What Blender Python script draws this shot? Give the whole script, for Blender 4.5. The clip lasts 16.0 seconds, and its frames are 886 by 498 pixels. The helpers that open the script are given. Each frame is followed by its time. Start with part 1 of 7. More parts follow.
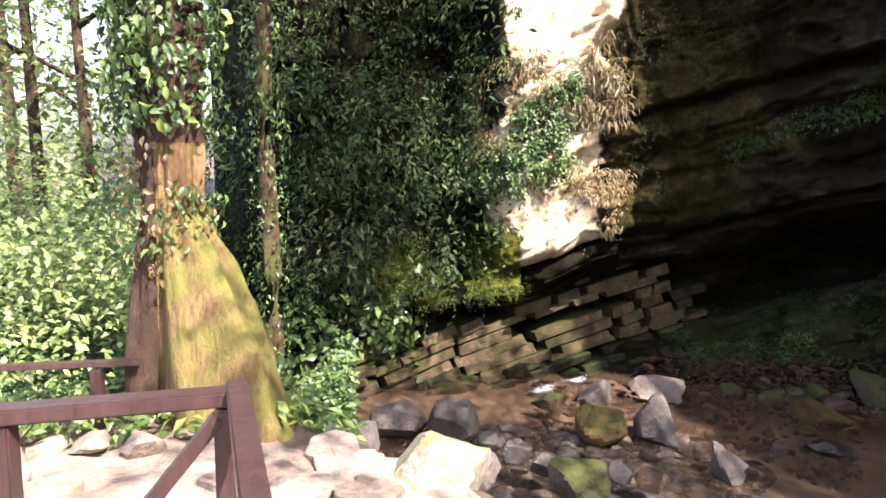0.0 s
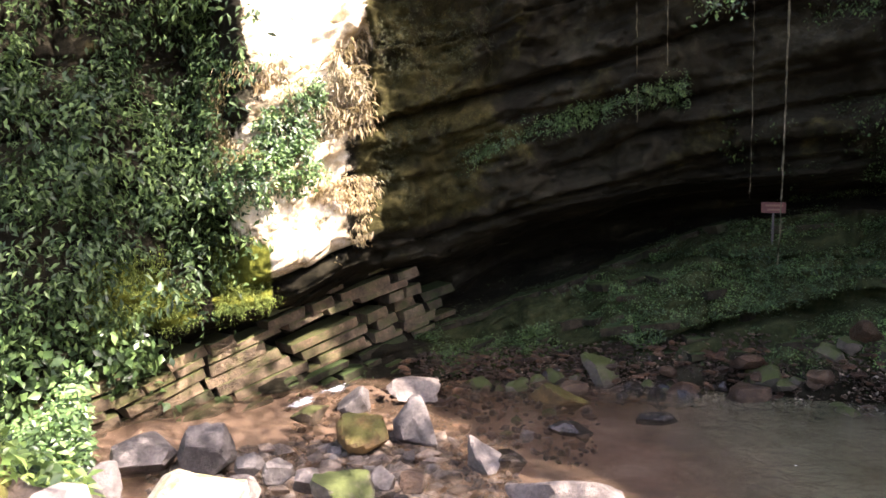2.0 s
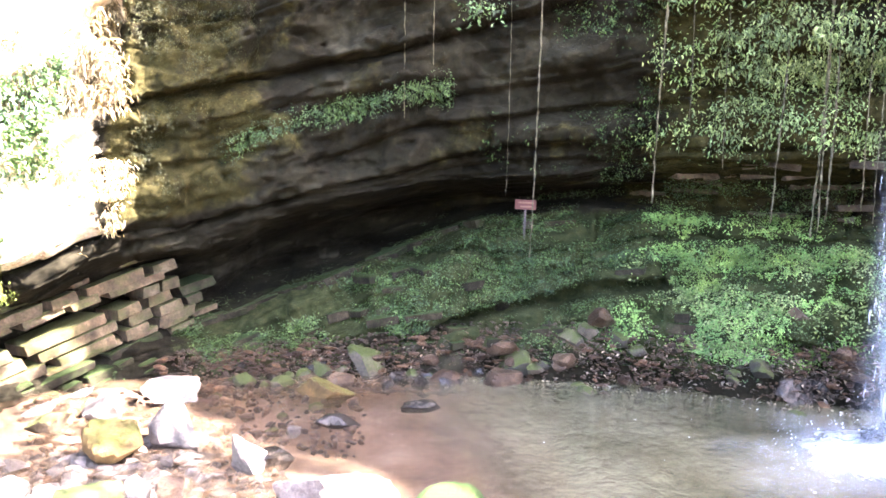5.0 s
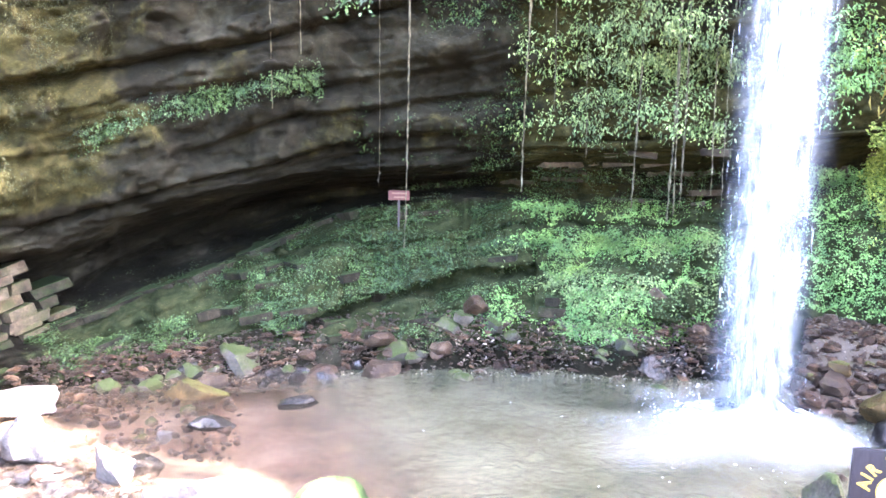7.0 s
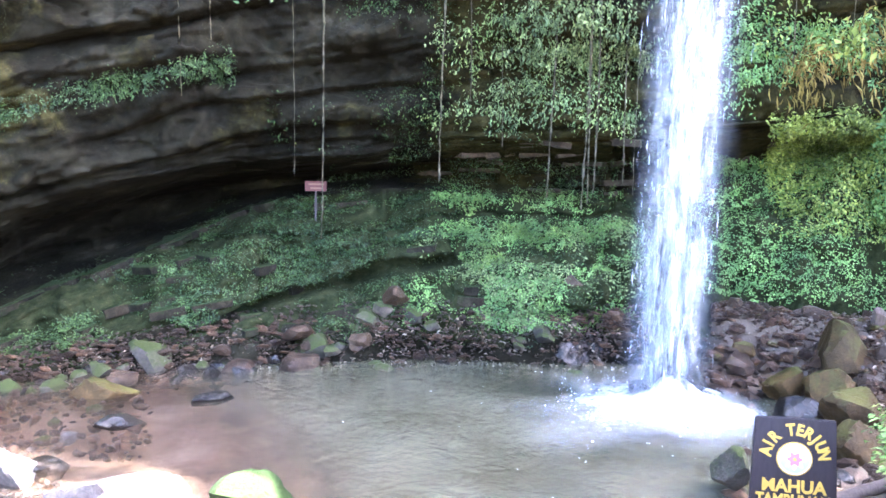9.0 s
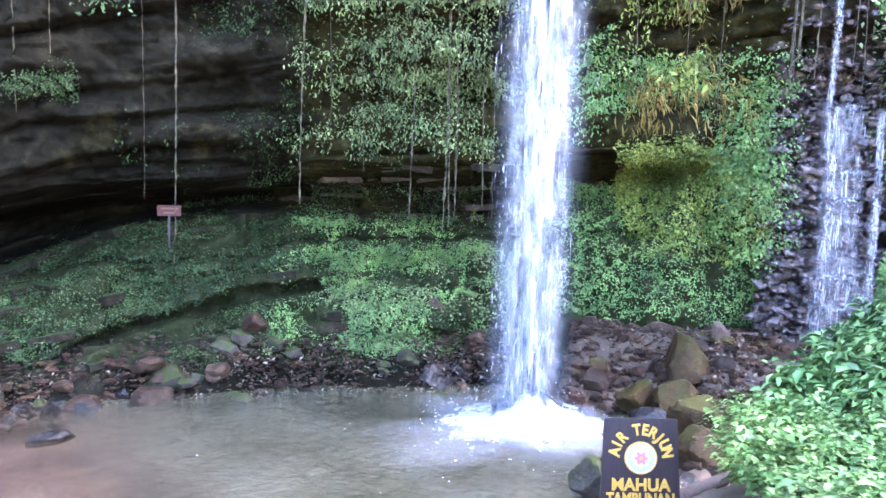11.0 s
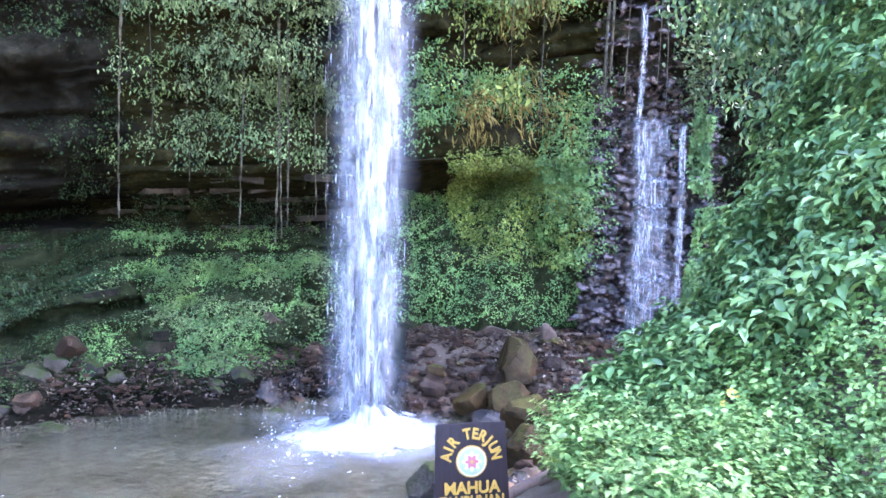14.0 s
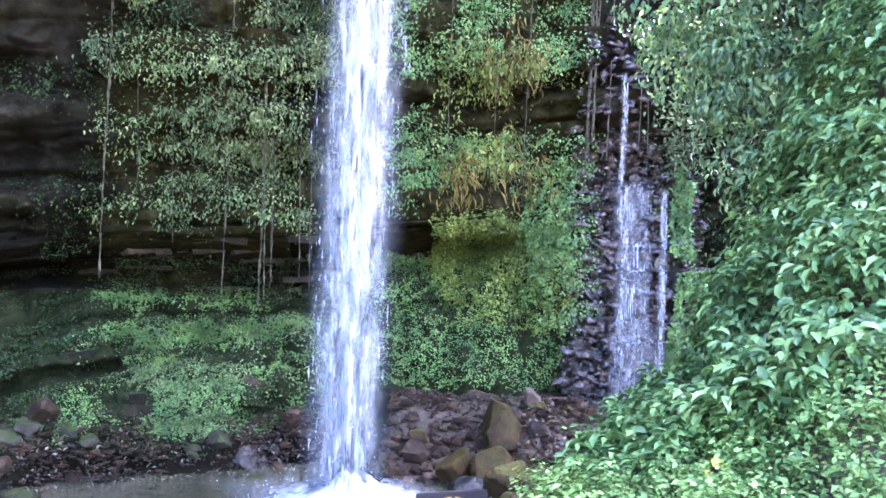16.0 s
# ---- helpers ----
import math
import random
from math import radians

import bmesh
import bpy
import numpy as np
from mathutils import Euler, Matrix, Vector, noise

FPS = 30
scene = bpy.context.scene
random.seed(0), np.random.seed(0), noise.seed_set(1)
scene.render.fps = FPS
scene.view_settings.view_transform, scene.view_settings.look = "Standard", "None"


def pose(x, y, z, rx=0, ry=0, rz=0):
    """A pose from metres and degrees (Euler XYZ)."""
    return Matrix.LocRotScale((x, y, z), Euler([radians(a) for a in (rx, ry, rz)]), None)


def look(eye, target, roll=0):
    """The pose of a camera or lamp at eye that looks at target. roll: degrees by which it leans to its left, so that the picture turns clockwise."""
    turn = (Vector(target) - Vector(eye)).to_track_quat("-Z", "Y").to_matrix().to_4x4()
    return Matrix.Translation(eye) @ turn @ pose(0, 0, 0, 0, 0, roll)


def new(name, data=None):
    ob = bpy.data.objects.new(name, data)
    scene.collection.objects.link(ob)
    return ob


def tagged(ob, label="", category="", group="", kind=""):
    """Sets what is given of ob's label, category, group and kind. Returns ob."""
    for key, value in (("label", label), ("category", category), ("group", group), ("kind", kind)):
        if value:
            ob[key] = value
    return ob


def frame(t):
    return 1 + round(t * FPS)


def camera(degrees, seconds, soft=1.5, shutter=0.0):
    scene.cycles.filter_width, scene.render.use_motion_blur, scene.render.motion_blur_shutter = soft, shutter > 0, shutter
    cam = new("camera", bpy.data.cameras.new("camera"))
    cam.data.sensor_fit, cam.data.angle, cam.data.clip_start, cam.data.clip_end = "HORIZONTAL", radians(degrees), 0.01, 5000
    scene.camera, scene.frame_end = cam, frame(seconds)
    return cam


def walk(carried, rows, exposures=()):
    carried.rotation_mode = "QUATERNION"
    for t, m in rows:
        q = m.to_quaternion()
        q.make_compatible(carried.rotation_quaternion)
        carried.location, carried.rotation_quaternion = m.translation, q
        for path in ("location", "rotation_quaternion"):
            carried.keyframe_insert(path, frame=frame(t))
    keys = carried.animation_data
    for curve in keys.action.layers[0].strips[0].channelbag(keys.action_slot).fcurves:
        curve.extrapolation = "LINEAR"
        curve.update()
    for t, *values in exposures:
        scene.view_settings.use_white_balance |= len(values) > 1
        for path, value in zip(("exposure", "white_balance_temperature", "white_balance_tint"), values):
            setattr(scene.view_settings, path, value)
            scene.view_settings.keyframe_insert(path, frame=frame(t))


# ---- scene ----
cam = camera(60.0, 16.0, soft=1.6)

PATH = [
    (0, pose(-0.080, -0.176, 4.144, 82.80, 0.08, 0.10)),
    (0.5, pose(-0.060, -0.140, 4.144, 83.61, 0.56, -1.17)),
    (1, pose(-0.069, -0.082, 4.121, 83.04, 0.09, -6.46)),
    (1.5, pose(-0.070, -0.030, 4.133, 82.59, 2.19, -14.43)),
    (2, pose(-0.047, 0.020, 4.133, 83.25, 0.75, -18.49)),
    (2.5, pose(-0.066, 0.059, 4.118, 84.49, -0.16, -19.91)),
    (3, pose(-0.093, 0.080, 4.084, 83.93, -0.81, -20.80)),
    (3.5, pose(-0.090, 0.114, 4.123, 84.66, -0.01, -24.98)),
    (4, pose(-0.096, 0.143, 4.132, 83.71, -0.50, -29.09)),
    (6.5, pose(-0.060, 0.121, 4.141, 82.86, -1.58, -43.36)),
    (7, pose(-0.050, 0.135, 4.130, 82.40, -1.38, -45.24)),
    (7.5, pose(-0.037, 0.153, 4.118, 82.39, -1.68, -47.00)),
    (8, pose(-0.031, 0.148, 4.111, 82.03, -1.18, -47.95)),
    (10.5, pose(0.095, 0.064, 3.833, 84.47, -2.19, -58.50)),
    (11, pose(0.110, 0.048, 3.834, 85.01, -1.75, -60.97)),
    (11.5, pose(0.116, 0.035, 3.839, 85.29, -1.71, -63.06)),
    (12, pose(0.118, 0.022, 3.845, 85.38, -0.94, -64.87)),
    (12.5, pose(0.130, 0.006, 3.845, 85.39, -1.30, -67.02)),
    (13, pose(0.140, -0.005, 3.844, 85.76, -0.76, -69.25)),
    (13.5, pose(0.147, -0.017, 3.847, 85.96, -1.20, -71.35)),
    (14, pose(0.156, -0.033, 3.853, 86.02, -1.29, -72.92)),
    (14.5, pose(0.166, -0.039, 3.858, 86.62, -1.07, -73.79)),
    (15, pose(0.162, -0.044, 3.868, 87.59, -1.52, -74.02)),
    (15.5, pose(0.164, -0.041, 3.877, 89.31, -1.74, -74.26)),
    (16, pose(0.172, -0.043, 3.873, 90.63, -1.72, -74.07)),
]
EXPOSURES = [(0, 2.25, 6400, 26), (1.5, 2.75, 6450, 28), (2.5, 3.6, 6450, 30), (3.5, 4.3, 6450, 31), (6.5, 5.92, 5800, 27), (7.2, 5.92, 5700, 27), (8.2, 5.57, 5500, 26), (10.5, 5.14, 5330, 29), (13, 4.84, 5270, 30), (16, 4.79, 5370, 32)]
walk(cam, PATH, EXPOSURES)

# ---- world, sun ----
SUN_AZ, SUN_EL = 136.0, 48.5          # degrees clockwise from +y, and above the horizon
world = bpy.data.worlds.new("world")
scene.world = world
world.use_nodes = True
wn, wl = world.node_tree.nodes, world.node_tree.links
sky = wn.new("ShaderNodeTexSky")
sky.sky_type, sky.sun_disc = "NISHITA", False
sky.dust_density, sky.air_density = 3.5, 1.0
sky.sun_elevation, sky.sun_rotation = radians(SUN_EL), radians(SUN_AZ)
wl.new(sky.outputs[0], wn["Background"].inputs[0])
wn["Background"].inputs[1].default_value = 0.15
sun_data = bpy.data.lights.new("sun", "SUN")
sun_data.energy, sun_data.angle, sun_data.color = 4.1, radians(0.6), (1.0, 0.94, 0.82)
sun = new("sun", sun_data)
_d = Vector((math.sin(radians(SUN_AZ)) * math.cos(radians(SUN_EL)), math.cos(radians(SUN_AZ)) * math.cos(radians(SUN_EL)), math.sin(radians(SUN_EL))))
sun.matrix_world = look(_d * 60, (0, 0, 0))


# ---- materials ----
def ramp(nodes, links, fac, stops):
    r = nodes.new("ShaderNodeValToRGB")
    els = r.color_ramp.elements
    while len(els) < len(stops):
        els.new(0.5)
    for e, (p, c) in zip(els, stops):
        e.position, e.color = p, (*c, 1)
    links.new(fac, r.inputs[0])
    return r.outputs[0]


def noise_tex(nodes, links, scale, detail=4.0, rough=0.6, stretch=None, distort=0.0):
    n = nodes.new("ShaderNodeTexNoise")
    n.inputs["Scale"].default_value, n.inputs["Detail"].default_value = scale, detail
    n.inputs["Roughness"].default_value, n.inputs["Distortion"].default_value = rough, distort
    tc = nodes.new("ShaderNodeNewGeometry")
    src = tc.outputs["Position"]
    if stretch:
        m = nodes.new("ShaderNodeVectorMath")
        m.operation = "MULTIPLY"
        m.inputs[1].default_value = stretch
        links.new(src, m.inputs[0])
        src = m.outputs[0]
    links.new(src, n.inputs["Vector"])
    return n.outputs["Fac"]


def math_node(nodes, links, op, a, b):
    m = nodes.new("ShaderNodeMath")
    m.operation = op
    m.use_clamp = True
    for i, v in enumerate((a, b)):
        if isinstance(v, (int, float)):
            m.inputs[i].default_value = v
        else:
            links.new(v, m.inputs[i])
    return m.outputs[0]


def mix_col(nodes, links, fac, a, b):
    m = nodes.new("ShaderNodeMix")
    m.data_type = "RGBA"
    for sock, v in ((m.inputs["Factor"], fac), (m.inputs["A"], a), (m.inputs["B"], b)):
        if isinstance(v, tuple):
            sock.default_value = (*v, 1)
        elif isinstance(v, (int, float)):
            sock.default_value = v
        else:
            links.new(v, sock)
    return m.outputs["Result"]


def material(name):
    m = bpy.data.materials.new(name)
    m.use_nodes = True
    return m, m.node_tree.nodes, m.node_tree.links, m.node_tree.nodes["Principled BSDF"]


def add_bump(nodes, links, bsdf, height, strength, distance):
    b = nodes.new("ShaderNodeBump")
    b.inputs["Strength"].default_value, b.inputs["Distance"].default_value = strength, distance
    links.new(height, b.inputs["Height"])
    links.new(b.outputs[0], bsdf.inputs["Normal"])


def rock_material(name, dark, light, stain, scale=1.6, rough=0.85, moss=0.0, moss_col=(0.07, 0.11, 0.018), bump=0.9, stretch=(1, 1, 1), gloss=0.3, random=True, island=False):
    m, n, l, p = material(name)
    big = noise_tex(n, l, scale, 6, 0.65, stretch)
    fine = noise_tex(n, l, scale * 9, 5, 0.7, stretch)
    c = ramp(n, l, big, [(0.32, dark), (0.52, light), (0.72, stain)])
    grain = ramp(n, l, fine, [(0.3, (0.45, 0.45, 0.45)), (0.7, (1.25, 1.2, 1.15))])
    mul = n.new("ShaderNodeMix")
    mul.data_type, mul.blend_type = "RGBA", "MULTIPLY"
    mul.inputs["Factor"].default_value = 0.8
    l.new(c, mul.inputs["A"])
    l.new(grain, mul.inputs["B"])
    col = mul.outputs["Result"]
    if random:
        oi = n.new("ShaderNodeObjectInfo")
        tint = ramp(n, l, oi.outputs["Random"], [(0.0, (0.7, 0.68, 0.66)), (0.5, (1.0, 0.97, 0.93)), (1.0, (1.25, 1.15, 1.05))])
        mul2 = n.new("ShaderNodeMix")
        mul2.data_type, mul2.blend_type = "RGBA", "MULTIPLY"
        mul2.inputs["Factor"].default_value = 1.0
        l.new(col, mul2.inputs["A"])
        l.new(tint, mul2.inputs["B"])
        col = mul2.outputs["Result"]
    if island:
        gi = n.new("ShaderNodeNewGeometry")
        tint = ramp(n, l, gi.outputs["Random Per Island"], [(0.0, (0.35, 0.33, 0.32)), (0.5, (0.85, 0.80, 0.76)), (0.88, (1.3, 1.15, 1.0)), (1.0, (1.7, 1.6, 1.5))])
        mul3 = n.new("ShaderNodeMix")
        mul3.data_type, mul3.blend_type = "RGBA", "MULTIPLY"
        mul3.inputs["Factor"].default_value = 1.0
        l.new(col, mul3.inputs["A"])
        l.new(tint, mul3.inputs["B"])
        col = mul3.outputs["Result"]
    if moss:
        geo = n.new("ShaderNodeNewGeometry")
        sep = n.new("ShaderNodeSeparateXYZ")
        l.new(geo.outputs["Normal"], sep.inputs[0])
        patch = noise_tex(n, l, 2.6, 8, 0.75)
        up = math_node(n, l, "MULTIPLY", sep.outputs[2], 0.35)
        s = math_node(n, l, "ADD", patch, up)
        mask = ramp(n, l, s, [(0.74 - 0.38 * moss, (0, 0, 0)), (0.96 - 0.38 * moss, (0.9, 0.9, 0.9))])
        mc = mix_col(n, l, fine, tuple(v * 0.5 for v in moss_col), tuple(v * 1.5 for v in moss_col))
        col = mix_col(n, l, mask, col, mc)
    l.new(col, p.inputs["Base Color"])
    p.inputs["Roughness"].default_value = rough
    p.inputs["Specular IOR Level"].default_value = gloss
    add_bump(n, l, p, fine, bump, 0.03)
    return m


def leaf_material(name, dark, mid, light, rough=0.40, glow=0.25, gloss=0.5, even=0.0):
    """even: how much the single leaves resemble each other; tufts then differ more."""
    m, n, l, p = material(name)
    dark, light = (tuple(a + (b - a) * even for a, b in zip(c, mid)) for c in (dark, light))
    dark, mid, light = (tuple(v * 0.86 + 0.14 * (0.35 * c[0] + 0.5 * c[1] + 0.15 * c[2]) for v in c) for c in (dark, mid, light))
    geo = n.new("ShaderNodeNewGeometry")
    c = ramp(n, l, geo.outputs["Random Per Island"], [(0.0, dark), (0.5, mid), (0.93, light), (1.0, tuple(v * 1.25 for v in light))])
    patch = noise_tex(n, l, 0.8 + 1.4 * even, 3, 0.6)
    tint = ramp(n, l, patch, [(0.35, (0.6 - 0.2 * even, 0.66 - 0.2 * even, 0.6 - 0.2 * even)), (0.65, (1.25 + 0.25 * even, 1.2 + 0.2 * even, 1.0))])
    mul = n.new("ShaderNodeMix")
    mul.data_type, mul.blend_type = "RGBA", "MULTIPLY"
    mul.inputs["Factor"].default_value = 1.0
    l.new(c, mul.inputs["A"])
    l.new(tint, mul.inputs["B"])
    col = mul.outputs["Result"]
    l.new(col, p.inputs["Base Color"])
    p.inputs["Roughness"].default_value = rough
    p.inputs["Specular IOR Level"].default_value = gloss
    tr = n.new("ShaderNodeBsdfTranslucent")
    l.new(col, tr.inputs[0])
    mx = n.new("ShaderNodeMixShader")
    mx.inputs[0].default_value = glow
    l.new(p.outputs[0], mx.inputs[1])
    l.new(tr.outputs[0], mx.inputs[2])
    l.new(mx.outputs[0], n["Material Output"].inputs[0])
    return m


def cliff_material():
    """Rock darkened to carry the grotto's shade and paled to carry the sunlit corner, with olive moss and green moss
    where the mesh says so; borders broken up by noise.
    """
    m, n, l, p = material("cliff_rock")
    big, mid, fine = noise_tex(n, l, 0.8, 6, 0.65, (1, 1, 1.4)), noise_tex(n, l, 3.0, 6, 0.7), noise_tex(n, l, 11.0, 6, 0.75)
    # near-black base stands in for the shade of a canopy that isn't built
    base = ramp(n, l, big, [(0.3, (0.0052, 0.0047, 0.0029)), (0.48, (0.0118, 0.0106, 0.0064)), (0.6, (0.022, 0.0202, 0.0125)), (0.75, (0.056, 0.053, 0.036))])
    # same rock made pale, so that the corner reads as sunlit
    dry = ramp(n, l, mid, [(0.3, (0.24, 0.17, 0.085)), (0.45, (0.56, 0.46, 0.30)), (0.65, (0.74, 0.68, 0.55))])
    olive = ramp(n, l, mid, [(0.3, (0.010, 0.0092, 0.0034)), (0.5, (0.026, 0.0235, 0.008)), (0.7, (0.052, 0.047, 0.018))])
    green = ramp(n, l, mid, [(0.3, (0.010, 0.013, 0.005)), (0.5, (0.026, 0.032, 0.013)), (0.7, (0.05, 0.055, 0.024))])
    lime = ramp(n, l, mid, [(0.3, (0.022, 0.028, 0.005)), (0.5, (0.075, 0.085, 0.013)), (0.7, (0.15, 0.16, 0.028))])
    col = base
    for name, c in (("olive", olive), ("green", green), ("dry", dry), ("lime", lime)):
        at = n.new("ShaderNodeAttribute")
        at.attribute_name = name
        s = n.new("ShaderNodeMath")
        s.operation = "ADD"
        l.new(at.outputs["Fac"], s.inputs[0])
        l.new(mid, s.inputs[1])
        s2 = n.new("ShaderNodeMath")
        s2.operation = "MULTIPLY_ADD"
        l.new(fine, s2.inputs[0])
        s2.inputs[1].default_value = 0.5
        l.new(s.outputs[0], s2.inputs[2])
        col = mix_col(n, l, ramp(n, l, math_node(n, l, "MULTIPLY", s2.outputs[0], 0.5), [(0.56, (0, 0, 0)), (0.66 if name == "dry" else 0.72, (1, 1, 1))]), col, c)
    # pale lichen flecks and dark seepage
    fleck = ramp(n, l, noise_tex(n, l, 26.0, 3, 0.6), [(0.60, (0, 0, 0)), (0.70, (0.75, 0.75, 0.75))])
    fleck = math_node(n, l, "MULTIPLY", fleck, ramp(n, l, noise_tex(n, l, 1.7, 4, 0.6), [(0.42, (0, 0, 0)), (0.6, (1, 1, 1))]))
    bright = n.new("ShaderNodeMix")
    bright.data_type, bright.blend_type = "RGBA", "MULTIPLY"
    bright.inputs["Factor"].default_value = 1.0
    l.new(col, bright.inputs["A"])
    l.new(mix_col(n, l, fleck, (1, 1, 1), (3.4, 3.3, 3.0)), bright.inputs["B"])
    col = bright.outputs["Result"]
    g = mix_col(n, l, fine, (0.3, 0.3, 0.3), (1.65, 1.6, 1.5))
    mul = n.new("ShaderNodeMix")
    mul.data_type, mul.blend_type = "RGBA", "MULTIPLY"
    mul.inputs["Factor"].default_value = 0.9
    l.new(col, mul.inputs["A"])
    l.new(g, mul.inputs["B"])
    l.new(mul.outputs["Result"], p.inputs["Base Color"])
    p.inputs["Roughness"].default_value = 0.95
    p.inputs["Specular IOR Level"].default_value = 0.06
    add_bump(n, l, p, fine, 1.0, 0.04)
    return m


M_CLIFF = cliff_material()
M_LEDGE = rock_material("mossy_ledge", (0.012, 0.010, 0.006), (0.03, 0.026, 0.017), (0.06, 0.053, 0.036), 4.0, 0.9, moss=0.55, moss_col=(0.03, 0.048, 0.013), gloss=0.15)
M_BROWNLEDGE = rock_material("damp_brown_ledge", (0.028, 0.022, 0.014), (0.068, 0.054, 0.034), (0.13, 0.105, 0.07), 4.0, 0.7, moss=0.38, moss_col=(0.045, 0.06, 0.014))
# pale copy of the cliff rock: the corner's sunlight is put into the colour
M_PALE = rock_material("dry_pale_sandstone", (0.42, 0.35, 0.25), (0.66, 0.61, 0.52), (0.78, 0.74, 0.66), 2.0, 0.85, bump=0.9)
M_STRATA = rock_material("bedded_sandstone", (0.035, 0.026, 0.015), (0.105, 0.080, 0.048), (0.23, 0.18, 0.115), 3.0, 0.85, moss=0.6, moss_col=(0.055, 0.062, 0.014), bump=1.0)
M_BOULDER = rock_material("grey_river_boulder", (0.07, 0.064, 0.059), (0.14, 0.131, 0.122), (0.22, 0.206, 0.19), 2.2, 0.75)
M_MOSSY = rock_material("mossy_boulder", (0.045, 0.04, 0.03), (0.09, 0.08, 0.062), (0.16, 0.145, 0.115), 2.2, 0.8, moss=0.52, moss_col=(0.042, 0.056, 0.009))
M_BOULDERMIX = rock_material("mixed_river_stones", (0.045, 0.036, 0.028), (0.12, 0.105, 0.09), (0.21, 0.19, 0.165), 5.0, 0.7, random=False, island=True)
M_SHOREMIX = rock_material("wet_shore_stones", (0.022, 0.013, 0.008), (0.072, 0.045, 0.027), (0.15, 0.10, 0.06), 7.0, 0.5, random=False, gloss=0.18, island=True)
# stone colour raised to carry part of the sunlight on the path boulder
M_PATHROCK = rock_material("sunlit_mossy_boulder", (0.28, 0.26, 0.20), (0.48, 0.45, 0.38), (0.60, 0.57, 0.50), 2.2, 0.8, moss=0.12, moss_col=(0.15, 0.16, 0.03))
M_LIMEROCK = rock_material("lime_mossed_boulder", (0.03, 0.03, 0.02), (0.05, 0.05, 0.034), (0.09, 0.088, 0.06), 3.0, 0.9, moss=0.95, moss_col=(0.020, 0.042, 0.004))
M_OLIVE = rock_material("olive_brown_rock", (0.035, 0.024, 0.009), (0.08, 0.053, 0.02), (0.15, 0.10, 0.042), 2.4, 0.55, moss=0.2, moss_col=(0.08, 0.08, 0.018), gloss=0.2)
M_WETROCK = rock_material("wet_brown_rock", (0.022, 0.014, 0.009), (0.062, 0.041, 0.025), (0.14, 0.10, 0.065), 3.0, 0.5, gloss=0.28)
M_WETDARK = rock_material("wet_dark_rock", (0.010, 0.009, 0.007), (0.027, 0.023, 0.019), (0.10, 0.09, 0.08), 6.0, 0.22, gloss=0.5, bump=0.5)
# base lightened and pale-stained to carry part of the wet sheen
M_WETCHIP = rock_material("wet_cascade_stone", (0.028, 0.022, 0.020), (0.09, 0.075, 0.070), (0.32, 0.29, 0.275), 5.0, 0.2, gloss=1.0, bump=0.6, island=True)
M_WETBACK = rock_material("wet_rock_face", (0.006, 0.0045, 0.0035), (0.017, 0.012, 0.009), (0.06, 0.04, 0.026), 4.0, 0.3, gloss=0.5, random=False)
M_PATH = rock_material("pale_path_stone", (0.20, 0.165, 0.13), (0.32, 0.275, 0.225), (0.43, 0.38, 0.32), 2.5, 0.9)


def ground_material():
    """Reddish bed under water, dark leafy earth on the banks."""
    m, n, l, p = material("bed_and_earth")
    geo = n.new("ShaderNodeNewGeometry")
    sep = n.new("ShaderNodeSeparateXYZ")
    l.new(geo.outputs["Position"], sep.inputs[0])
    big, fine = noise_tex(n, l, 1.3, 6, 0.65), noise_tex(n, l, 14.0, 5, 0.7)
    bed = ramp(n, l, big, [(0.3, (0.11, 0.066, 0.038)), (0.5, (0.20, 0.128, 0.078)), (0.7, (0.29, 0.205, 0.135))])
    earth = ramp(n, l, big, [(0.3, (0.045, 0.032, 0.02)), (0.5, (0.085, 0.062, 0.04)), (0.7, (0.13, 0.105, 0.065))])
    h = n.new("ShaderNodeMath")
    h.operation = "MULTIPLY_ADD"
    l.new(big, h.inputs[0])
    h.inputs[1].default_value = 0.5
    l.new(sep.outputs[2], h.inputs[2])
    col = mix_col(n, l, ramp(n, l, h.outputs[0], [(0.35, (0, 0, 0)), (0.6, (1, 1, 1))]), bed, earth)
    g = mix_col(n, l, fine, (0.5, 0.5, 0.5), (1.4, 1.35, 1.3))
    mul = n.new("ShaderNodeMix")
    mul.data_type, mul.blend_type = "RGBA", "MULTIPLY"
    mul.inputs["Factor"].default_value = 0.8
    l.new(col, mul.inputs["A"])
    l.new(g, mul.inputs["B"])
    l.new(mul.outputs["Result"], p.inputs["Base Color"])
    p.inputs["Roughness"].default_value = 0.75
    add_bump(n, l, p, fine, 0.8, 0.04)
    return m


M_GROUND = ground_material()
M_BARK = rock_material("brown_bark", (0.035, 0.022, 0.014), (0.07, 0.044, 0.029), (0.12, 0.08, 0.055), 9.0, 0.9, stretch=(1, 1, 0.35))
M_MOSSBARK = rock_material("mossy_bark", (0.045, 0.028, 0.015), (0.14, 0.09, 0.045), (0.28, 0.20, 0.11), 4.0, 0.9, moss=0.68, moss_col=(0.135, 0.14, 0.03), bump=1.0, stretch=(1, 1, 0.4))
M_SLIMBARK = rock_material("dim_mossy_bark", (0.03, 0.02, 0.012), (0.07, 0.05, 0.028), (0.13, 0.10, 0.06), 7.0, 0.9, moss=0.5, moss_col=(0.05, 0.055, 0.012))
M_LEAF = leaf_material("green_leaf", (0.024, 0.051, 0.017), (0.060, 0.128, 0.034), (0.145, 0.255, 0.068))
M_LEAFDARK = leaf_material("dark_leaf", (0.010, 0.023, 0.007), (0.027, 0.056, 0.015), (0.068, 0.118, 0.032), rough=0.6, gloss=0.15)
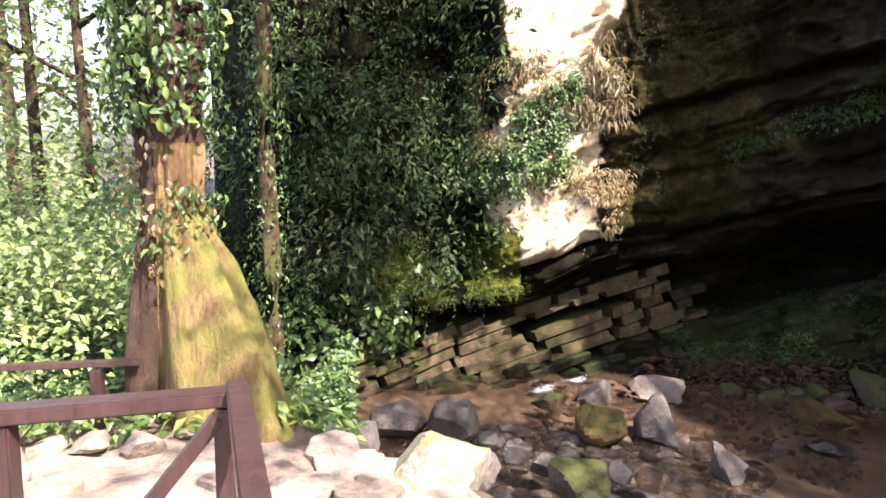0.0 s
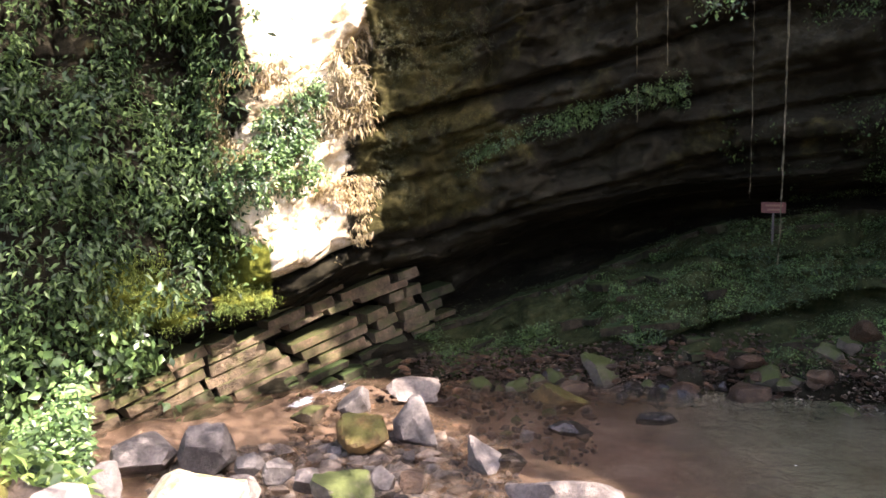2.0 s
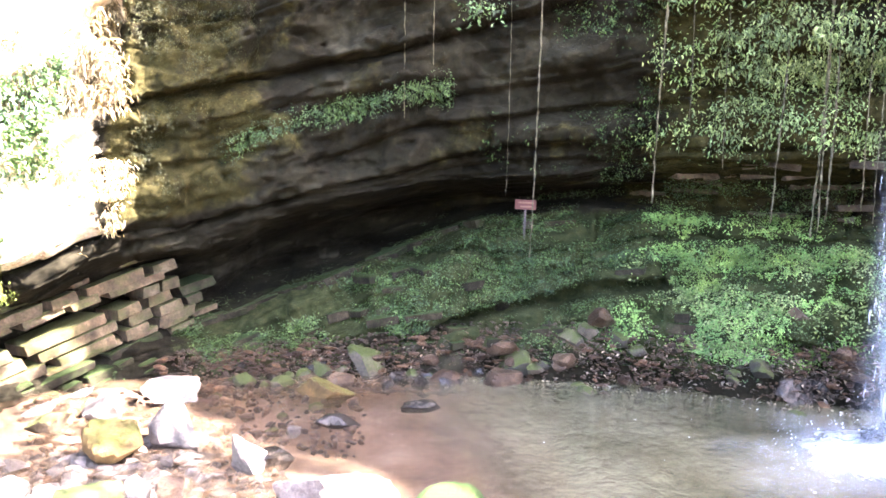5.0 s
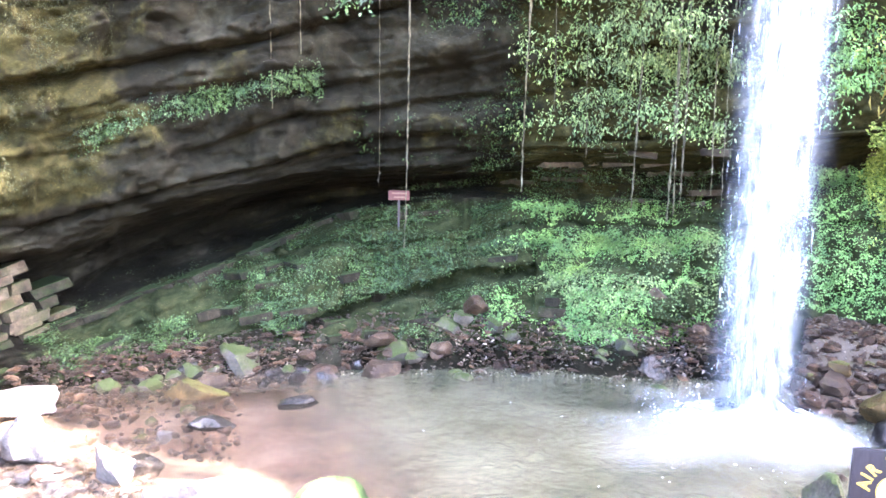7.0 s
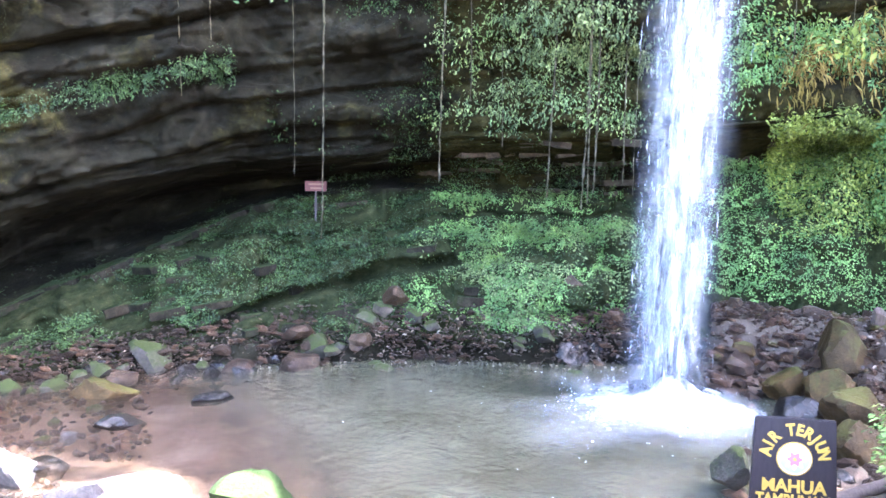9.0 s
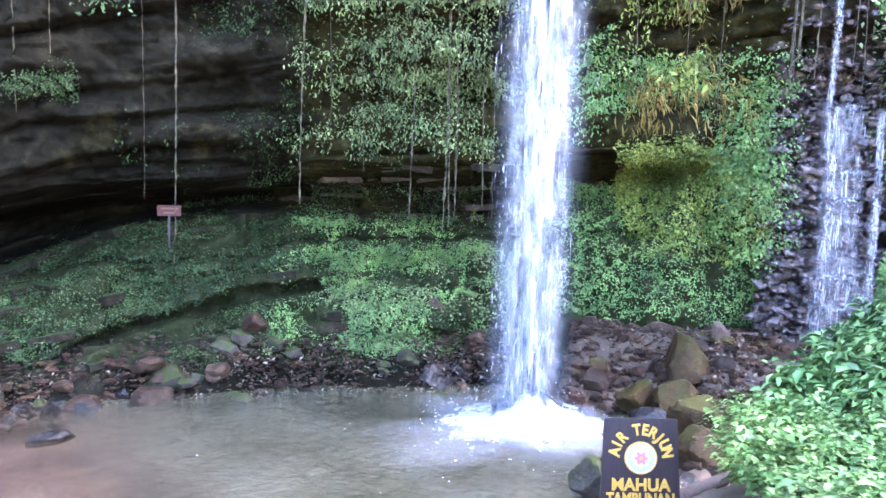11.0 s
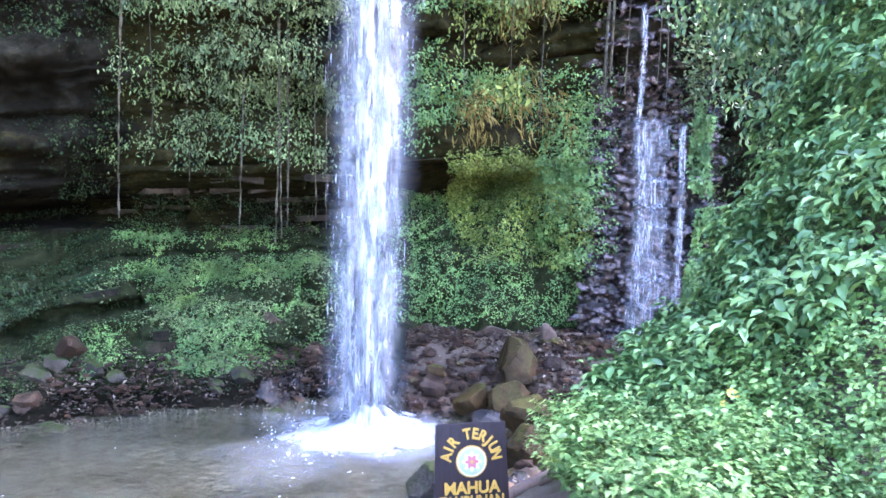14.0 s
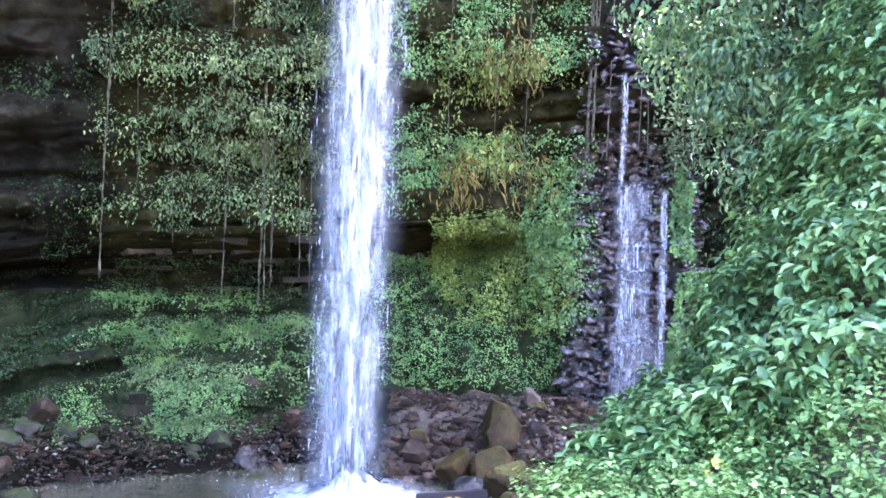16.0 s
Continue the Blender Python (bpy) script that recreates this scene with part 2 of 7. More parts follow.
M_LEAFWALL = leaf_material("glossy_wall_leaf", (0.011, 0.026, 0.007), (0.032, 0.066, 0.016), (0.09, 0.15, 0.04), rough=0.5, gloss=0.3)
M_LEAFBLUE = leaf_material("bluish_leaf", (0.05, 0.082, 0.026), (0.135, 0.19, 0.062), (0.27, 0.34, 0.125), rough=0.5, gloss=0.3)
M_BROAD = leaf_material("broad_bank_leaf", (0.039, 0.103, 0.026), (0.113, 0.235, 0.066), (0.265, 0.441, 0.139), glow=0.25, rough=0.45, gloss=0.4)
M_LEAFPALE = leaf_material("pale_leaf", (0.074, 0.130, 0.036), (0.185, 0.275, 0.075), (0.330, 0.435, 0.14), glow=0.35, gloss=0.35)
# lime is the plants' hue; extra brightness makes up for scant sky light
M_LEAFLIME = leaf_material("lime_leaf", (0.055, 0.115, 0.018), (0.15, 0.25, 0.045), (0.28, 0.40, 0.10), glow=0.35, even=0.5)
M_MOSS = leaf_material("hanging_moss", (0.045, 0.065, 0.010), (0.115, 0.155, 0.024), (0.23, 0.29, 0.055), glow=0.3, rough=0.8, gloss=0.1)
# yellow-green hue is real, its brightness raised in place of missing sky light
M_FERN = leaf_material("yellow_green_fern", (0.075, 0.12, 0.014), (0.20, 0.265, 0.035), (0.42, 0.50, 0.09), glow=0.35, gloss=0.25, even=0.15)
M_SHRUB = leaf_material("shrub_leaf", (0.02, 0.062, 0.018), (0.075, 0.165, 0.052), (0.20, 0.32, 0.12), rough=0.42, gloss=0.45)
# M_CARPET's brighter copy: the slope's brightening towards the fall is put into colour
M_FRESH = leaf_material("fresh_green_leaf", (0.06, 0.145, 0.036), (0.165, 0.325, 0.085), (0.32, 0.49, 0.16), glow=0.25, rough=0.5, gloss=0.3, even=0.5)
M_BANKPALE = leaf_material("pale_bank_leaf", (0.059, 0.118, 0.023), (0.147, 0.250, 0.051), (0.265, 0.382, 0.090), glow=0.3, rough=0.55, gloss=0.25)
M_BANK = leaf_material("bank_leaf", (0.039, 0.103, 0.018), (0.127, 0.260, 0.049), (0.284, 0.441, 0.115), glow=0.25, rough=0.5, gloss=0.3)
M_STRAW = leaf_material("dry_fern", (0.13, 0.09, 0.04), (0.28, 0.21, 0.10), (0.45, 0.36, 0.19), glow=0.4)
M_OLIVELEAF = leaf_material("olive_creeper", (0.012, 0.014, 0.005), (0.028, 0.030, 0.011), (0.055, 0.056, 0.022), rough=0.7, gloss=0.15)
M_OCHRE = leaf_material("ochre_dead_fern", (0.10, 0.07, 0.012), (0.23, 0.165, 0.03), (0.38, 0.29, 0.07), rough=0.8, gloss=0.1)
M_LITTER = leaf_material("fallen_leaf", (0.030, 0.016, 0.009), (0.085, 0.048, 0.026), (0.30, 0.23, 0.17), rough=0.3, gloss=0.6, glow=0.05)
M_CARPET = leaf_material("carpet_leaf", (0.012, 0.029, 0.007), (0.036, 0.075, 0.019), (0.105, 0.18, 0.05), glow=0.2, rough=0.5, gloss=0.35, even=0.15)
M_VINE = rock_material("vine_bark", (0.035, 0.033, 0.02), (0.11, 0.105, 0.062), (0.24, 0.225, 0.15), 9.0, 0.9)


def wood_material(name, dark, light, rough=0.55):
    m, n, l, p = material(name)
    g = noise_tex(n, l, 5.0, 6, 0.7, (6, 6, 1.0), 0.4)
    l.new(ramp(n, l, g, [(0.3, dark), (0.7, light)]), p.inputs["Base Color"])
    p.inputs["Roughness"].default_value = rough
    add_bump(n, l, p, g, 0.3, 0.01)
    return m


M_RAIL = wood_material("reddish_brown_painted_wood", (0.026, 0.014, 0.013), (0.065, 0.034, 0.031), 0.28)
M_SIGN = wood_material("dark_brown_board", (0.022, 0.014, 0.012), (0.04, 0.027, 0.024), 0.45)
M_LOG = wood_material("dead_wood", (0.09, 0.06, 0.04), (0.2, 0.14, 0.10), 0.8)


def plain(name, col, rough=0.6):
    m, n, l, p = material(name)
    f = noise_tex(n, l, 30.0, 4, 0.7)
    l.new(mix_col(n, l, f, tuple(v * 0.75 for v in col), tuple(min(1, v * 1.2) for v in col)), p.inputs["Base Color"])
    p.inputs["Roughness"].default_value = rough
    return m


M_YELLOW = plain("yellow_lettering", (0.60, 0.35, 0.05))
M_YELLOWLEAF = plain("withered_leaf", (0.72, 0.50, 0.08))
M_WHITE = plain("white_paint", (0.75, 0.75, 0.74))
M_BLUE = plain("pale_blue_paint", (0.42, 0.46, 0.60))
M_RED = plain("red_paint", (0.55, 0.18, 0.16))
M_REDBAR = plain("faded_lettering", (0.16, 0.075, 0.045))
M_REDSIGN = plain("orange_red_board", (0.085, 0.020, 0.011))


def water_material():
    m, n, l, p = material("pool_water")
    p.inputs["Roughness"].default_value = 0.05
    p.inputs["IOR"].default_value = 1.33
    murk = noise_tex(n, l, 0.5, 3, 0.5)
    deep = ramp(n, l, murk, [(0.35, (0.070, 0.067, 0.038)), (0.65, (0.120, 0.113, 0.070))])
    # Murky and deep towards the fall, clear and shallow where the stream leaves the pool.
    geo = n.new("ShaderNodeNewGeometry")
    dot = n.new("ShaderNodeVectorMath")
    dot.operation = "DOT_PRODUCT"
    dot.inputs[1].default_value = (0.16, -0.09, 0)
    l.new(geo.outputs["Position"], dot.inputs[0])
    wob = math_node(n, l, "MULTIPLY", noise_tex(n, l, 0.45, 3, 0.6), 0.35)
    s = n.new("ShaderNodeMath")
    l.new(dot.outputs["Value"], s.inputs[0])
    l.new(wob, s.inputs[1])
    l.new(mix_col(n, l, ramp(n, l, s.outputs[0], [(0.25, (0, 0, 0)), (0.7, (1, 1, 1))]), (0.11, 0.074, 0.045), deep), p.inputs["Base Color"])
    l.new(ramp(n, l, s.outputs[0], [(0.22, (0.42, 0.42, 0.42)), (0.62, (0.94, 0.94, 0.94))]), p.inputs["Alpha"])
    rip = noise_tex(n, l, 4.5, 6, 0.65, (1, 1, 1), 0.8)
    add_bump(n, l, p, rip, 0.8, 0.09)
    return m


def spray_material(name, low, high, alpha, scale, stretch, streak=0.0):
    """White water: threads that let light through between them."""
    m, n, l, p = material(name)
    p.inputs["Base Color"].default_value = (0.82, 0.83, 0.85, 1)
    p.inputs["Roughness"].default_value = 0.35
    f = noise_tex(n, l, scale, 4, 0.55, stretch)
    if streak:
        fine = noise_tex(n, l, scale * 2.6, 3, 0.6, (stretch[0], stretch[1], stretch[2] * 0.35))
        f = math_node(n, l, "ADD", math_node(n, l, "MULTIPLY", f, 1 - streak), math_node(n, l, "MULTIPLY", fine, streak))
    a = ramp(n, l, f, [(low, (0, 0, 0)), (high, (alpha,) * 3)])
    at = n.new("ShaderNodeAttribute")
    at.attribute_name = "fade"
    l.new(math_node(n, l, "MULTIPLY", a, at.outputs["Fac"]), p.inputs["Alpha"])
    return m


M_WATER = water_material()
M_FALL = spray_material("falling_water", 0.42, 0.62, 0.66, 4.6, (1.6, 1.6, 0.45), 0.42)
M_THREAD = spray_material("water_thread", 0.30, 0.66, 0.42, 12.0, (1.5, 1.5, 0.5))
M_MIST = spray_material("fine_spray", 0.20, 0.85, 0.14, 3.0, (2, 2, 0.5))
M_VEIL = spray_material("thin_water_veil", 0.40, 0.66, 0.62, 7.0, (2.2, 2.2, 0.3), 0.5)
M_FOAM, _n, _l, _p = material("white_foam")
_p.inputs["Base Color"].default_value = (0.88, 0.9, 0.93, 1)
_p.inputs["Roughness"].default_value = 0.5
_f = noise_tex(_n, _l, 9.0, 5, 0.7)
add_bump(_n, _l, _p, _f, 0.8, 0.05)
M_FOAMCORE = spray_material("boiling_foam", 0.05, 0.30, 1.0, 3.5, (1, 1, 1))
M_FOAMEDGE = spray_material("thin_foam", 0.28, 0.85, 0.8, 5.0, (1, 1, 1))
M_FOAMSHEET = spray_material("foam_on_water", 0.30, 0.56, 1.0, 6.0, (1, 1, 1))


# ---- geometry helpers ----
def smoothstep(a, b, x):
    t = np.clip((x - a) / (b - a), 0, 1)
    return t * t * (3 - 2 * t)


_perm = np.random.RandomState(7).rand(64, 64, 64)


def vnoise(p):
    """Value noise of points (n, 3), in -1 to 1."""
    i = np.floor(p).astype(int)
    f = p - i
    f = f * f * (3 - 2 * f)
    out = 0
    for a in (0, 1):
        for b in (0, 1):
            for c in (0, 1):
                w = (f[:, 0] if a else 1 - f[:, 0]) * (f[:, 1] if b else 1 - f[:, 1]) * (f[:, 2] if c else 1 - f[:, 2])
                out = out + w * _perm[(i[:, 0] + a) % 64, (i[:, 1] + b) % 64, (i[:, 2] + c) % 64]
    return out * 2 - 1


def fbm(p, octaves=4, gain=0.5):
    out, amp, p = 0, 1.0, np.asarray(p, float)
    for o in range(octaves):
        out = out + amp * vnoise(p + 13.7 * o)
        amp, p = amp * gain, p * 2.03
    return out


def polar(az, r):
    a = np.radians(az)
    return np.sin(a) * r, np.cos(a) * r


def mesh_ob(name, verts, faces, mat, parent=None, smooth=True, label=""):
    me = bpy.data.meshes.new(name)
    me.from_pydata(np.asarray(verts).tolist() if isinstance(verts, np.ndarray) else verts, [], faces.tolist() if isinstance(faces, np.ndarray) else faces)
    me.materials.append(mat)
    if smooth:
        me.polygons.foreach_set("use_smooth", [True] * len(me.polygons))
    me.update()
    ob = new(name, me)
    if parent:
        ob.parent = parent
    if label:
        tagged(ob, label)
    return ob


def set_fade(ob, values):
    """How solid white water is, vertex by vertex."""
    ob.data.attributes.new("fade", "FLOAT", "POINT").data.foreach_set("value", np.broadcast_to(np.asarray(values, np.float32), (len(ob.data.vertices),)).copy())
    return ob


def part(name, bm, mat, parent=None, label="", smooth=False):
    """Links a bmesh as one mesh object under a thing."""
    me = bpy.data.meshes.new(name)
    bm.normal_update()
    bm.to_mesh(me)
    bm.free()
    me.materials.append(mat)
    if smooth:
        me.polygons.foreach_set("use_smooth", [True] * len(me.polygons))
    ob = new(name, me)
    if parent:
        ob.parent = parent
    if label:
        tagged(ob, label)
    return ob


def empty(name, place, label, category, group=""):
    ob = new(name)
    ob.location = place
    ob.empty_display_size = 0.1
    return tagged(ob, label, category, group)


def grid_faces(nu, nv):
    i, j = np.meshgrid(np.arange(nu - 1), np.arange(nv - 1), indexing="ij")
    a = (i * nv + j).ravel()
    return np.stack([a, a + nv, a + nv + 1, a + 1], 1)


def leaf_object(name, v, f, mat, parent):
    me = bpy.data.meshes.new(name)
    me.vertices.add(len(v))
    me.vertices.foreach_set("co", v.ravel())
    me.loops.add(f.size)
    me.loops.foreach_set("vertex_index", f.ravel())
    me.polygons.add(len(f))
    me.polygons.foreach_set("loop_start", np.arange(0, f.size, 3))
    me.materials.append(mat)
    me.update(calc_edges=True)
    ob = new(name, me)
    if parent:
        ob.parent = parent
    return ob


def leaf_cloud(name, pos, out, size, mat, aspect=0.45, droop=0.5, spread=0.9, seed=1, parent=None, fold=0.18, ovate=False):
    """Many pointed, folded leaves at pos, facing roughly along out (both (n, 3)); size: lengths."""
    rs = np.random.RandomState(seed)
    n = len(pos)
    size = np.broadcast_to(np.asarray(size, float), (n,)) * rs.uniform(0.65, 1.35, n)
    nrm = out + spread * rs.normal(0, 0.6, (n, 3))
    nrm /= np.linalg.norm(nrm, axis=1, keepdims=True) + 1e-9
    tip = rs.normal(0, 1, (n, 3))
    tip[:, 2] -= droop * 1.6
    tip -= nrm * (tip * nrm).sum(1, keepdims=True)
    tip /= np.linalg.norm(tip, axis=1, keepdims=True) + 1e-9
    side = np.cross(nrm, tip)
    L, w = size[:, None], (size * aspect)[:, None] * 0.5
    lift = nrm * (size * fold)[:, None]
    if ovate:
        pts = [pos]
        for u, k in ((0.28, 0.95), (0.68, 0.85)):
            pts += [pos + tip * L * u + side * w * k + lift * k, pos + tip * L * u, pos + tip * L * u - side * w * k + lift * k]
        pts.append(pos + tip * L - nrm * (size * 0.16)[:, None])
        v = np.stack(pts, 1).reshape(-1, 3)
        k = np.arange(n)[:, None] * 8
        tris = [(0, 2, 1), (0, 3, 2), (1, 2, 5), (1, 5, 4), (2, 3, 6), (2, 6, 5), (4, 5, 7), (5, 6, 7)]
        f = np.stack([k + list(t) for t in tris], 1).reshape(-1, 3)
        return leaf_object(name, v, f, mat, parent)
    a = pos
    b = pos + tip * L * 0.45 + side * w + lift * 0.6
    c = pos + tip * L - nrm * (size * 0.12)[:, None]
    d = pos + tip * L * 0.45 - side * w + lift * 0.6
    e = pos + tip * L * 0.5
    v = np.stack([a, b, c, d, e], 1).reshape(-1, 3)
    k = np.arange(n)[:, None] * 5
    f = np.stack([k + [0, 4, 1], k + [1, 4, 2], k + [0, 3, 4], k + [3, 2, 4]], 1).reshape(-1, 3)
    return leaf_object(name, v, f, mat, parent)


_ico = {}


def rock_mesh(seed, rough=0.4, level=3, cuts=14):
    """A boulder of radius about 1: a sphere cut by random planes, worn and pitted."""
    if level not in _ico:
        bm = bmesh.new()
        bmesh.ops.create_icosphere(bm, subdivisions=level, radius=1)
        _ico[level] = np.array([v.co[:] for v in bm.verts]), np.array([[v.index for v in f.verts] for f in bm.faces])
        bm.free()
    v, f = _ico[level]
    rs = np.random.RandomState(seed)
    d = np.ones(len(v)) * 1.2
    for _ in range(cuts):
        n = rs.normal(0, 1, 3)
        n /= np.linalg.norm(n)
        c = v @ n
        h = rs.uniform(0.48, 0.82)
        d = np.where(c > 0.05, np.minimum(d, h / np.maximum(c, 0.05)), d)
    p = v * d[:, None]
    p = p * (1 + rough * 0.18 * fbm(p * 1.7 + seed * 3.1, 4)[:, None])
    p = p / np.abs(p).max(0)
    me = bpy.data.meshes.new("boulder")
    me.from_pydata(p.tolist(), [], f.tolist())
    me.polygons.foreach_set("use_smooth", [True] * len(me.polygons))
    me.set_sharp_from_angle(angle=radians(22))
    return me


_rocks = {}


def boulder(name, x, y, z, sx, sy, sz, mat, label, seed=0, turn=None, group="", parent=None, level=4, category="rock"):
    """A rock whose middle is at x, y, z and whose half sizes are sx, sy, sz."""
    key = (seed % 14, level, mat.name)
    if key not in _rocks:
        _rocks[key] = rock_mesh(seed % 14 + 5, level=level)
        _rocks[key].materials.append(mat)
    ob = new(name, _rocks[key])
    rs = random.Random(seed * 7 + 3)
    t = turn if turn is not None else rs.uniform(0, 360)
    ob.matrix_world = pose(x, y, z, rs.uniform(-12, 12), rs.uniform(-12, 12), t) @ Matrix.Diagonal((sx, sy, sz, 1))
    if parent:
        ob.parent = parent
    else:
        tagged(ob, label, category, group)
    return ob


def bar_bm(bm, a, b, w, h, up=(0, 0, 1), bevel=0.006):
    """A squared timber from a to b, added to bm."""
    a, b = Vector(a), Vector(b)
    d = (b - a)
    q = d.to_track_quat("X", "Z").to_matrix().to_4x4()
    r = bmesh.ops.create_cube(bm, size=1)
    m = Matrix.Translation((a + b) / 2) @ q @ Matrix.Diagonal((d.length, w, h, 1))
    bmesh.ops.transform(bm, matrix=m, verts=r["verts"])
    es = list({e for v in r["verts"] for e in v.link_edges})
    bmesh.ops.bevel(bm, geom=es, offset=bevel, segments=2, affect="EDGES")


def tube_bm(bm, pts, radii, sides=6):
    rings = []
    for i, (p, r) in enumerate(zip(pts, radii)):
        p = Vector(p)
        d = Vector(pts[min(i + 1, len(pts) - 1)]) - Vector(pts[max(i - 1, 0)])
        q = d.to_track_quat("Z", "Y")
        rings.append([bm.verts.new(p + q @ Vector((math.cos(k * 2 * math.pi / sides) * r, math.sin(k * 2 * math.pi / sides) * r, 0))) for k in range(sides)])
    for a, b in zip(rings, rings[1:]):
        for k in range(sides):
            bm.faces.new((a[k], a[(k + 1) % sides], b[(k + 1) % sides], b[k]))
    bm.faces.new(rings[0][::-1])
    bm.faces.new(rings[-1])


# ---- the cliff: an amphitheatre round the pool ----
def along(az, *knots):
    """Smooth curve over the azimuth through (az, value) knots."""
    k = np.array(knots, float)
    base = np.interp(az, k[:, 0], k[:, 1])
    lo, hi = np.interp(np.asarray(az) - 1.6, k[:, 0], k[:, 1]), np.interp(np.asarray(az) + 1.6, k[:, 0], k[:, 1])
    return (base + lo + hi) / 3


def shore(az):
    return along(az, (-60, 60), (-30, 40), (-20, 22), (-14, 13.2), (-10, 12.6), (3, 13.6), (20, 14.2), (30, 14.0), (46, 14.0), (63, 14.4), (72, 15.0), (80, 15.9), (90, 17.0), (100, 17.0), (112, 15), (136, 12))


def slope_tan(az):
    return along(az, (-30, -0.30), (-10, -0.328), (5, -0.272), (19.5, -0.205), (28, -0.152), (38, -0.078), (46, -0.056), (62, -0.072), (68, -0.06), (75, -0.02), (83, 0.0), (90, -0.14), (112, -0.14))


def lip_tan(az):
    return along(az, (-30, -0.25), (-12, -0.25), (-4, -0.20), (6, -0.163), (11.5, -0.112), (18, -0.098), (24, -0.063), (34, -0.022), (46, -0.012), (50, 0.012), (64, 0.021), (75, 0.045), (83, 0.06), (92, 0.06), (112, 0.06))


def slope_run(az):
    return along(az, (-14, 0.05), (-6, 0.1), (6, 0.5), (19, 1.6), (30, 2.4), (46, 2.6), (62, 2.2), (72, 1.4), (80, 0.8), (85, 0.1), (112, 0.1))


def recess(az):
    return along(az, (-14, 0.1), (-8, 0.5), (0, 0.9), (10, 1.0), (20, 1.6), (30, 2.4), (40, 2.2), (50, 1.2), (62, 0.8), (75, 0.5), (82, 0.2), (86, 0.0), (112, 0.0))


def lip_r(az):
    return along(az, (-60, 60), (-30, 40), (-20, 22), (-14, 13.0), (-10, 12.4), (3, 13.3), (14, 14.0), (20, 14.2), (34, 14.2), (46, 14.5), (62, 14.9), (72, 15.2), (80, 16.0), (90, 17.1), (100, 17.0), (112, 15), (136, 12))


# The rim is out of view; its bends set where the wall's sun ends.
def rim_r(az):
    return along(az, (-60, 62), (-30, 42), (-20, 24), (-14, 15.2), (-10, 15.0), (3, 16.0), (10.8, 16.2), (13.3, 13.8), (25, 12.5), (35, 11.95), (45, 11.7), (56, 11.8), (60, 12.1), (64, 13.0), (69, 13.0), (72, 13.7), (76, 14.4), (80, 14.2), (84, 13.5), (90, 13.6), (96, 14.6), (107, 15.2), (136, 15.2))


RIM_Z = 16.0
ROWS_A, ROWS_B, ROWS_C, ROWS_D = 70, 56, 130, 40


def shelf(az, s):
    """A dark undercut that runs up across the slope."""
    mid = 0.34 + 0.26 * (az - 34) / 18
    return np.clip(1 - np.abs(s - mid) / 0.055, 0, 1) * smoothstep(33, 37, az) * smoothstep(54, 50, az)


def cushion(az, s):
    """Rounded tufts of moss with creases between them: 1 on a tuft, below -0.3 in a crease."""
    az, s = np.broadcast_arrays(np.asarray(az, float), np.asarray(s, float))
    u = np.stack([az.ravel() * 0.245, np.interp(s.ravel(), [0, 1, 2, 3], [0, 3.6, 4.8, 9.8]), 0 * s.ravel()], 1)
    u = u + 0.22 * np.stack([vnoise(u * 1.7 + 3), vnoise(u * 1.7 + 19), 0 * u[:, 0]], 1)
    return (1 - 1.8 * np.abs(vnoise(u * [1.9, 2.6, 1] + 7.5)) + 0.5 * (0.4 - np.abs(vnoise(u * [4.4, 5.6, 1] + 31.5)))).reshape(az.shape)


def beds(az):
    """Under sides of the thick beds: slope from the viewpoint, depth of the undercut, how far down it reaches, and where along the wall."""
    wall = smoothstep(12.4, 13.6, az)
    yield along(az, (12, 0.055), (14.7, 0.066), (19.3, 0.086), (24.4, 0.107), (29.2, 0.127), (33, 0.146), (38, 0.175), (46, 0.215)), 0.55, 0.30, wall * smoothstep(47, 42, az)
    yield along(az, (12, -0.031), (16.8, -0.012), (21, 0.006), (25, 0.015)), 0.16, 0.16, wall * smoothstep(25, 22, az)
    yield along(az, (31, 0.046), (34.7, 0.081), (41, 0.101), (46.4, 0.119), (51, 0.134)), 0.26, 0.22, smoothstep(31.5, 33.5, az) * smoothstep(51, 48, az)
    yield along(az, (25, -0.006), (29, 0.008), (32.7, 0.046), (37, 0.052), (40.8, 0.061), (44, 0.077), (47.7, 0.083), (54, 0.086)), 0.36, 0.34, smoothstep(25, 29, az) * smoothstep(54, 49, az)
    yield along(az, (12, -0.118), (14.9, -0.104), (19.9, -0.073), (25.3, -0.048), (32.7, -0.017), (38.7, 0.017), (43.3, 0.028), (49.5, 0.031), (58, 0.036)), 0.42, 0.55, wall * smoothstep(53, 48, az)
    yield along(az, (30, -0.038), (33.1, -0.024), (38.7, -0.001), (43.3, 0.007), (49.5, 0.011), (66, 0.016)), 0.24, 0.2, smoothstep(30, 34, az) * smoothstep(67, 62, az)
    yield along(az, (67, 0.034), (76, 0.030), (84, 0.040)), 0.5, 0.35, smoothstep(67, 69, az) * smoothstep(84, 81, az)
    yield along(az, (67, 0.205), (76, 0.200), (84, 0.235)), 0.7, 0.45, smoothstep(67, 69, az) * smoothstep(87, 84, az)
    yield along(az, (67, -0.060), (76, -0.066), (82, -0.062)), 0.28, 0.25, smoothstep(68, 70, az) * smoothstep(82, 79, az)
    yield along(az, (48, 0.118), (57, 0.108), (68, 0.112)), 0.45, 0.4, smoothstep(48, 51, az) * smoothstep(69, 67, az)
    yield along(az, (48, 0.21), (57, 0.198), (68, 0.205)), 0.45, 0.4, smoothstep(48, 51, az) * smoothstep(69, 67, az)
    yield along(az, (46, -0.020), (56, -0.018), (67, -0.026)), 0.22, 0.16, smoothstep(46, 50, az) * smoothstep(68, 66, az)


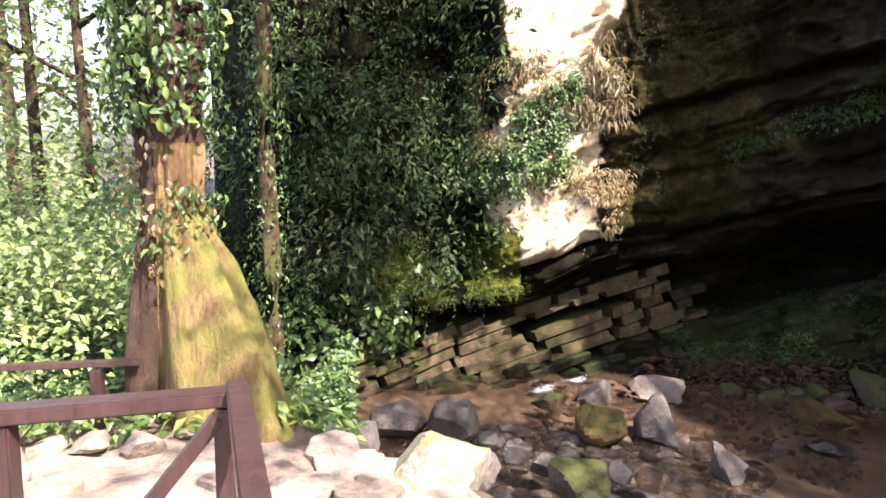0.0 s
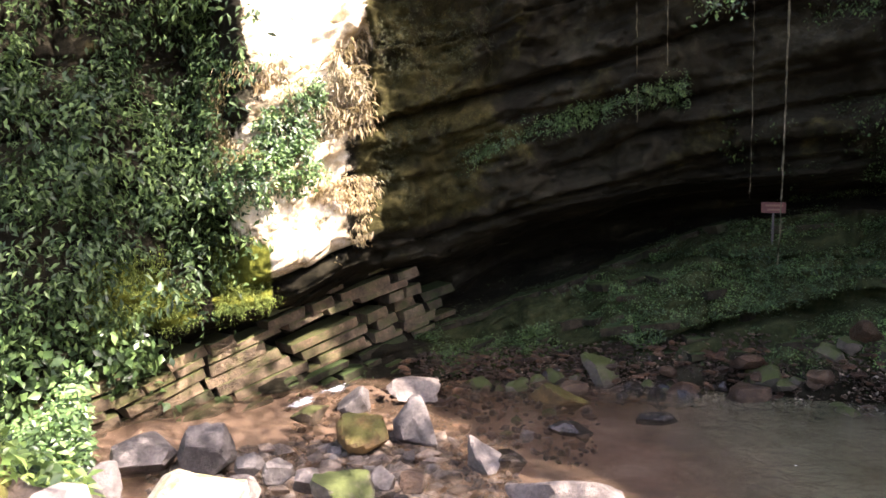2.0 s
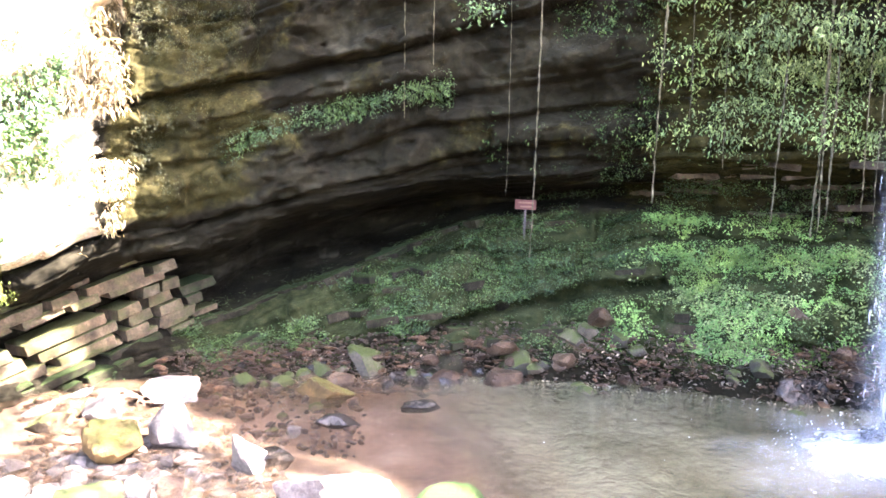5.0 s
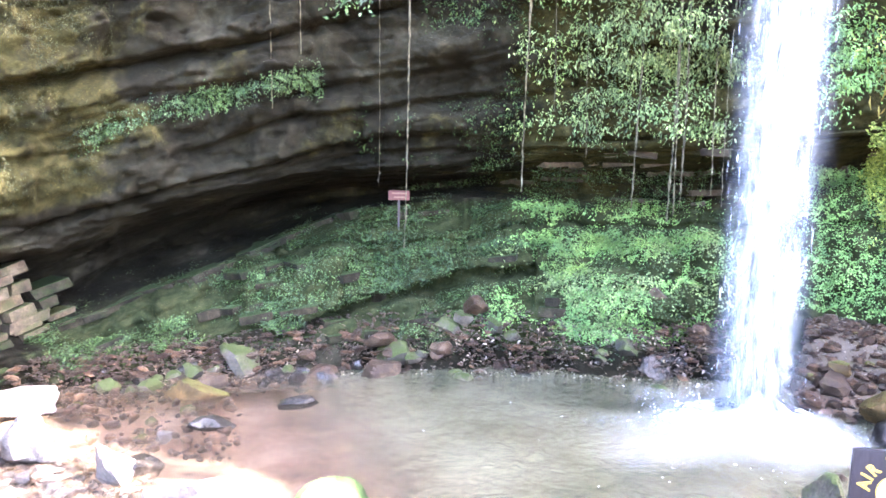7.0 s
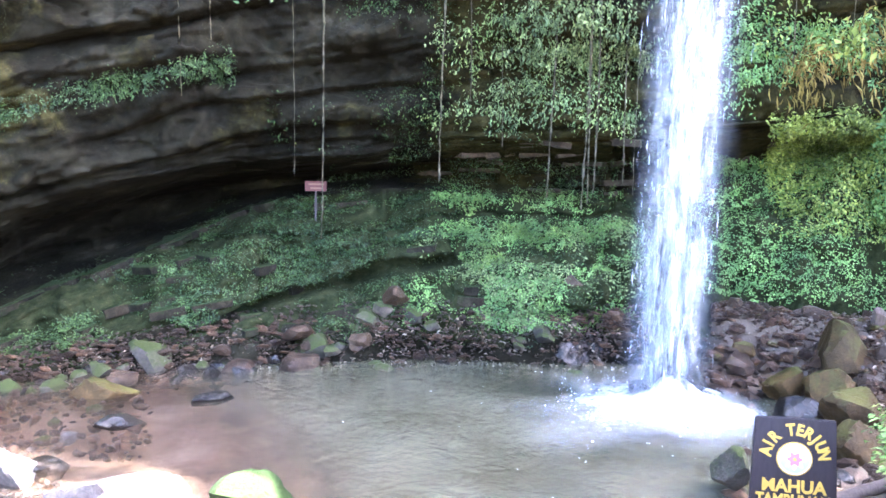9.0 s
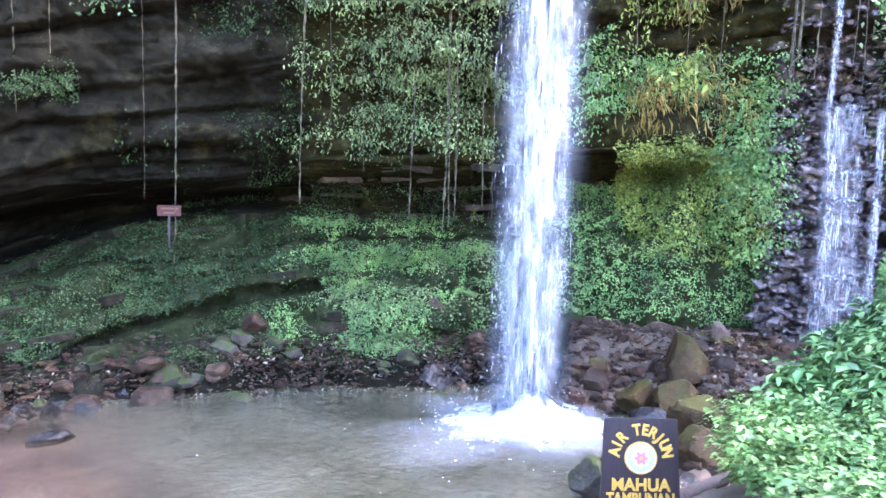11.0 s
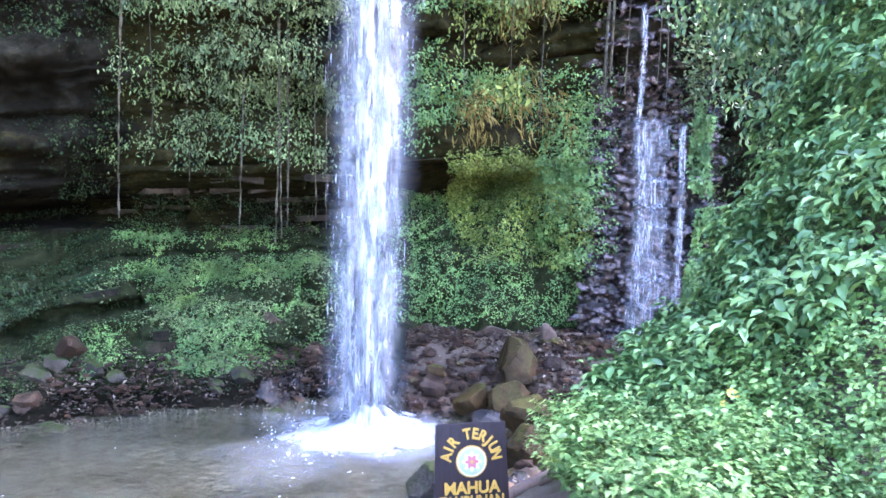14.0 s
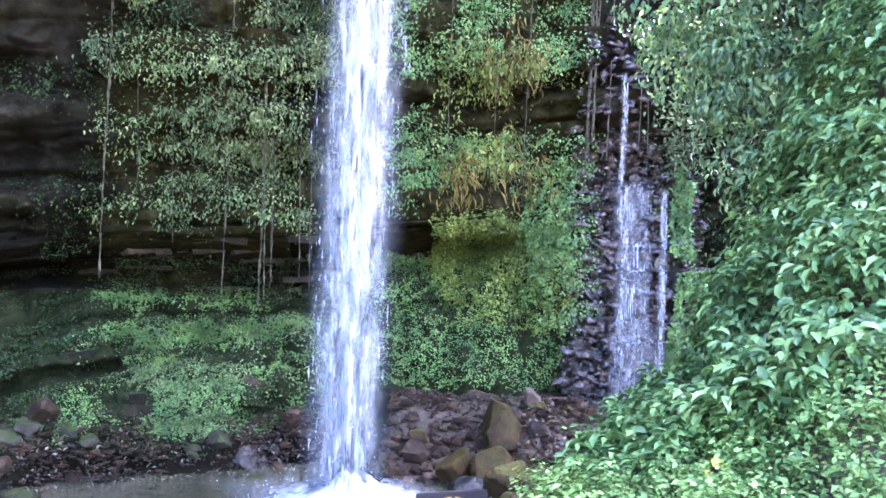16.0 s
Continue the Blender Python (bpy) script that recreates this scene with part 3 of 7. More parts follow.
def cliff_at(az, s):
    """The cliff's surface: s from 0 at the water to 1 at the slope's top, 2 at the overhang's lip, 3 five metres above it, 4 at the rim."""
    az, s = np.broadcast_arrays(np.asarray(az, float), np.asarray(s, float))
    rs_, rt = shore(az), shore(az) + slope_run(az)
    zt = 4 + rt * slope_tan(az)
    rl = lip_r(az)
    zl = np.maximum(4 + rl * lip_tan(az), zt + 0.05)
    rc = np.maximum(rt, rl) + recess(az)
    rr = rim_r(az)
    rm = rl - 0.25 + np.where(az < 12.4, 0.16 + 0.46 * smoothstep(4, 1, az), 0.25) * (rr - rl)
    zm = zl + 5
    # smooth knots
    a = np.clip(s, 0, 1)
    b = np.clip(s - 1, 0, 1)
    c = np.clip(s - 2, 0, 1)
    d = np.clip(s - 3, 0, 1)
    ra, za = rs_ + (rt - rs_) * a ** 1.25, -0.35 + (zt + 0.35) * a ** 0.9
    cave = smoothstep(0, 0.22, b) * (1 - smoothstep(0.35, 1.0, b) ** 1.3)
    rb = rt + (rl - rt) * smoothstep(0.3, 1.0, b) + (rc - np.maximum(rt, rl)) * cave
    zb = zt + (zl - zt) * b
    rcc, zc = rl + (rm - rl) * c, zl + 5 * c
    rd, zd = rm + (rr - rm) * smoothstep(0, 1, d), zm + (RIM_Z - zm) * d
    r = np.where(s <= 1, ra, np.where(s <= 2, rb, np.where(s <= 3, rcc, rd)))
    z = np.where(s <= 1, za, np.where(s <= 2, zb, np.where(s <= 3, zc, zd)))
    # beds of rock, dipping with the overhang's lip
    bed = z - zl
    shp = bed.shape
    x, y = polar(az, r)
    q = np.stack([x.ravel(), y.ravel(), bed.ravel()], 1)
    wob = (0.25 * fbm(q * [0.25, 0.25, 0.12], 2)).reshape(shp)
    step = 0
    calm = smoothstep(12.5, 14, az) * smoothstep(56, 48, az) * smoothstep(1.6, 1.9, s)
    behind = smoothstep(67, 70, az) * smoothstep(87, 84, az) * smoothstep(2.3, 2.1, s)
    layered = smoothstep(40, 50, az) * smoothstep(86, 82, az) * smoothstep(1.0, 1.1, s) * smoothstep(2.4, 2.1, s)
    broken = smoothstep(1.5, 4.5, az) * smoothstep(17, 14, az) * smoothstep(1.95, 2.1, s)
    corner = smoothstep(2.0, 4.0, az) * smoothstep(14, 12.8, az) * smoothstep(2.0, 2.1, s) * smoothstep(3.9, 3.2, s)
    for k, (th, amp) in enumerate(((1.75, 0.45), (0.66, 0.10), (0.25, 0.02))):
        u = (bed + wob) / th + 0.37 * k
        cell = np.floor(u)
        fr = u - cell
        h = np.sin(cell * 12.9898 + k * 4.1) * 43758.5453
        h = h - np.floor(h)
        # blocks between upright joints, each bed with its own spacing
        wide = (2.7, 1.15, 0.5)[k] * (0.7 + 0.6 * h)
        v = np.radians(az) * 14 / wide + 17.3 * h + 0.25 * wob
        cv = np.floor(v)
        fv = v - cv
        g = np.sin(cv * 78.233 + cell * 37.719 + k) * 24634.6345
        g = g - np.floor(g)
        joint = smoothstep(0.05 / wide, 0.0, np.minimum(fv, 1 - fv)) * (g > 0.35)
        amp = amp * (1 - 0.65 * calm) + broken * (0.0, 0.06, 0.06)[k] + layered * (0.0, 0.08, 0.06)[k]
        amp = amp * (1 - 0.75 * behind)
        step = step + amp * ((0.8 * h + 1.2 * g - 1.0) - 0.9 * smoothstep((0.05, 0.09, 0.16)[k], 0.0, fr) - 0.55 * joint)
    bumpy = (0.30 * fbm(q * 0.55, 4) + 0.09 * fbm(q * 4.3, 3) - 0.35 * np.abs(fbm(q * [0.45, 0.45, 0.7] + 40, 3)) + 0.12).reshape(shp)
    lumps = (0.26 * fbm(q * 1.1 + 11, 3)).reshape(shp) * smoothstep(0.15, 0.45, s)
    plates = 0.20 * np.floor(2.0 * fbm(q * [0.42, 0.42, 0.75] + 77, 2) + 0.5).reshape(shp)
    on_rock = smoothstep(0.9, 1.1, s)
    # thick beds that overhang one another, and the slab whose broken edge stands out over them
    tan = (z - 4) / r + 0.005 * (fbm(q * 0.8 + 3, 3)).reshape(shp)
    for n_bed, (line, depth, reach, where) in enumerate(beds(az)):
        below = (line - tan) * 14
        r = r + where * smoothstep(-0.01, 0.03, below) * (depth * np.exp(-np.maximum(below, 0) / reach) + 0.5 * depth * np.exp(-np.maximum(below, 0) / 0.07))
        if n_bed == 0:
            ragged = az + (1.3 * fbm(q * [0.2, 0.2, 0.9] + 61, 3)).reshape(shp)
            r = r - 0.34 * smoothstep(21.4, 20.9, ragged) * smoothstep(14.2, 16.5, az) * where * smoothstep(0.05, -0.02, below)
    holes = smoothstep(0.30, 0.40, fbm(q * [0.9, 0.9, 1.5] + 23, 3)).reshape(shp) * smoothstep(0.10, 0.125, tan) * smoothstep(0.185, 0.165, tan) * smoothstep(7, 8.5, az) * smoothstep(13.4, 12.8, az)
    r = r + 0.5 * holes - 0.30 * corner
    flat = 1 - 0.76 * corner
    chips = (0.12 * calm + 0.30 * corner) * np.floor(2.4 * fbm(q * [0.8, 0.8, 1.5] + 5, 3) + 0.5).reshape(shp)
    cush = cushion(az, s)
    mossy = smoothstep(15, 21, az) * smoothstep(86, 83.5, az) * smoothstep(0.2, 0.4, s) * smoothstep(0.07, 0.0, s - 1.02 - 0.9 * smoothstep(66, 70, az))
    r = r - 0.22 * mossy * cush
    r = r - on_rock * (step + bumpy + chips + plates * smoothstep(86, 82, az) * (1 - 0.6 * calm) * (1 - 0.85 * behind)) * flat - (1 - on_rock) * (0.8 * step * smoothstep(0.25, 0.5, s) + 0.9 * bumpy + lumps)
    r = r + 0.75 * smoothstep(0.0, 0.6, shelf(az, s))
    z = z + (0.25 * bumpy + 0.5 * lumps) * (1 - on_rock)
    x, y = polar(az, r)
    return np.stack([x, y, z], -1)


def cliff_points(n, a0, a1, s0, s1, seed, keep=None, off=0.04, rim=0.12):
    """Points scattered over a stretch of the cliff, with their outward normals."""
    rs = np.random.RandomState(seed)
    az, s = rs.uniform(a0, a1, n), rs.uniform(s0, s1, n)
    p = cliff_at(az, s)
    # thin out towards the stretch's borders, unevenly
    edge = np.minimum(np.minimum(az - a0, a1 - az) / (rim * (a1 - a0)), np.minimum(s - s0, s1 - s) / (0.12 * (s1 - s0)))
    k = edge + 0.9 * fbm(p * 1.1 + seed, 3) > rs.uniform(-0.1, 0.7, n)
    az, s, p = az[k], s[k], p[k]
    if keep is not None:
        k = keep(az, s, p, rs)
        az, s, p = az[k], s[k], p[k]
    da, ds = cliff_at(az + 0.25, s) - p, cliff_at(az, s + 0.02) - p
    nr = np.cross(ds, da)
    nr /= np.linalg.norm(nr, axis=1, keepdims=True) + 1e-9
    face = np.where((nr * -p).sum(1, keepdims=True) < 0, -nr, nr)
    return p + face * off * rs.uniform(0.2, 1.8, (len(p), 1)), face


CLIFF_AZ = np.concatenate([np.arange(-17, 100, 0.22), np.arange(100, 107.1, 1.0)])
_s = np.concatenate([np.linspace(0, 1, ROWS_A, False), np.linspace(1, 2, ROWS_B, False), np.linspace(2, 3, ROWS_C, False), np.linspace(3, 4, ROWS_D)])
_A, _S = np.meshgrid(CLIFF_AZ, _s, indexing="ij")
_P = cliff_at(_A.ravel(), _S.ravel()).reshape(len(CLIFF_AZ), len(_s), 3)
# the plateau behind the rim
_out = []
for k, (dr, dz) in enumerate(((0.6, 0.5), (3, 1.2), (10, 2.0), (40, 4.0))):
    x, y = polar(CLIFF_AZ, rim_r(CLIFF_AZ) + dr)
    _out.append(np.stack([x, y, np.full(len(x), RIM_Z + dz)], 1))
_P = np.concatenate([_P, np.stack(_out, 1)], 1)
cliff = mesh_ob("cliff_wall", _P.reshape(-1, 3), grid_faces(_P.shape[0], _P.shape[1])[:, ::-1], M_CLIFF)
# where the rock is paled for the sunlit corner, olive with moss, or green
_fa, _fs = np.meshgrid(CLIFF_AZ, np.concatenate([_s, np.full(4, 9.0)]), indexing="ij")
_c, _fa, _fs = _P.reshape(-1, 3), _fa.ravel(), _fs.ravel()
_n = fbm(_c * 0.6 + 5, 4)
_isle = smoothstep(-0.25, 0.25, fbm(_c * [1.0, 1.0, 1.3] + 9, 4) + 0.25)
# pale up to the sun's edge, dark beyond: that border is painted in
_sun_pale = smoothstep(2.5, 6.0, _fa + 2.2 * _n) * smoothstep(13.4, 11.6, _fa + 1.6 * _n) * smoothstep(2.02, 2.14, _fs + 0.10 * _n) * (0.55 + 0.45 * _isle)
_green = smoothstep(13, 19, _fa + 2 * _n) * smoothstep(88, 83, _fa) * smoothstep(1.12, 0.98, _fs + 0.08 * _n) * smoothstep(0.12, 0.3, _fs + 0.06 * _n) * 0.9
_olive = np.clip(smoothstep(11, 13, _fa) * smoothstep(25, 20, _fa + 3 * _n) * smoothstep(2.0, 2.1, _fs) * (0.72 + 0.4 * _n) + 0.5 * smoothstep(0.3, 0.9, fbm(_c * 0.7 + 30, 4)) + smoothstep(48, 54, _fa + 3 * _n) * smoothstep(88, 84, _fa) * smoothstep(0.95, 1.05, _fs) * (0.75 + 0.5 * _n), 0, 1)
_lime = smoothstep(1.9, 1.98, _fs) * smoothstep(2.30, 2.16, _fs + 0.12 * _n) * np.maximum(smoothstep(-8.5, -6, _fa) * smoothstep(0.6, -0.8, _fa), smoothstep(0.9, 1.6, _fa) * smoothstep(5.9, 5.0, _fa)) + 0.75 * smoothstep(73, 76, _fa + 2 * _n) * smoothstep(85, 83, _fa) * smoothstep(0.75, 0.95, _fs) * smoothstep(2.0, 1.8, _fs) * (0.6 + 0.6 * _n)
for _name, _v in (("dry", _sun_pale), ("green", _green), ("olive", _olive), ("lime", _lime)):
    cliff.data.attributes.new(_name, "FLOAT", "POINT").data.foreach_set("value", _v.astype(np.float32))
tagged(cliff, "dark overhanging sandstone cliff with dipping beds round a pool", "cliff", kind="structure")


# ---- ground, pool bed and banks ----
def edge_r(az):
    return along(az, (-180, 30), (-60, 30), (-36, 14), (-24, 8), (-16, 5.6), (-10, 4.6), (-2, 3.9), (10, 3.2), (30, 2.6), (60, 2.6), (74, 3.4), (90, 4.2), (120, 5), (180, 30))


def water_r(az):
    return along(az, (-180, 40), (-60, 40), (-36, 22), (-24, 14), (-16, 9.0), (-8, 8.3), (0, 8.4), (14, 7.8), (20, 6.9), (30, 6.6), (50, 6.3), (66, 6.6), (72, 7.6), (76, 9.6), (82, 11.5), (90, 13.5), (120, 20), (180, 40))


def crest_tan(az):
    return along(az, (70, -0.9), (76, -0.62), (79.5, -0.45), (83.5, -0.37), (89.5, -0.255), (92.3, -0.195), (94.0, -0.15), (96.0, -0.09), (97.4, -0.04), (99.5, 0.05), (102.5, 0.22), (106.5, 0.45), (115, 0.8))


def ground_z(az, r):
    az, r = np.broadcast_arrays(np.asarray(az, float), np.asarray(r, float))
    e, w, sh = edge_r(az), water_r(az), shore(np.clip(az, -60, 112))
    t = np.clip((r - e) / (w - e), 0, 1)
    z = 2.4 * (1 - t) ** 1.15
    z = np.where(r > w, -0.55 * smoothstep(w, w + 1.6, r), z)
    back = smoothstep(sh - 0.7, sh + 0.3, r)
    z = np.where(r > w, z + 0.25 * back, z)
    # shallows where the stream leaves on the far side of the boulders
    shallow = smoothstep(34, 20, az) * smoothstep(-40, -25, az)
    z = np.where((z < -0.1), z * (1 - 0.55 * shallow), z)
    # leafy bank beyond the sign
    on = np.where(r < 8.5, smoothstep(81.5, 86, az), smoothstep(77, 81, az)) * smoothstep(160, 130, az)
    u = np.clip((r - 4.2) / 4.3, 0, 1)
    crest = 4 + 8.5 * crest_tan(az)
    bz = 2.35 + (crest - 2.35) * u ** 1.2
    bz = np.where(r > 8.5, np.maximum(crest - (r - 8.5) * 1.1, 0.3 + 0.8 * smoothstep(12.5, 15.5, r)), bz)
    z = np.where(r > 3.0, z * (1 - on) + bz * on, z)
    # rocky ledge at the wall's foot beside the fall
    led = smoothstep(67.5, 71, az) * smoothstep(84, 80, az)
    z = np.where(r > 12.0, np.maximum(z, led * (-0.5 + 1.55 * smoothstep(12.6, 15.2, r)) + (1 - led) * -9), z)
    # forest floor behind the path
    f = smoothstep(-14, -19, az) * smoothstep(-170, -120, az)
    z = z + f * (np.clip(r - 6, 0, 60) * 0.05 + 0.0)
    x, y = polar(az, r)
    q = np.stack([x.ravel(), y.ravel(), 0 * x.ravel()], 1)
    rough = (0.10 * fbm(q * 0.9, 4) + 0.03 * fbm(q * 5, 3)).reshape(z.shape) * np.where(z < -0.05, 0.6, 1.0)
    return z + rough * smoothstep(1.2, 4.5, r)


_ga = np.concatenate([np.arange(-180, -40, 4.0), np.arange(-40, 112, 0.6), np.arange(112, 180.1, 4.0)])
_gr = np.concatenate([[0.02, 0.5, 1.0, 1.5], np.arange(2, 20, 0.11), np.geomspace(20, 900, 40)])
_A, _R = np.meshgrid(_ga, _gr, indexing="ij")
_Z = ground_z(_A, _R)
_x, _y = polar(_A, _R)
ground = mesh_ob("ground", np.stack([_x, _y, _Z], -1).reshape(-1, 3), grid_faces(len(_ga), len(_gr))[:, ::-1], M_GROUND)
tagged(ground, "reddish brown stony stream bed and earthy banks", "ground", kind="structure")

# ---- pool ----
_wa, _wr = np.arange(-60, 100, 2.0), np.array([2.8, 4, 6, 8, 10, 12, 14, 16, 18, 30])
_A, _R = np.meshgrid(_wa, _wr, indexing="ij")
_x, _y = polar(_A, _R)
water = mesh_ob("water", np.stack([_x, _y, 0 * _x - 0.02 + 0 * _A], -1).reshape(-1, 3), grid_faces(len(_wa), len(_wr))[:, ::-1], M_WATER)
tagged(water, "murky grey-green plunge pool turning clear over reddish shallows", "water", kind="structure")


# ---- bedded stone blocks at the foot of the wall ----
def block_mesh(seed, length, thick, mat, name="stone_block"):
    """A squared bed of stone with chipped corners, 0.9 m deep."""
    rs = random.Random(seed)
    bm = bmesh.new()
    bmesh.ops.create_cube(bm, size=1)
    for v in bm.verts:
        v.co = Vector((v.co.x * (length + rs.uniform(-0.07, 0.07)), v.co.y * 0.9 + rs.uniform(-0.03, 0.03), v.co.z * (thick + rs.uniform(-0.03, 0.012))))
    bmesh.ops.bevel(bm, geom=list(bm.edges), offset=0.014, segments=1, affect="EDGES")
    for v in bm.verts:
        v.co += Vector((rs.uniform(-1, 1), rs.uniform(-1, 1), rs.uniform(-1, 1))) * 0.010
    me = bpy.data.meshes.new(name)
    bm.to_mesh(me)
    bm.free()
    me.materials.append(mat)
    return me


BLOCK_LENGTHS = (0.32, 0.5, 0.75, 1.05, 1.4)
BLOCK_THICK = (0.10, 0.15, 0.21)
BLOCKS = {(i, j): [block_mesh(k * 31 + i * 5 + j, ln, th, M_STRATA) for k in range(2)] for i, ln in enumerate(BLOCK_LENGTHS) for j, th in enumerate(BLOCK_THICK)}
MOSSBLOCKS = {(i, j): [block_mesh(k * 31 + i * 5 + j + 500, ln, th, M_LEDGE) for k in range(2)] for i, ln in enumerate(BLOCK_LENGTHS) for j, th in enumerate(BLOCK_THICK)}
STONE_JOBS = []          # stones of the cliff, laid at the end of the file


DIP = 0.27               # rise of the beds along the wall


def lay_bedded_blocks():
    """Long thin beds that rise out of the water and go on into the slope."""
    rs = random.Random(11)
    c = -1.0
    while c < 1.9:
        j = rs.choice((0, 1, 1, 2, 2))
        th = BLOCK_THICK[j]
        az = -13.0 + rs.uniform(0, 1.5)
        shift = rs.choice((-0.035, -0.015, 0.0, 0.02, 0.05))
        while az < 24:
            i = rs.choice((1, 2, 3, 4, 4, 4) if az < 8 else (0, 1, 1, 2, 3))
            length = BLOCK_LENGTHS[i]
            mid = az + math.degrees(length / 13.5) / 2
            az += math.degrees(length / 13.5) * 0.985
            r0 = float(shore(mid) + slope_run(mid))
            foot = 4 + r0 * float(slope_tan(mid))
            lip = 4 + float(lip_r(mid)) * float(lip_tan(mid))
            z = c + DIP * 13.5 * math.radians(mid)
            top = min(lip - 0.02, foot + float(np.interp(mid, [-10, 0, 6, 12, 17, 24], [0.75, 0.95, 1.4, 1.75, 1.0, 0.0])))
            if mid > 18 or z + 0.3 * th > top or z < max(-0.3, foot - 0.9) or rs.random() < 0.05:
                continue
            if rs.random() < 0.35 * float(smoothstep(0.5, 0.1, top - z)):
                continue
            r = r0 + (z - foot) * (0.02 if z > foot else 0.9) + shift + rs.uniform(-0.025, 0.025) + (rs.uniform(0.08, 0.2) if rs.random() < 0.10 else 0) + 0.2 * float(smoothstep(11, 19, mid))
            x, y = polar(mid, r + 0.35)
            turn = [float(shore(mid + q) + slope_run(mid + q)) - r0 for q in (-1, 1)]
            a, b = Vector((*polar(mid - 1, r + turn[0]), 0)), Vector((*polar(mid + 1, r + turn[1]), 0))
            d = (b - a).normalized()
            d = (d + Vector((0, 0, DIP))).normalized()
            back = Vector((x, y, 0)).normalized()
            upv = d.cross(-back).normalized()
            upv = -upv if upv.z < 0 else upv
            m = Matrix((d, upv.cross(d), upv)).transposed().to_4x4()
            m = Matrix.Translation((x, y, z)) @ m @ Matrix.Rotation(radians(rs.uniform(-1.5, 1.5)), 4, "Z")
            kinds = MOSSBLOCKS if z < foot - 0.1 or (mid > 17 and rs.random() < 0.6) else BLOCKS
            STONE_JOBS.append((rs.choice(kinds[i, j]), m))
        c += th * 1.03


lay_bedded_blocks()


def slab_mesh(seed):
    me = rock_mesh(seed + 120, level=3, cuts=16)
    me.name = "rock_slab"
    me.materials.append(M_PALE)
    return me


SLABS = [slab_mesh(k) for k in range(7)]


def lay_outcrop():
    """Bare slabs where the sunlit corner of the wall juts out, their sunlight put into a pale colour."""
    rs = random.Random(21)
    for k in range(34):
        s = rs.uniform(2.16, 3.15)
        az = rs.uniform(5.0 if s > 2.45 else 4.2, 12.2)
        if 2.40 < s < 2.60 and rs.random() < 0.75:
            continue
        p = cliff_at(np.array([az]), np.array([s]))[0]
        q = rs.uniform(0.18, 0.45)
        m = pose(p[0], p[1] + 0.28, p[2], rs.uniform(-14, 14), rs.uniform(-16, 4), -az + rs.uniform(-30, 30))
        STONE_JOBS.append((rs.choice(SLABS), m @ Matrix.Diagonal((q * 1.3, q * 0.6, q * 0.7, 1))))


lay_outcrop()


def wet_mesh(seed):
    me = rock_mesh(seed + 300, level=1, cuts=7)
    me.name = "wet_stone"
    me.polygons.foreach_set("use_smooth", [False] * len(me.polygons))
    me.materials.append(M_WETCHIP)
    return me


WETS = [wet_mesh(k) for k in range(8)]


def wall_r(az, z):
    """Distance of the cliff's face at an azimuth and height."""
    p = cliff_at(np.full(80, az), np.linspace(0.3, 3.6, 80))
    k = np.argmin(np.abs(p[:, 2] - z))
    return float(np.hypot(p[k, 0], p[k, 1]))


STEPS = (1.15, 1.75, 2.3, 2.75, 3.3, 3.75, 4.3, 4.9, 5.55)      # heights of the small fall's ledges


def step_r(az, z):
    """Face of the stepped wall under the small fall: each ledge stands out a little below the next."""
    k = np.searchsorted(STEPS, z)
    return 16.75 - 0.13 * (len(STEPS) - k) + 0.10 * math.sin(az * 1.3 + k * 2.1) + 0.05 * math.sin(az * 4.1 + k * 4.4)


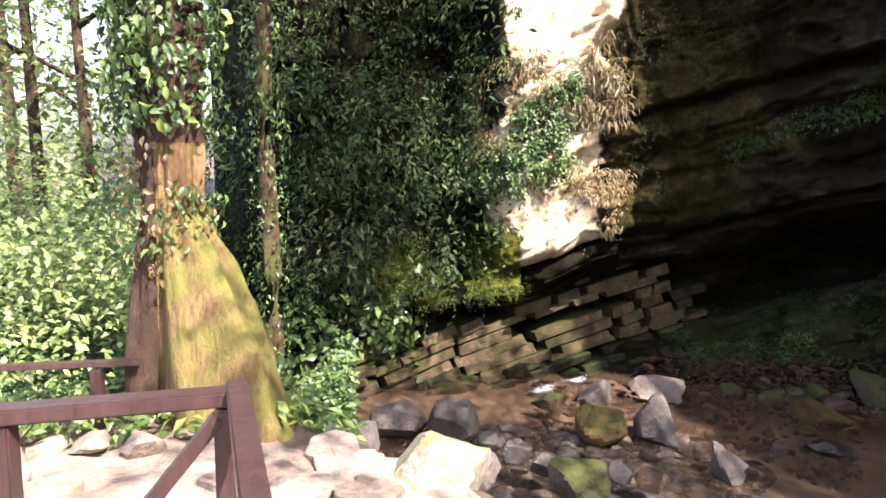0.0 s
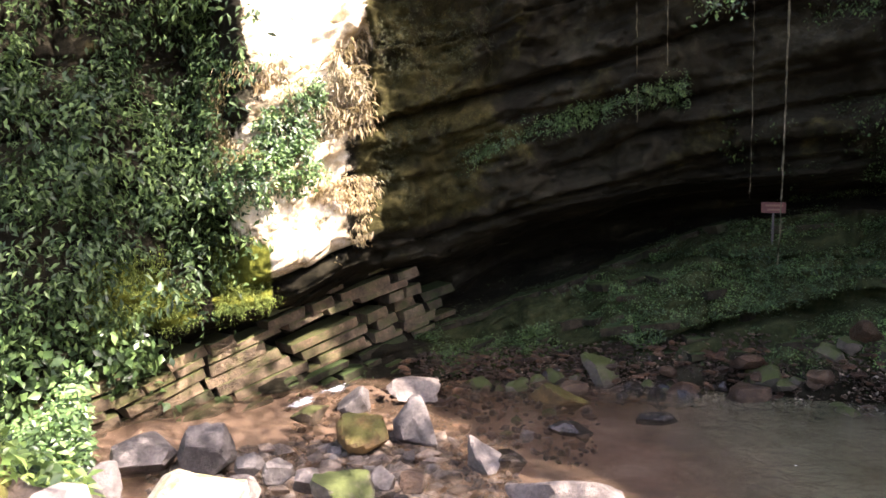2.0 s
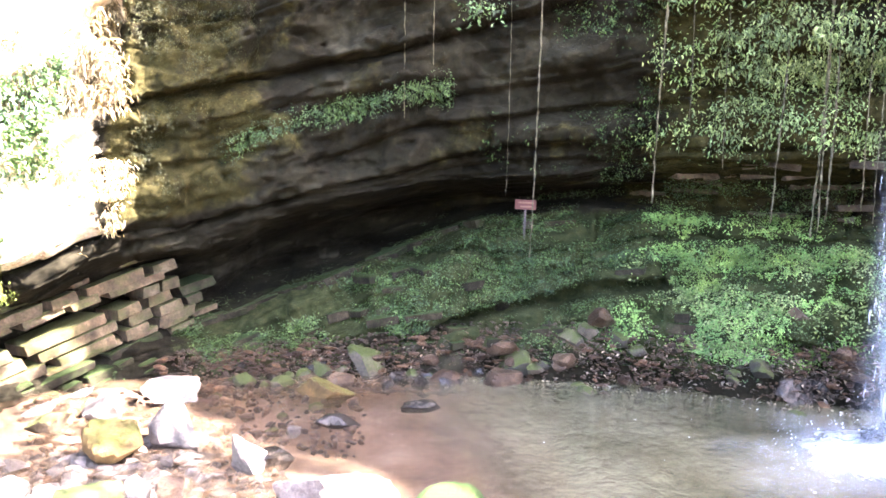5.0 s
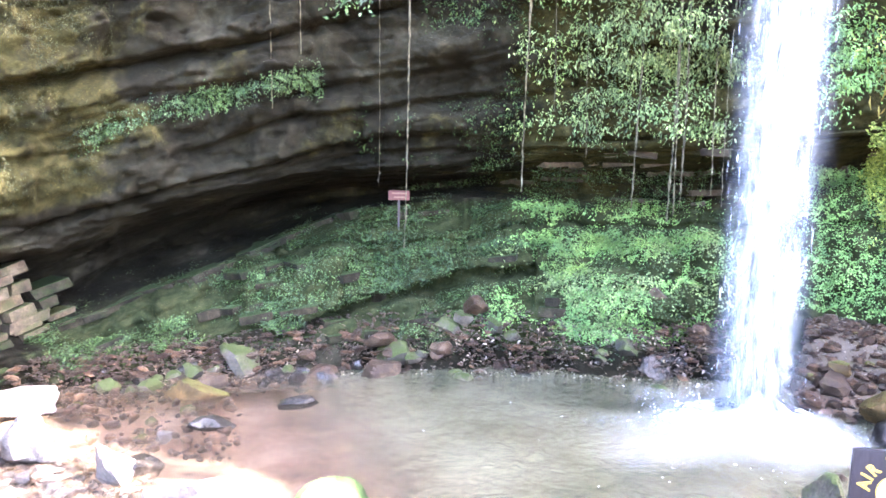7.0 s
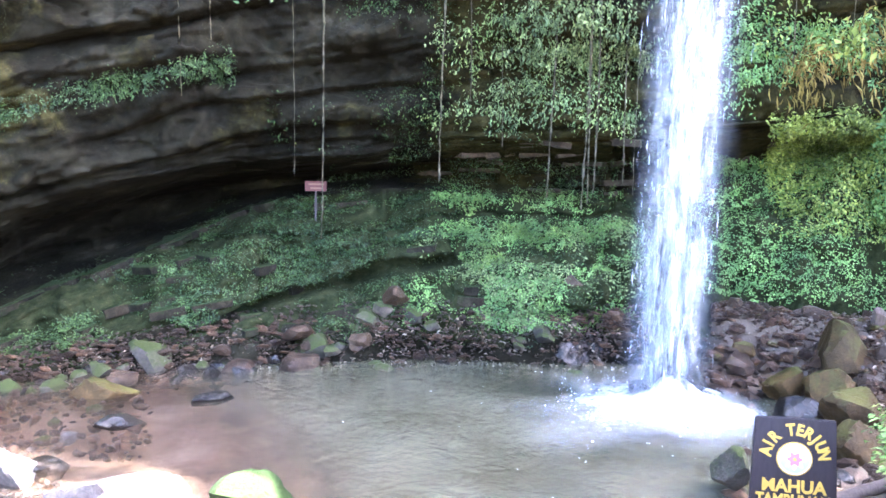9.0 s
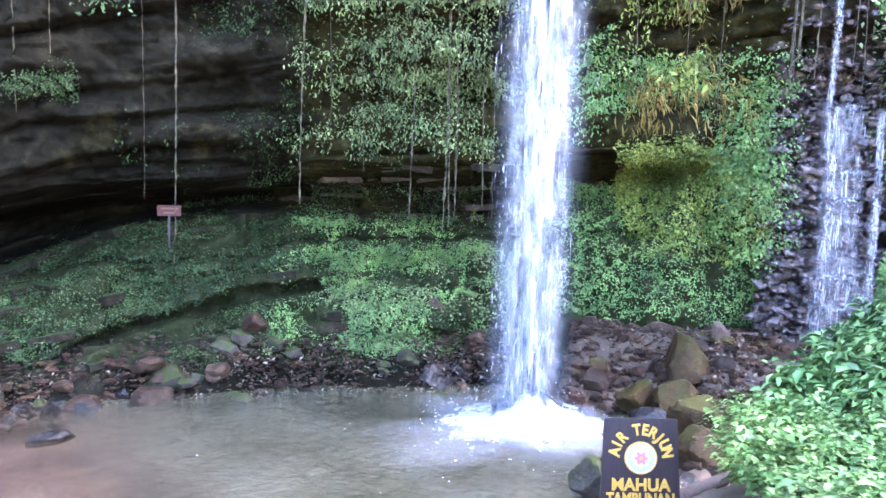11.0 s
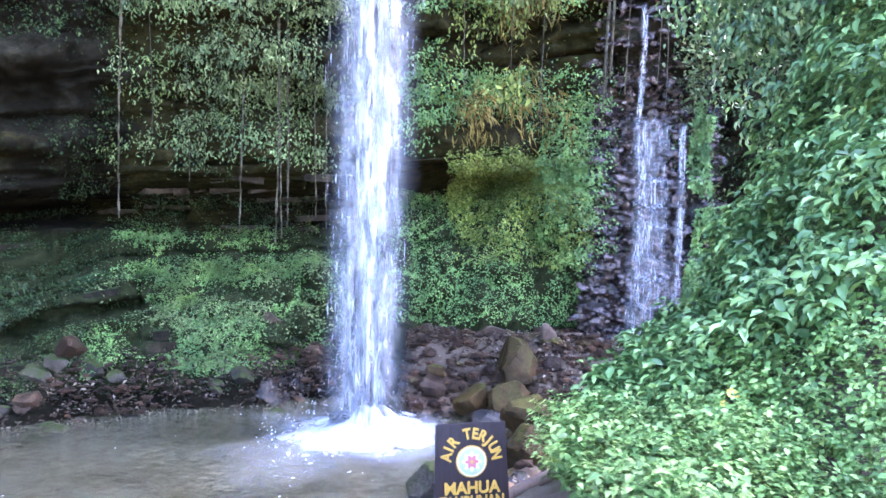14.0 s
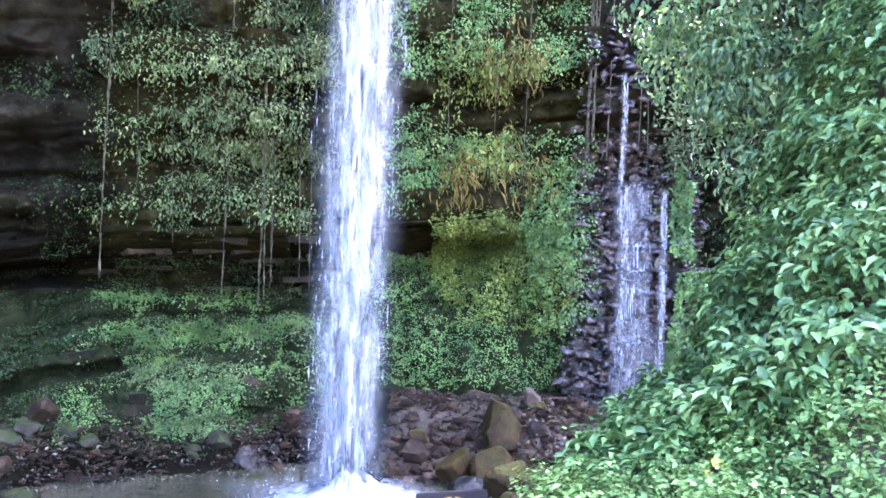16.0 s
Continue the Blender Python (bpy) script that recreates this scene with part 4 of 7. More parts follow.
def lay_wet_stones():
    """Stepped wet stones that the small fall runs over: larger ones each on its own, the chips between them in one mesh."""
    rs = random.Random(5)
    kinds = [(np.array([v.co[:] for v in me.vertices]), np.array([p.vertices[:] for p in me.polygons])) for me in WETS]
    vs, fs, k0, big = [], [], 0, 0
    for k in range(2600):
        z = rs.uniform(1.0, 6.4) if rs.random() < 0.86 else rs.uniform(6.4, 9.0)
        half = 4.0 - 0.12 * max(0, z - 4) + rs.uniform(-0.7, 0.5)
        az = 87.4 + rs.uniform(-half, half + 1.2)
        if 90.6 < az < 91.6 and z > 2.2 and rs.random() < 0.7:
            continue
        large = rs.random() < 0.15
        ln, th = (rs.uniform(0.12, 0.26), rs.uniform(0.05, 0.09)) if large else (rs.uniform(0.035, 0.12), rs.uniform(0.025, 0.06))
        r = min(step_r(az, z), wall_r(az, z) + 0.05) + rs.uniform(-0.03, 0.06) if z < 6 else wall_r(az, z) + rs.uniform(-0.02, 0.06)
        x, y = polar(az, r)
        m = pose(x, y, z, rs.uniform(-15, 50), rs.uniform(-22, 22), -az + rs.uniform(-30, 30)) @ Matrix.Diagonal((ln, rs.uniform(0.10, 0.16), th, 1))
        if large and big < 280:
            big += 1
            STONE_JOBS.append((rs.choice(WETS), m))
            continue
        v, f = rs.choice(kinds)
        mm = np.array(m)
        vs.append(v @ mm[:3, :3].T + mm[:3, 3])
        fs.append(f + k0)
        k0 += len(v)
    ob = mesh_ob("wet_chips", np.concatenate(vs), np.concatenate(fs), M_WETCHIP, smooth=False)
    tagged(ob, "small wet dark stones stepped under the thin waterfall", "stones", kind="stuff")
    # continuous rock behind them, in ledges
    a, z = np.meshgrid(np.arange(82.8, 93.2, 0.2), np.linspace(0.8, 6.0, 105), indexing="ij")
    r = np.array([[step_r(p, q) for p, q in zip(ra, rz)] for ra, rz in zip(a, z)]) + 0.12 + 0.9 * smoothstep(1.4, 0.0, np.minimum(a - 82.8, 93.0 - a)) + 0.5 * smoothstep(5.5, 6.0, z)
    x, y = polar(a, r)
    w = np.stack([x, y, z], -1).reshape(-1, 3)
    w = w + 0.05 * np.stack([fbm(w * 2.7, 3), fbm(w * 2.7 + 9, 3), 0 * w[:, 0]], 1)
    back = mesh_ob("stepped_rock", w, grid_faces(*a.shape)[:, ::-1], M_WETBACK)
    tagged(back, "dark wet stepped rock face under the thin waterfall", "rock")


lay_wet_stones()

# ---- ledges of the mossy slope ----
LEDGES = [block_mesh(k + 60, 1.0, 0.2, M_LEDGE, "rock_ledge") for k in range(6)]


def lay_slope_ledges():
    """Thin beds that crop out of the slope, dipping like the wall above."""
    rs = random.Random(33)
    ss = np.linspace(0.1, 1.0, 90)

    def on_bed(az, c):
        p = cliff_at(np.full(90, az), ss)
        zl = 4 + float(lip_r(az)) * float(lip_tan(az))
        return Vector(p[int(np.argmin(np.abs(p[:, 2] - (zl + c))))])

    for row in range(11):
        c = -3.2 + 0.26 * row + rs.uniform(-0.08, 0.08)
        az = 16.0 + rs.uniform(0, 4)
        end = rs.uniform(38, 56)
        while az < end:
            ln = rs.uniform(0.25, 0.65)
            da = math.degrees(ln / 15)
            if rs.random() < (0.55 if az < 36 else 0.18):
                a, b = on_bed(az, c), on_bed(az + da, c)
                d = b - a
                if 0.2 < d.length < 2.6 and abs(d.z) < 0.75 * d.length:
                    d.normalize()
                    back = Vector((a.x + b.x, a.y + b.y, 0)).normalized()
                    up = d.cross(-back).normalized()
                    up = -up if up.z < 0 else up
                    m = Matrix((d, up.cross(d), up)).transposed().to_4x4()
                    m = Matrix.Translation((a + b) / 2 + back * rs.uniform(0.1, 0.2) - up * 0.02) @ m @ Matrix.Rotation(radians(rs.uniform(-15, 15)), 4, "Z")
                    STONE_JOBS.append((rs.choice(LEDGES), m @ Matrix.Diagonal(((b - a).length * 1.1, rs.uniform(0.5, 0.7), rs.uniform(0.5, 1.0), 1))))
            az += da * rs.uniform(1.0, 1.5)


lay_slope_ledges()

LIP_LEDGES = [block_mesh(k + 80, 1.0, 0.15, M_BROWNLEDGE, "rock_ledge") for k in range(6)]


def lay_lip_ledges():
    """Broken brown beds between the hanging plants and the slope."""
    rs = random.Random(41)
    for row in range(6):
        s = 1.14 + 0.145 * row + rs.uniform(-0.02, 0.02)
        az = 49 + rs.uniform(0, 3)
        while az < 83:
            ln = rs.uniform(0.22, 0.6)
            da = math.degrees(ln / 15.2)
            if rs.random() < 0.4:
                a, b = [Vector(p) for p in cliff_at(np.array([az, az + da]), np.array([s, s]))]
                d = (b - a).normalized()
                if 0.12 < (b - a).length < 0.9:
                    back = Vector((a.x + b.x, a.y + b.y, 0)).normalized()
                    up = d.cross(-back).normalized()
                    up = -up if up.z < 0 else up
                    m = Matrix((d, up.cross(d), up)).transposed().to_4x4()
                    m = Matrix.Translation((a + b) / 2 + back * rs.uniform(0.17, 0.27)) @ m @ Matrix.Rotation(radians(rs.uniform(-16, 16)), 4, "Z") @ Matrix.Rotation(radians(rs.uniform(-9, 9)), 4, "Y")
                    STONE_JOBS.append((rs.choice(LIP_LEDGES), m @ Matrix.Diagonal(((b - a).length * 1.05, rs.uniform(0.5, 0.7), rs.uniform(0.6, 1.3), 1))))
            az += da * rs.uniform(0.95, 1.35)


lay_lip_ledges()

# ---- boulders ----
G, MS, WR, WD = M_BOULDER, M_MOSSY, M_WETROCK, M_WETDARK
STREAM, SHORE_G, LEDGE = "boulders in the stream", "stones along the shore", "rocks beside the fall"
boulder("boulder", -0.81, 10.87, 0.18, 0.52, 0.4, 0.33, G, "large grey boulder with a shaded face by the stream", 1, 20, STREAM)
boulder("boulder", 0.07, 10.49, 0.25, 0.40, 0.38, 0.40, G, "rounded pale grey boulder among stream stones", 2, 0, STREAM)
boulder("boulder", 3.56, 12.5, 0.10, 0.55, 0.40, 0.24, G, "flat pale sunlit boulder in the stream", 3, 10, STREAM)
boulder("boulder", 2.24, 10.52, 0.18, 0.46, 0.42, 0.38, M_OLIVE, "yellowish brown boulder wedged among grey stones", 4, 30, STREAM)
boulder("boulder", 3.04, 10.61, 0.18, 0.34, 0.40, 0.46, G, "upright pale grey slab leaning on boulders", 5, 15, STREAM)
boulder("boulder", 1.67, 12.06, 0.05, 0.33, 0.28, 0.17, M_STRATA, "low tan boulder in shallow running water", 6, 0, STREAM)
boulder("boulder", 2.5, 12.26, 0.12, 0.34, 0.34, 0.33, G, "grey boulder beside the small rapid", 7, 40, STREAM)
boulder("boulder", 3.63, 9.41, 0.05, 0.36, 0.32, 0.34, G, "blocky grey boulder with a wet dark foot", 8, 25, STREAM)
boulder("boulder", 3.98, 9.3, -0.02, 0.26, 0.25, 0.2, WD, "wet dark stone in the shallows", 9, 60, STREAM)
boulder("boulder", 5.76, 11.56, 0.03, 0.62, 0.40, 0.32, M_OLIVE, "long flat brown boulder at the pool's edge", 10, -25, STREAM)
boulder("boulder", 5.26, 10.09, 0.02, 0.40, 0.24, 0.15, WD, "low wet black stone in the shallows", 11, -20, STREAM)
boulder("boulder", 1.51, 7.94, 0.45, 0.42, 0.38, 0.34, MS, "grey boulder with moss on its top", 12, 10, STREAM)
boulder("boulder", 0.27, 8.51, 0.48, 0.34, 0.32, 0.36, G, "rounded grey boulder on the stony bank", 13, 70, STREAM)
boulder("boulder", 0.87, 9.08, 0.38, 0.23, 0.2, 0.18, G, "small grey boulder on the stony bank", 14, 0, STREAM)
boulder("boulder", 1.15, 8.81, 0.38, 0.2, 0.2, 0.18, G, "small grey boulder on the stony bank", 15, 0, STREAM)
boulder("boulder", 0.55, 9.72, 0.28, 0.2, 0.17, 0.15, G, "small grey boulder on the stony bank", 16, 0, STREAM)
boulder("boulder", 2.35, 8.5, 0.25, 0.18, 0.18, 0.19, WR, "small brown block on the stony bank", 17, 0, STREAM)
boulder("boulder", 2.06, 8.71, 0.25, 0.19, 0.18, 0.17, G, "small grey boulder on the stony bank", 18, 0, STREAM)
boulder("boulder", -0.98, 8.35, 0.85, 0.26, 0.24, 0.2, G, "grey boulder at the path's far edge", 19, 0, STREAM)
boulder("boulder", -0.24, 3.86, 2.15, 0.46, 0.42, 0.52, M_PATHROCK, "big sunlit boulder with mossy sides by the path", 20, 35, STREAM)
boulder("boulder", 3.74, 6.99, 0.42, 0.80, 0.50, 0.42, G, "broad pale sunlit boulder at the pool's edge", 21, -28, STREAM)
boulder("boulder", 4.80, 6.42, 0.26, 0.40, 0.36, 0.27, M_LIMEROCK, "pale boulder capped with bright green moss", 23, 0, STREAM)
boulder("boulder", 9.7, 11.95, 0.28, 0.48, 0.42, 0.4, MS, "large mossy boulder on the far shore", 23, 0, SHORE_G)
boulder("boulder", 8.76, 11.71, 0.15, 0.42, 0.38, 0.34, MS, "mossy boulder on the far shore", 24, 0, SHORE_G)
boulder("boulder", 9.46, 10.83, 0.08, 0.46, 0.42, 0.42, MS, "mossy boulder standing at the waterline", 25, 30, SHORE_G)
boulder("boulder", 7.19, 12.34, 0.12, 0.48, 0.4, 0.3, MS, "grey boulder on the far shore", 26, 0, SHORE_G)
boulder("boulder", 8.12, 11.22, 0.0, 0.44, 0.38, 0.28, WR, "wet brown boulder at the waterline", 27, 0, SHORE_G)
boulder("boulder", 8.97, 10.5, 0.0, 0.44, 0.36, 0.24, WR, "wet brown boulder at the waterline", 28, 0, SHORE_G)
boulder("boulder", 6.82, 10.12, 0.01, 0.36, 0.22, 0.13, WD, "low wet dark stone in the pool", 29, -30, SHORE_G)
boulder("boulder", 10.97, 9.97, 0.05, 0.26, 0.24, 0.17, WR, "brown stone at the waterline", 30, 0, SHORE_G)
boulder("boulder", 12.8, 7.1, 0.1, 0.48, 0.4, 0.32, WD, "wet dark boulder beside the falling water", 31, 0, SHORE_G)
boulder("boulder", 13.4, 6.8, 0.15, 0.5, 0.42, 0.44, WD, "wet dark boulder beside the falling water", 32, 0, SHORE_G)


def slope_stone(az, tan, size, mat, label, seed):
    """A stone half sunk in the slope, met along one line of sight."""
    p = cliff_at(np.full(120, az), np.linspace(0.02, 1.0, 120))
    k = int(np.argmin(np.abs((p[:, 2] - 4) / np.hypot(p[:, 0], p[:, 1]) - tan)))
    boulder("boulder", round(float(p[k, 0]), 2), round(float(p[k, 1]), 2), round(float(p[k, 2]), 2), size, size * 0.85, size * 0.75, mat, label, seed, 40 * seed, SHORE_G)


for k, (az, tan, size) in enumerate(((49.1, -0.226, 0.26), (45.4, -0.226, 0.3), (46.6, -0.215, 0.22), (58.8, -0.245, 0.3), (52.6, -0.232, 0.2))):
    slope_stone(az, tan, size, MS, "mossy stone sunk in the foot of the slope", 70 + k)
for k, (az, tan, size) in enumerate(((60.7, -0.171, 0.24), (47.5, -0.2, 0.34), (64.0, -0.22, 0.36))):
    slope_stone(az, tan, size, WR, "wet brown rock standing out of the slope plants", 80 + k)
boulder("boulder", 13.9, 2.62, 0.62, 0.5, 0.62, 0.7, M_OLIVE, "tall olive-brown boulder on the ledge", 33, 12, LEDGE)
boulder("boulder", 12.9, 2.55, 0.3, 0.4, 0.4, 0.45, M_OLIVE, "angular olive boulder below the ledge", 34, 40, LEDGE)
boulder("boulder", 13.1, 3.25, 0.3, 0.4, 0.38, 0.34, M_OLIVE, "squat brown boulder below the ledge", 35, 0, LEDGE)
boulder("boulder", 15.31, 1.45, 0.6, 0.6, 0.85, 0.55, M_OLIVE, "broad brown boulder under the small fall", 36, 0, LEDGE)
boulder("boulder", 14.85, 1.72, 0.55, 0.34, 0.33, 0.32, WR, "brown boulder under the small fall", 37, 0, LEDGE)
boulder("boulder", 10.36, 1.8, 0.45, 0.55, 0.5, 0.42, M_OLIVE, "brown boulder below the leafy bank", 38, 0, LEDGE)
boulder("boulder", 8.95, 2.8, 0.25, 0.26, 0.26, 0.36, MS, "pale mossy boulder at the pool's edge", 39, 0, LEDGE)
boulder("boulder", 12.0, 2.05, 0.35, 0.55, 0.5, 0.42, M_OLIVE, "brown boulder below the leafy bank", 40, 0, LEDGE)
boulder("boulder", 12.24, 2.96, 0.22, 0.42, 0.4, 0.26, WD, "wet dark boulder at the pool's edge", 41, 0, LEDGE)
boulder("boulder", 15.83, 0.45, 1.0, 0.4, 0.5, 0.22, WR, "flat brown rock at the small fall's foot", 42, 0, LEDGE)


def scatter(n, a0, a1, rfun, smin, smax, mats, label, group, seed, flat=0.65, sink=0.3, zfun=None):
    rs = random.Random(seed)
    for k in range(n):
        az = rs.uniform(a0, a1)
        r = rfun(az, rs)
        s = 0.78 * (smin + (smax - smin) * rs.random() ** 2.2)
        x, y = polar(az, r)
        z = float(zfun(az, r)) if zfun else max(float(ground_z(az, r)), -0.12)
        boulder("stone", x, y, z + s * flat * (0.5 - sink), s * rs.uniform(0.8, 1.3), s * rs.uniform(0.7, 1.1), s * flat * rs.uniform(0.7, 1.3), rs.choice(mats), label, seed * 100 + k, None, group, level=2, category="stone")


def slope_z(az, r):
    """Height of the far slope at azimuth and distance, near the shore."""
    s0 = float(shore(az))
    t = max(0.0, (r - s0) / float(slope_run(az) + 1e-3))
    zt = 4 + (s0 + float(slope_run(az))) * float(slope_tan(az))
    return -0.12 + (zt + 0.3) * min(1.0, t) ** 0.75


def rubble(name, n, a0, a1, rfun, smin, smax, mat, label, seed, zfun, flat=0.6):
    """Heaped stones beyond counting, one mesh."""
    rs = np.random.RandomState(seed)
    kinds = []
    for k in range(5):
        me = rock_mesh(90 + k + seed * 5, level=1, cuts=8)
        kinds.append((np.array([v.co[:] for v in me.vertices]), np.array([p.vertices[:] for p in me.polygons])))
        bpy.data.meshes.remove(me)
    az = rs.uniform(a0, a1, n)
    r = rfun(az, rs)
    x, y = polar(az, r)
    s = smin + (smax - smin) * rs.uniform(0, 1, n) ** 2
    z = zfun(az, r) + s * flat * 0.25
    vs, fs, k0 = [], [], 0
    for i in range(n):
        v, f = kinds[i % 5]
        th, tl = rs.uniform(0, 6.28), rs.uniform(-0.35, 0.35)
        q = v * [s[i] * rs.uniform(0.8, 1.35), s[i] * rs.uniform(0.7, 1.1), s[i] * flat * rs.uniform(0.6, 1.3)]
        q = np.stack([q[:, 0], q[:, 1] * math.cos(tl) - q[:, 2] * math.sin(tl), q[:, 1] * math.sin(tl) + q[:, 2] * math.cos(tl)], 1)
        q = np.stack([q[:, 0] * math.cos(th) - q[:, 1] * math.sin(th), q[:, 0] * math.sin(th) + q[:, 1] * math.cos(th), q[:, 2]], 1)
        vs.append(q + [x[i], y[i], z[i]])
        fs.append(f + k0)
        k0 += len(v)
    ob = mesh_ob(name, np.concatenate(vs), np.concatenate(fs), mat, smooth=False)
    return tagged(ob, label, "rubble", kind="stuff")


_slz = np.vectorize(slope_z)
_bankz = lambda a, r: np.maximum(ground_z(a, r), -0.1)
scatter(95, -1, 18, lambda a, rs: rs.uniform(7.4, 10.9), 0.09, 0.30, [G, G, G, WR], "grey river stone on the stony bank", "stones of the bank", 3)
scatter(40, 9, 27, lambda a, rs: rs.uniform(10.6, 13.4), 0.06, 0.22, [G, WR, WR, M_STRATA], "small stone in the shallows", "stones in the shallows", 4)
scatter(60, 18, 66, lambda a, rs: shore(a) + rs.uniform(-0.6, 0.2), 0.14, 0.36, [WR, WR, MS, WD], "wet brown stone on the far shore", "shore stones", 5, zfun=slope_z)
scatter(22, 22, 62, lambda a, rs: shore(a) + rs.uniform(-0.15, 0.3), 0.18, 0.42, [MS, MS, MS, WR], "mossy stone at the slope's foot", "mossy stones", 7, zfun=slope_z)
scatter(80, 67.5, 82, lambda a, rs: rs.uniform(12.2, 15.6), 0.10, 0.36, [WR, WR, M_OLIVE], "wet dark stone beside the fall", "stones beside the fall", 8)
scatter(24, 73, 83, lambda a, rs: rs.uniform(7.6, 11.5), 0.12, 0.32, [M_OLIVE, WR, WD], "brown stone below the leafy bank", "bank stones", 10)
rubble("rubble", 800, -2, 19, lambda a, rs: rs.uniform(7.2, 11.2, len(a)), 0.05, 0.20, M_BOULDERMIX, "heaped grey and brown stones on the stream bank", 1, _bankz)
rubble("rubble", 2000, 15, 67.5, lambda a, rs: shore(a) + rs.uniform(-0.8, 0.5, len(a)), 0.03, 0.13, M_SHOREMIX, "wet reddish brown rubble along the far shore", 2, _slz, 0.4)
rubble("rubble", 1500, 66.5, 92, lambda a, rs: rs.uniform(11.6, 16.3, len(a)), 0.04, 0.17, M_SHOREMIX, "wet dark rubble on the ledge beside the fall", 3, _bankz)
rubble("rubble", 420, 6, 30, lambda a, rs: rs.uniform(10.2, 13.8, len(a)), 0.04, 0.13, M_SHOREMIX, "small wet stones in the shallows", 4, lambda a, r: np.maximum(ground_z(a, r), -0.08))
rubble("rubble", 160, 72, 84, lambda a, rs: rs.uniform(7.4, 12, len(a)), 0.06, 0.2, M_SHOREMIX, "brown stones below the leafy bank", 5, _bankz)


def gravel(name, n, a0, a1, rfun, size, mat, label, seed, zfun):
    """Pebbles too small to tell apart, one mesh."""
    rs = np.random.RandomState(seed)
    az = rs.uniform(a0, a1, n)
    r = rfun(az, rs)
    x, y = polar(az, r)
    z = zfun(az, r)
    base = np.array([(1, 0, 0), (0, 1, 0), (-1, 0, 0), (0, -1, 0), (0, 0, 1), (0, 0, -1)], float)
    fc = np.array([(0, 1, 4), (1, 2, 4), (2, 3, 4), (3, 0, 4), (1, 0, 5), (2, 1, 5), (3, 2, 5), (0, 3, 5)])
    s = size * rs.uniform(0.5, 1.5, (n, 1, 1)) * rs.uniform(0.6, 1.2, (n, 1, 3)) * [1, 1, 0.6]
    th = rs.uniform(0, 6.28, n)
    v = base[None] * s
    c, si = np.cos(th)[:, None], np.sin(th)[:, None]
    v = np.stack([v[..., 0] * c - v[..., 1] * si, v[..., 0] * si + v[..., 1] * c, v[..., 2]], -1) + np.stack([x, y, z], 1)[:, None]
    v += rs.normal(0, size * 0.15, v.shape)
    f = (fc[None] + (np.arange(n) * 6)[:, None, None]).reshape(-1, 3)
    ob = mesh_ob(name, v.reshape(-1, 3), f, mat, smooth=False)
    return tagged(ob, label, "gravel", kind="stuff")


gravel("gravel", 5000, 16, 67, lambda a, rs: shore(a) + rs.uniform(-0.6, 0.6, len(a)), 0.04, M_WETROCK, "wet reddish gravel along the far shore", 1, _slz)
gravel("gravel", 2500, -4, 24, lambda a, rs: rs.uniform(7.5, 11.4, len(a)), 0.05, M_BOULDERMIX, "grey pebbles between the stream boulders", 2, lambda a, r: np.maximum(ground_z(a, r), -0.08))
gravel("gravel", 2600, 69, 93, lambda a, rs: rs.uniform(11.5, 16.3, len(a)), 0.05, M_SHOREMIX, "wet dark gravel on the ledge beside the fall", 3, lambda a, r: np.maximum(ground_z(a, r), -0.05))


def litter(name, n, a0, a1, rfun, seed, zfun, label):
    """Fallen leaves, wet and curled, lying on the stones."""
    rs = np.random.RandomState(seed)
    az = rs.uniform(a0, a1, n)
    r = rfun(az, rs)
    x, y = polar(az, r)
    p = np.stack([x, y, zfun(az, r) + rs.uniform(0.02, 0.09, n)], 1)
    ob = leaf_cloud(name, p, rs.normal(0, 0.35, (n, 3)) + [0, 0, 1], 0.085, M_LITTER, aspect=0.5, droop=0.0, spread=0.7, seed=seed, fold=0.25)
    return tagged(ob, label, "leaf litter", kind="stuff")


litter("leaf_litter", 2600, 24, 67, lambda a, rs: shore(a) + rs.uniform(-0.45, 0.35, len(a)), 71, _slz, "wet brown fallen leaves on the far shore")
litter("leaf_litter", 1800, 67, 85, lambda a, rs: rs.uniform(12.4, 15.8, len(a)), 72, _bankz, "wet brown fallen leaves on the ledge beside the fall")

# ---- white water ----
def strands(name, n, place, mat, seed, parent, width=0.02):
    """Falling threads of water: tapered crossed ribbons; place(rs, n) gives tops and lengths."""
    rs = np.random.RandomState(seed)
    top, ln = place(rs, n)
    th = rs.uniform(0, np.pi, n)
    w = width * rs.uniform(0.5, 1.6, n)
    vs, fs = [], []
    for q in (0, np.pi / 2):
        d = np.stack([np.cos(th + q), np.sin(th + q), 0 * th], 1) * w[:, None]
        ring = []
        for u, k in ((0, 0.15), (0.25, 0.8), (0.6, 1.0), (1, 0.1)):
            c = top + np.stack([0.008 * np.sin(9 * u + th), 0.008 * np.cos(7 * u + th), -u * ln], 1)
            ring += [c - d * k, c + d * k]
        vs.append(np.stack(ring, 1))
    v = np.concatenate(vs, 0)
    f = (np.array([(0, 1, 3, 2), (2, 3, 5, 4), (4, 5, 7, 6)])[None] + (np.arange(len(v)) * 8)[:, None, None]).reshape(-1, 4)
    return tagged(set_fade(mesh_ob(name, v.reshape(-1, 3), f, mat, parent), 1.0), kind="stuff")


FALL_X, FALL_Y = polar(68.0, 12.3)
FALL_DIR = Vector((math.cos(radians(68)), -math.sin(radians(68)), 0))     # across the fall
FALL_IN = Vector((math.sin(radians(68)), math.cos(radians(68)), 0))


def fall_half(z):
    return 0.58 + 0.0 * z


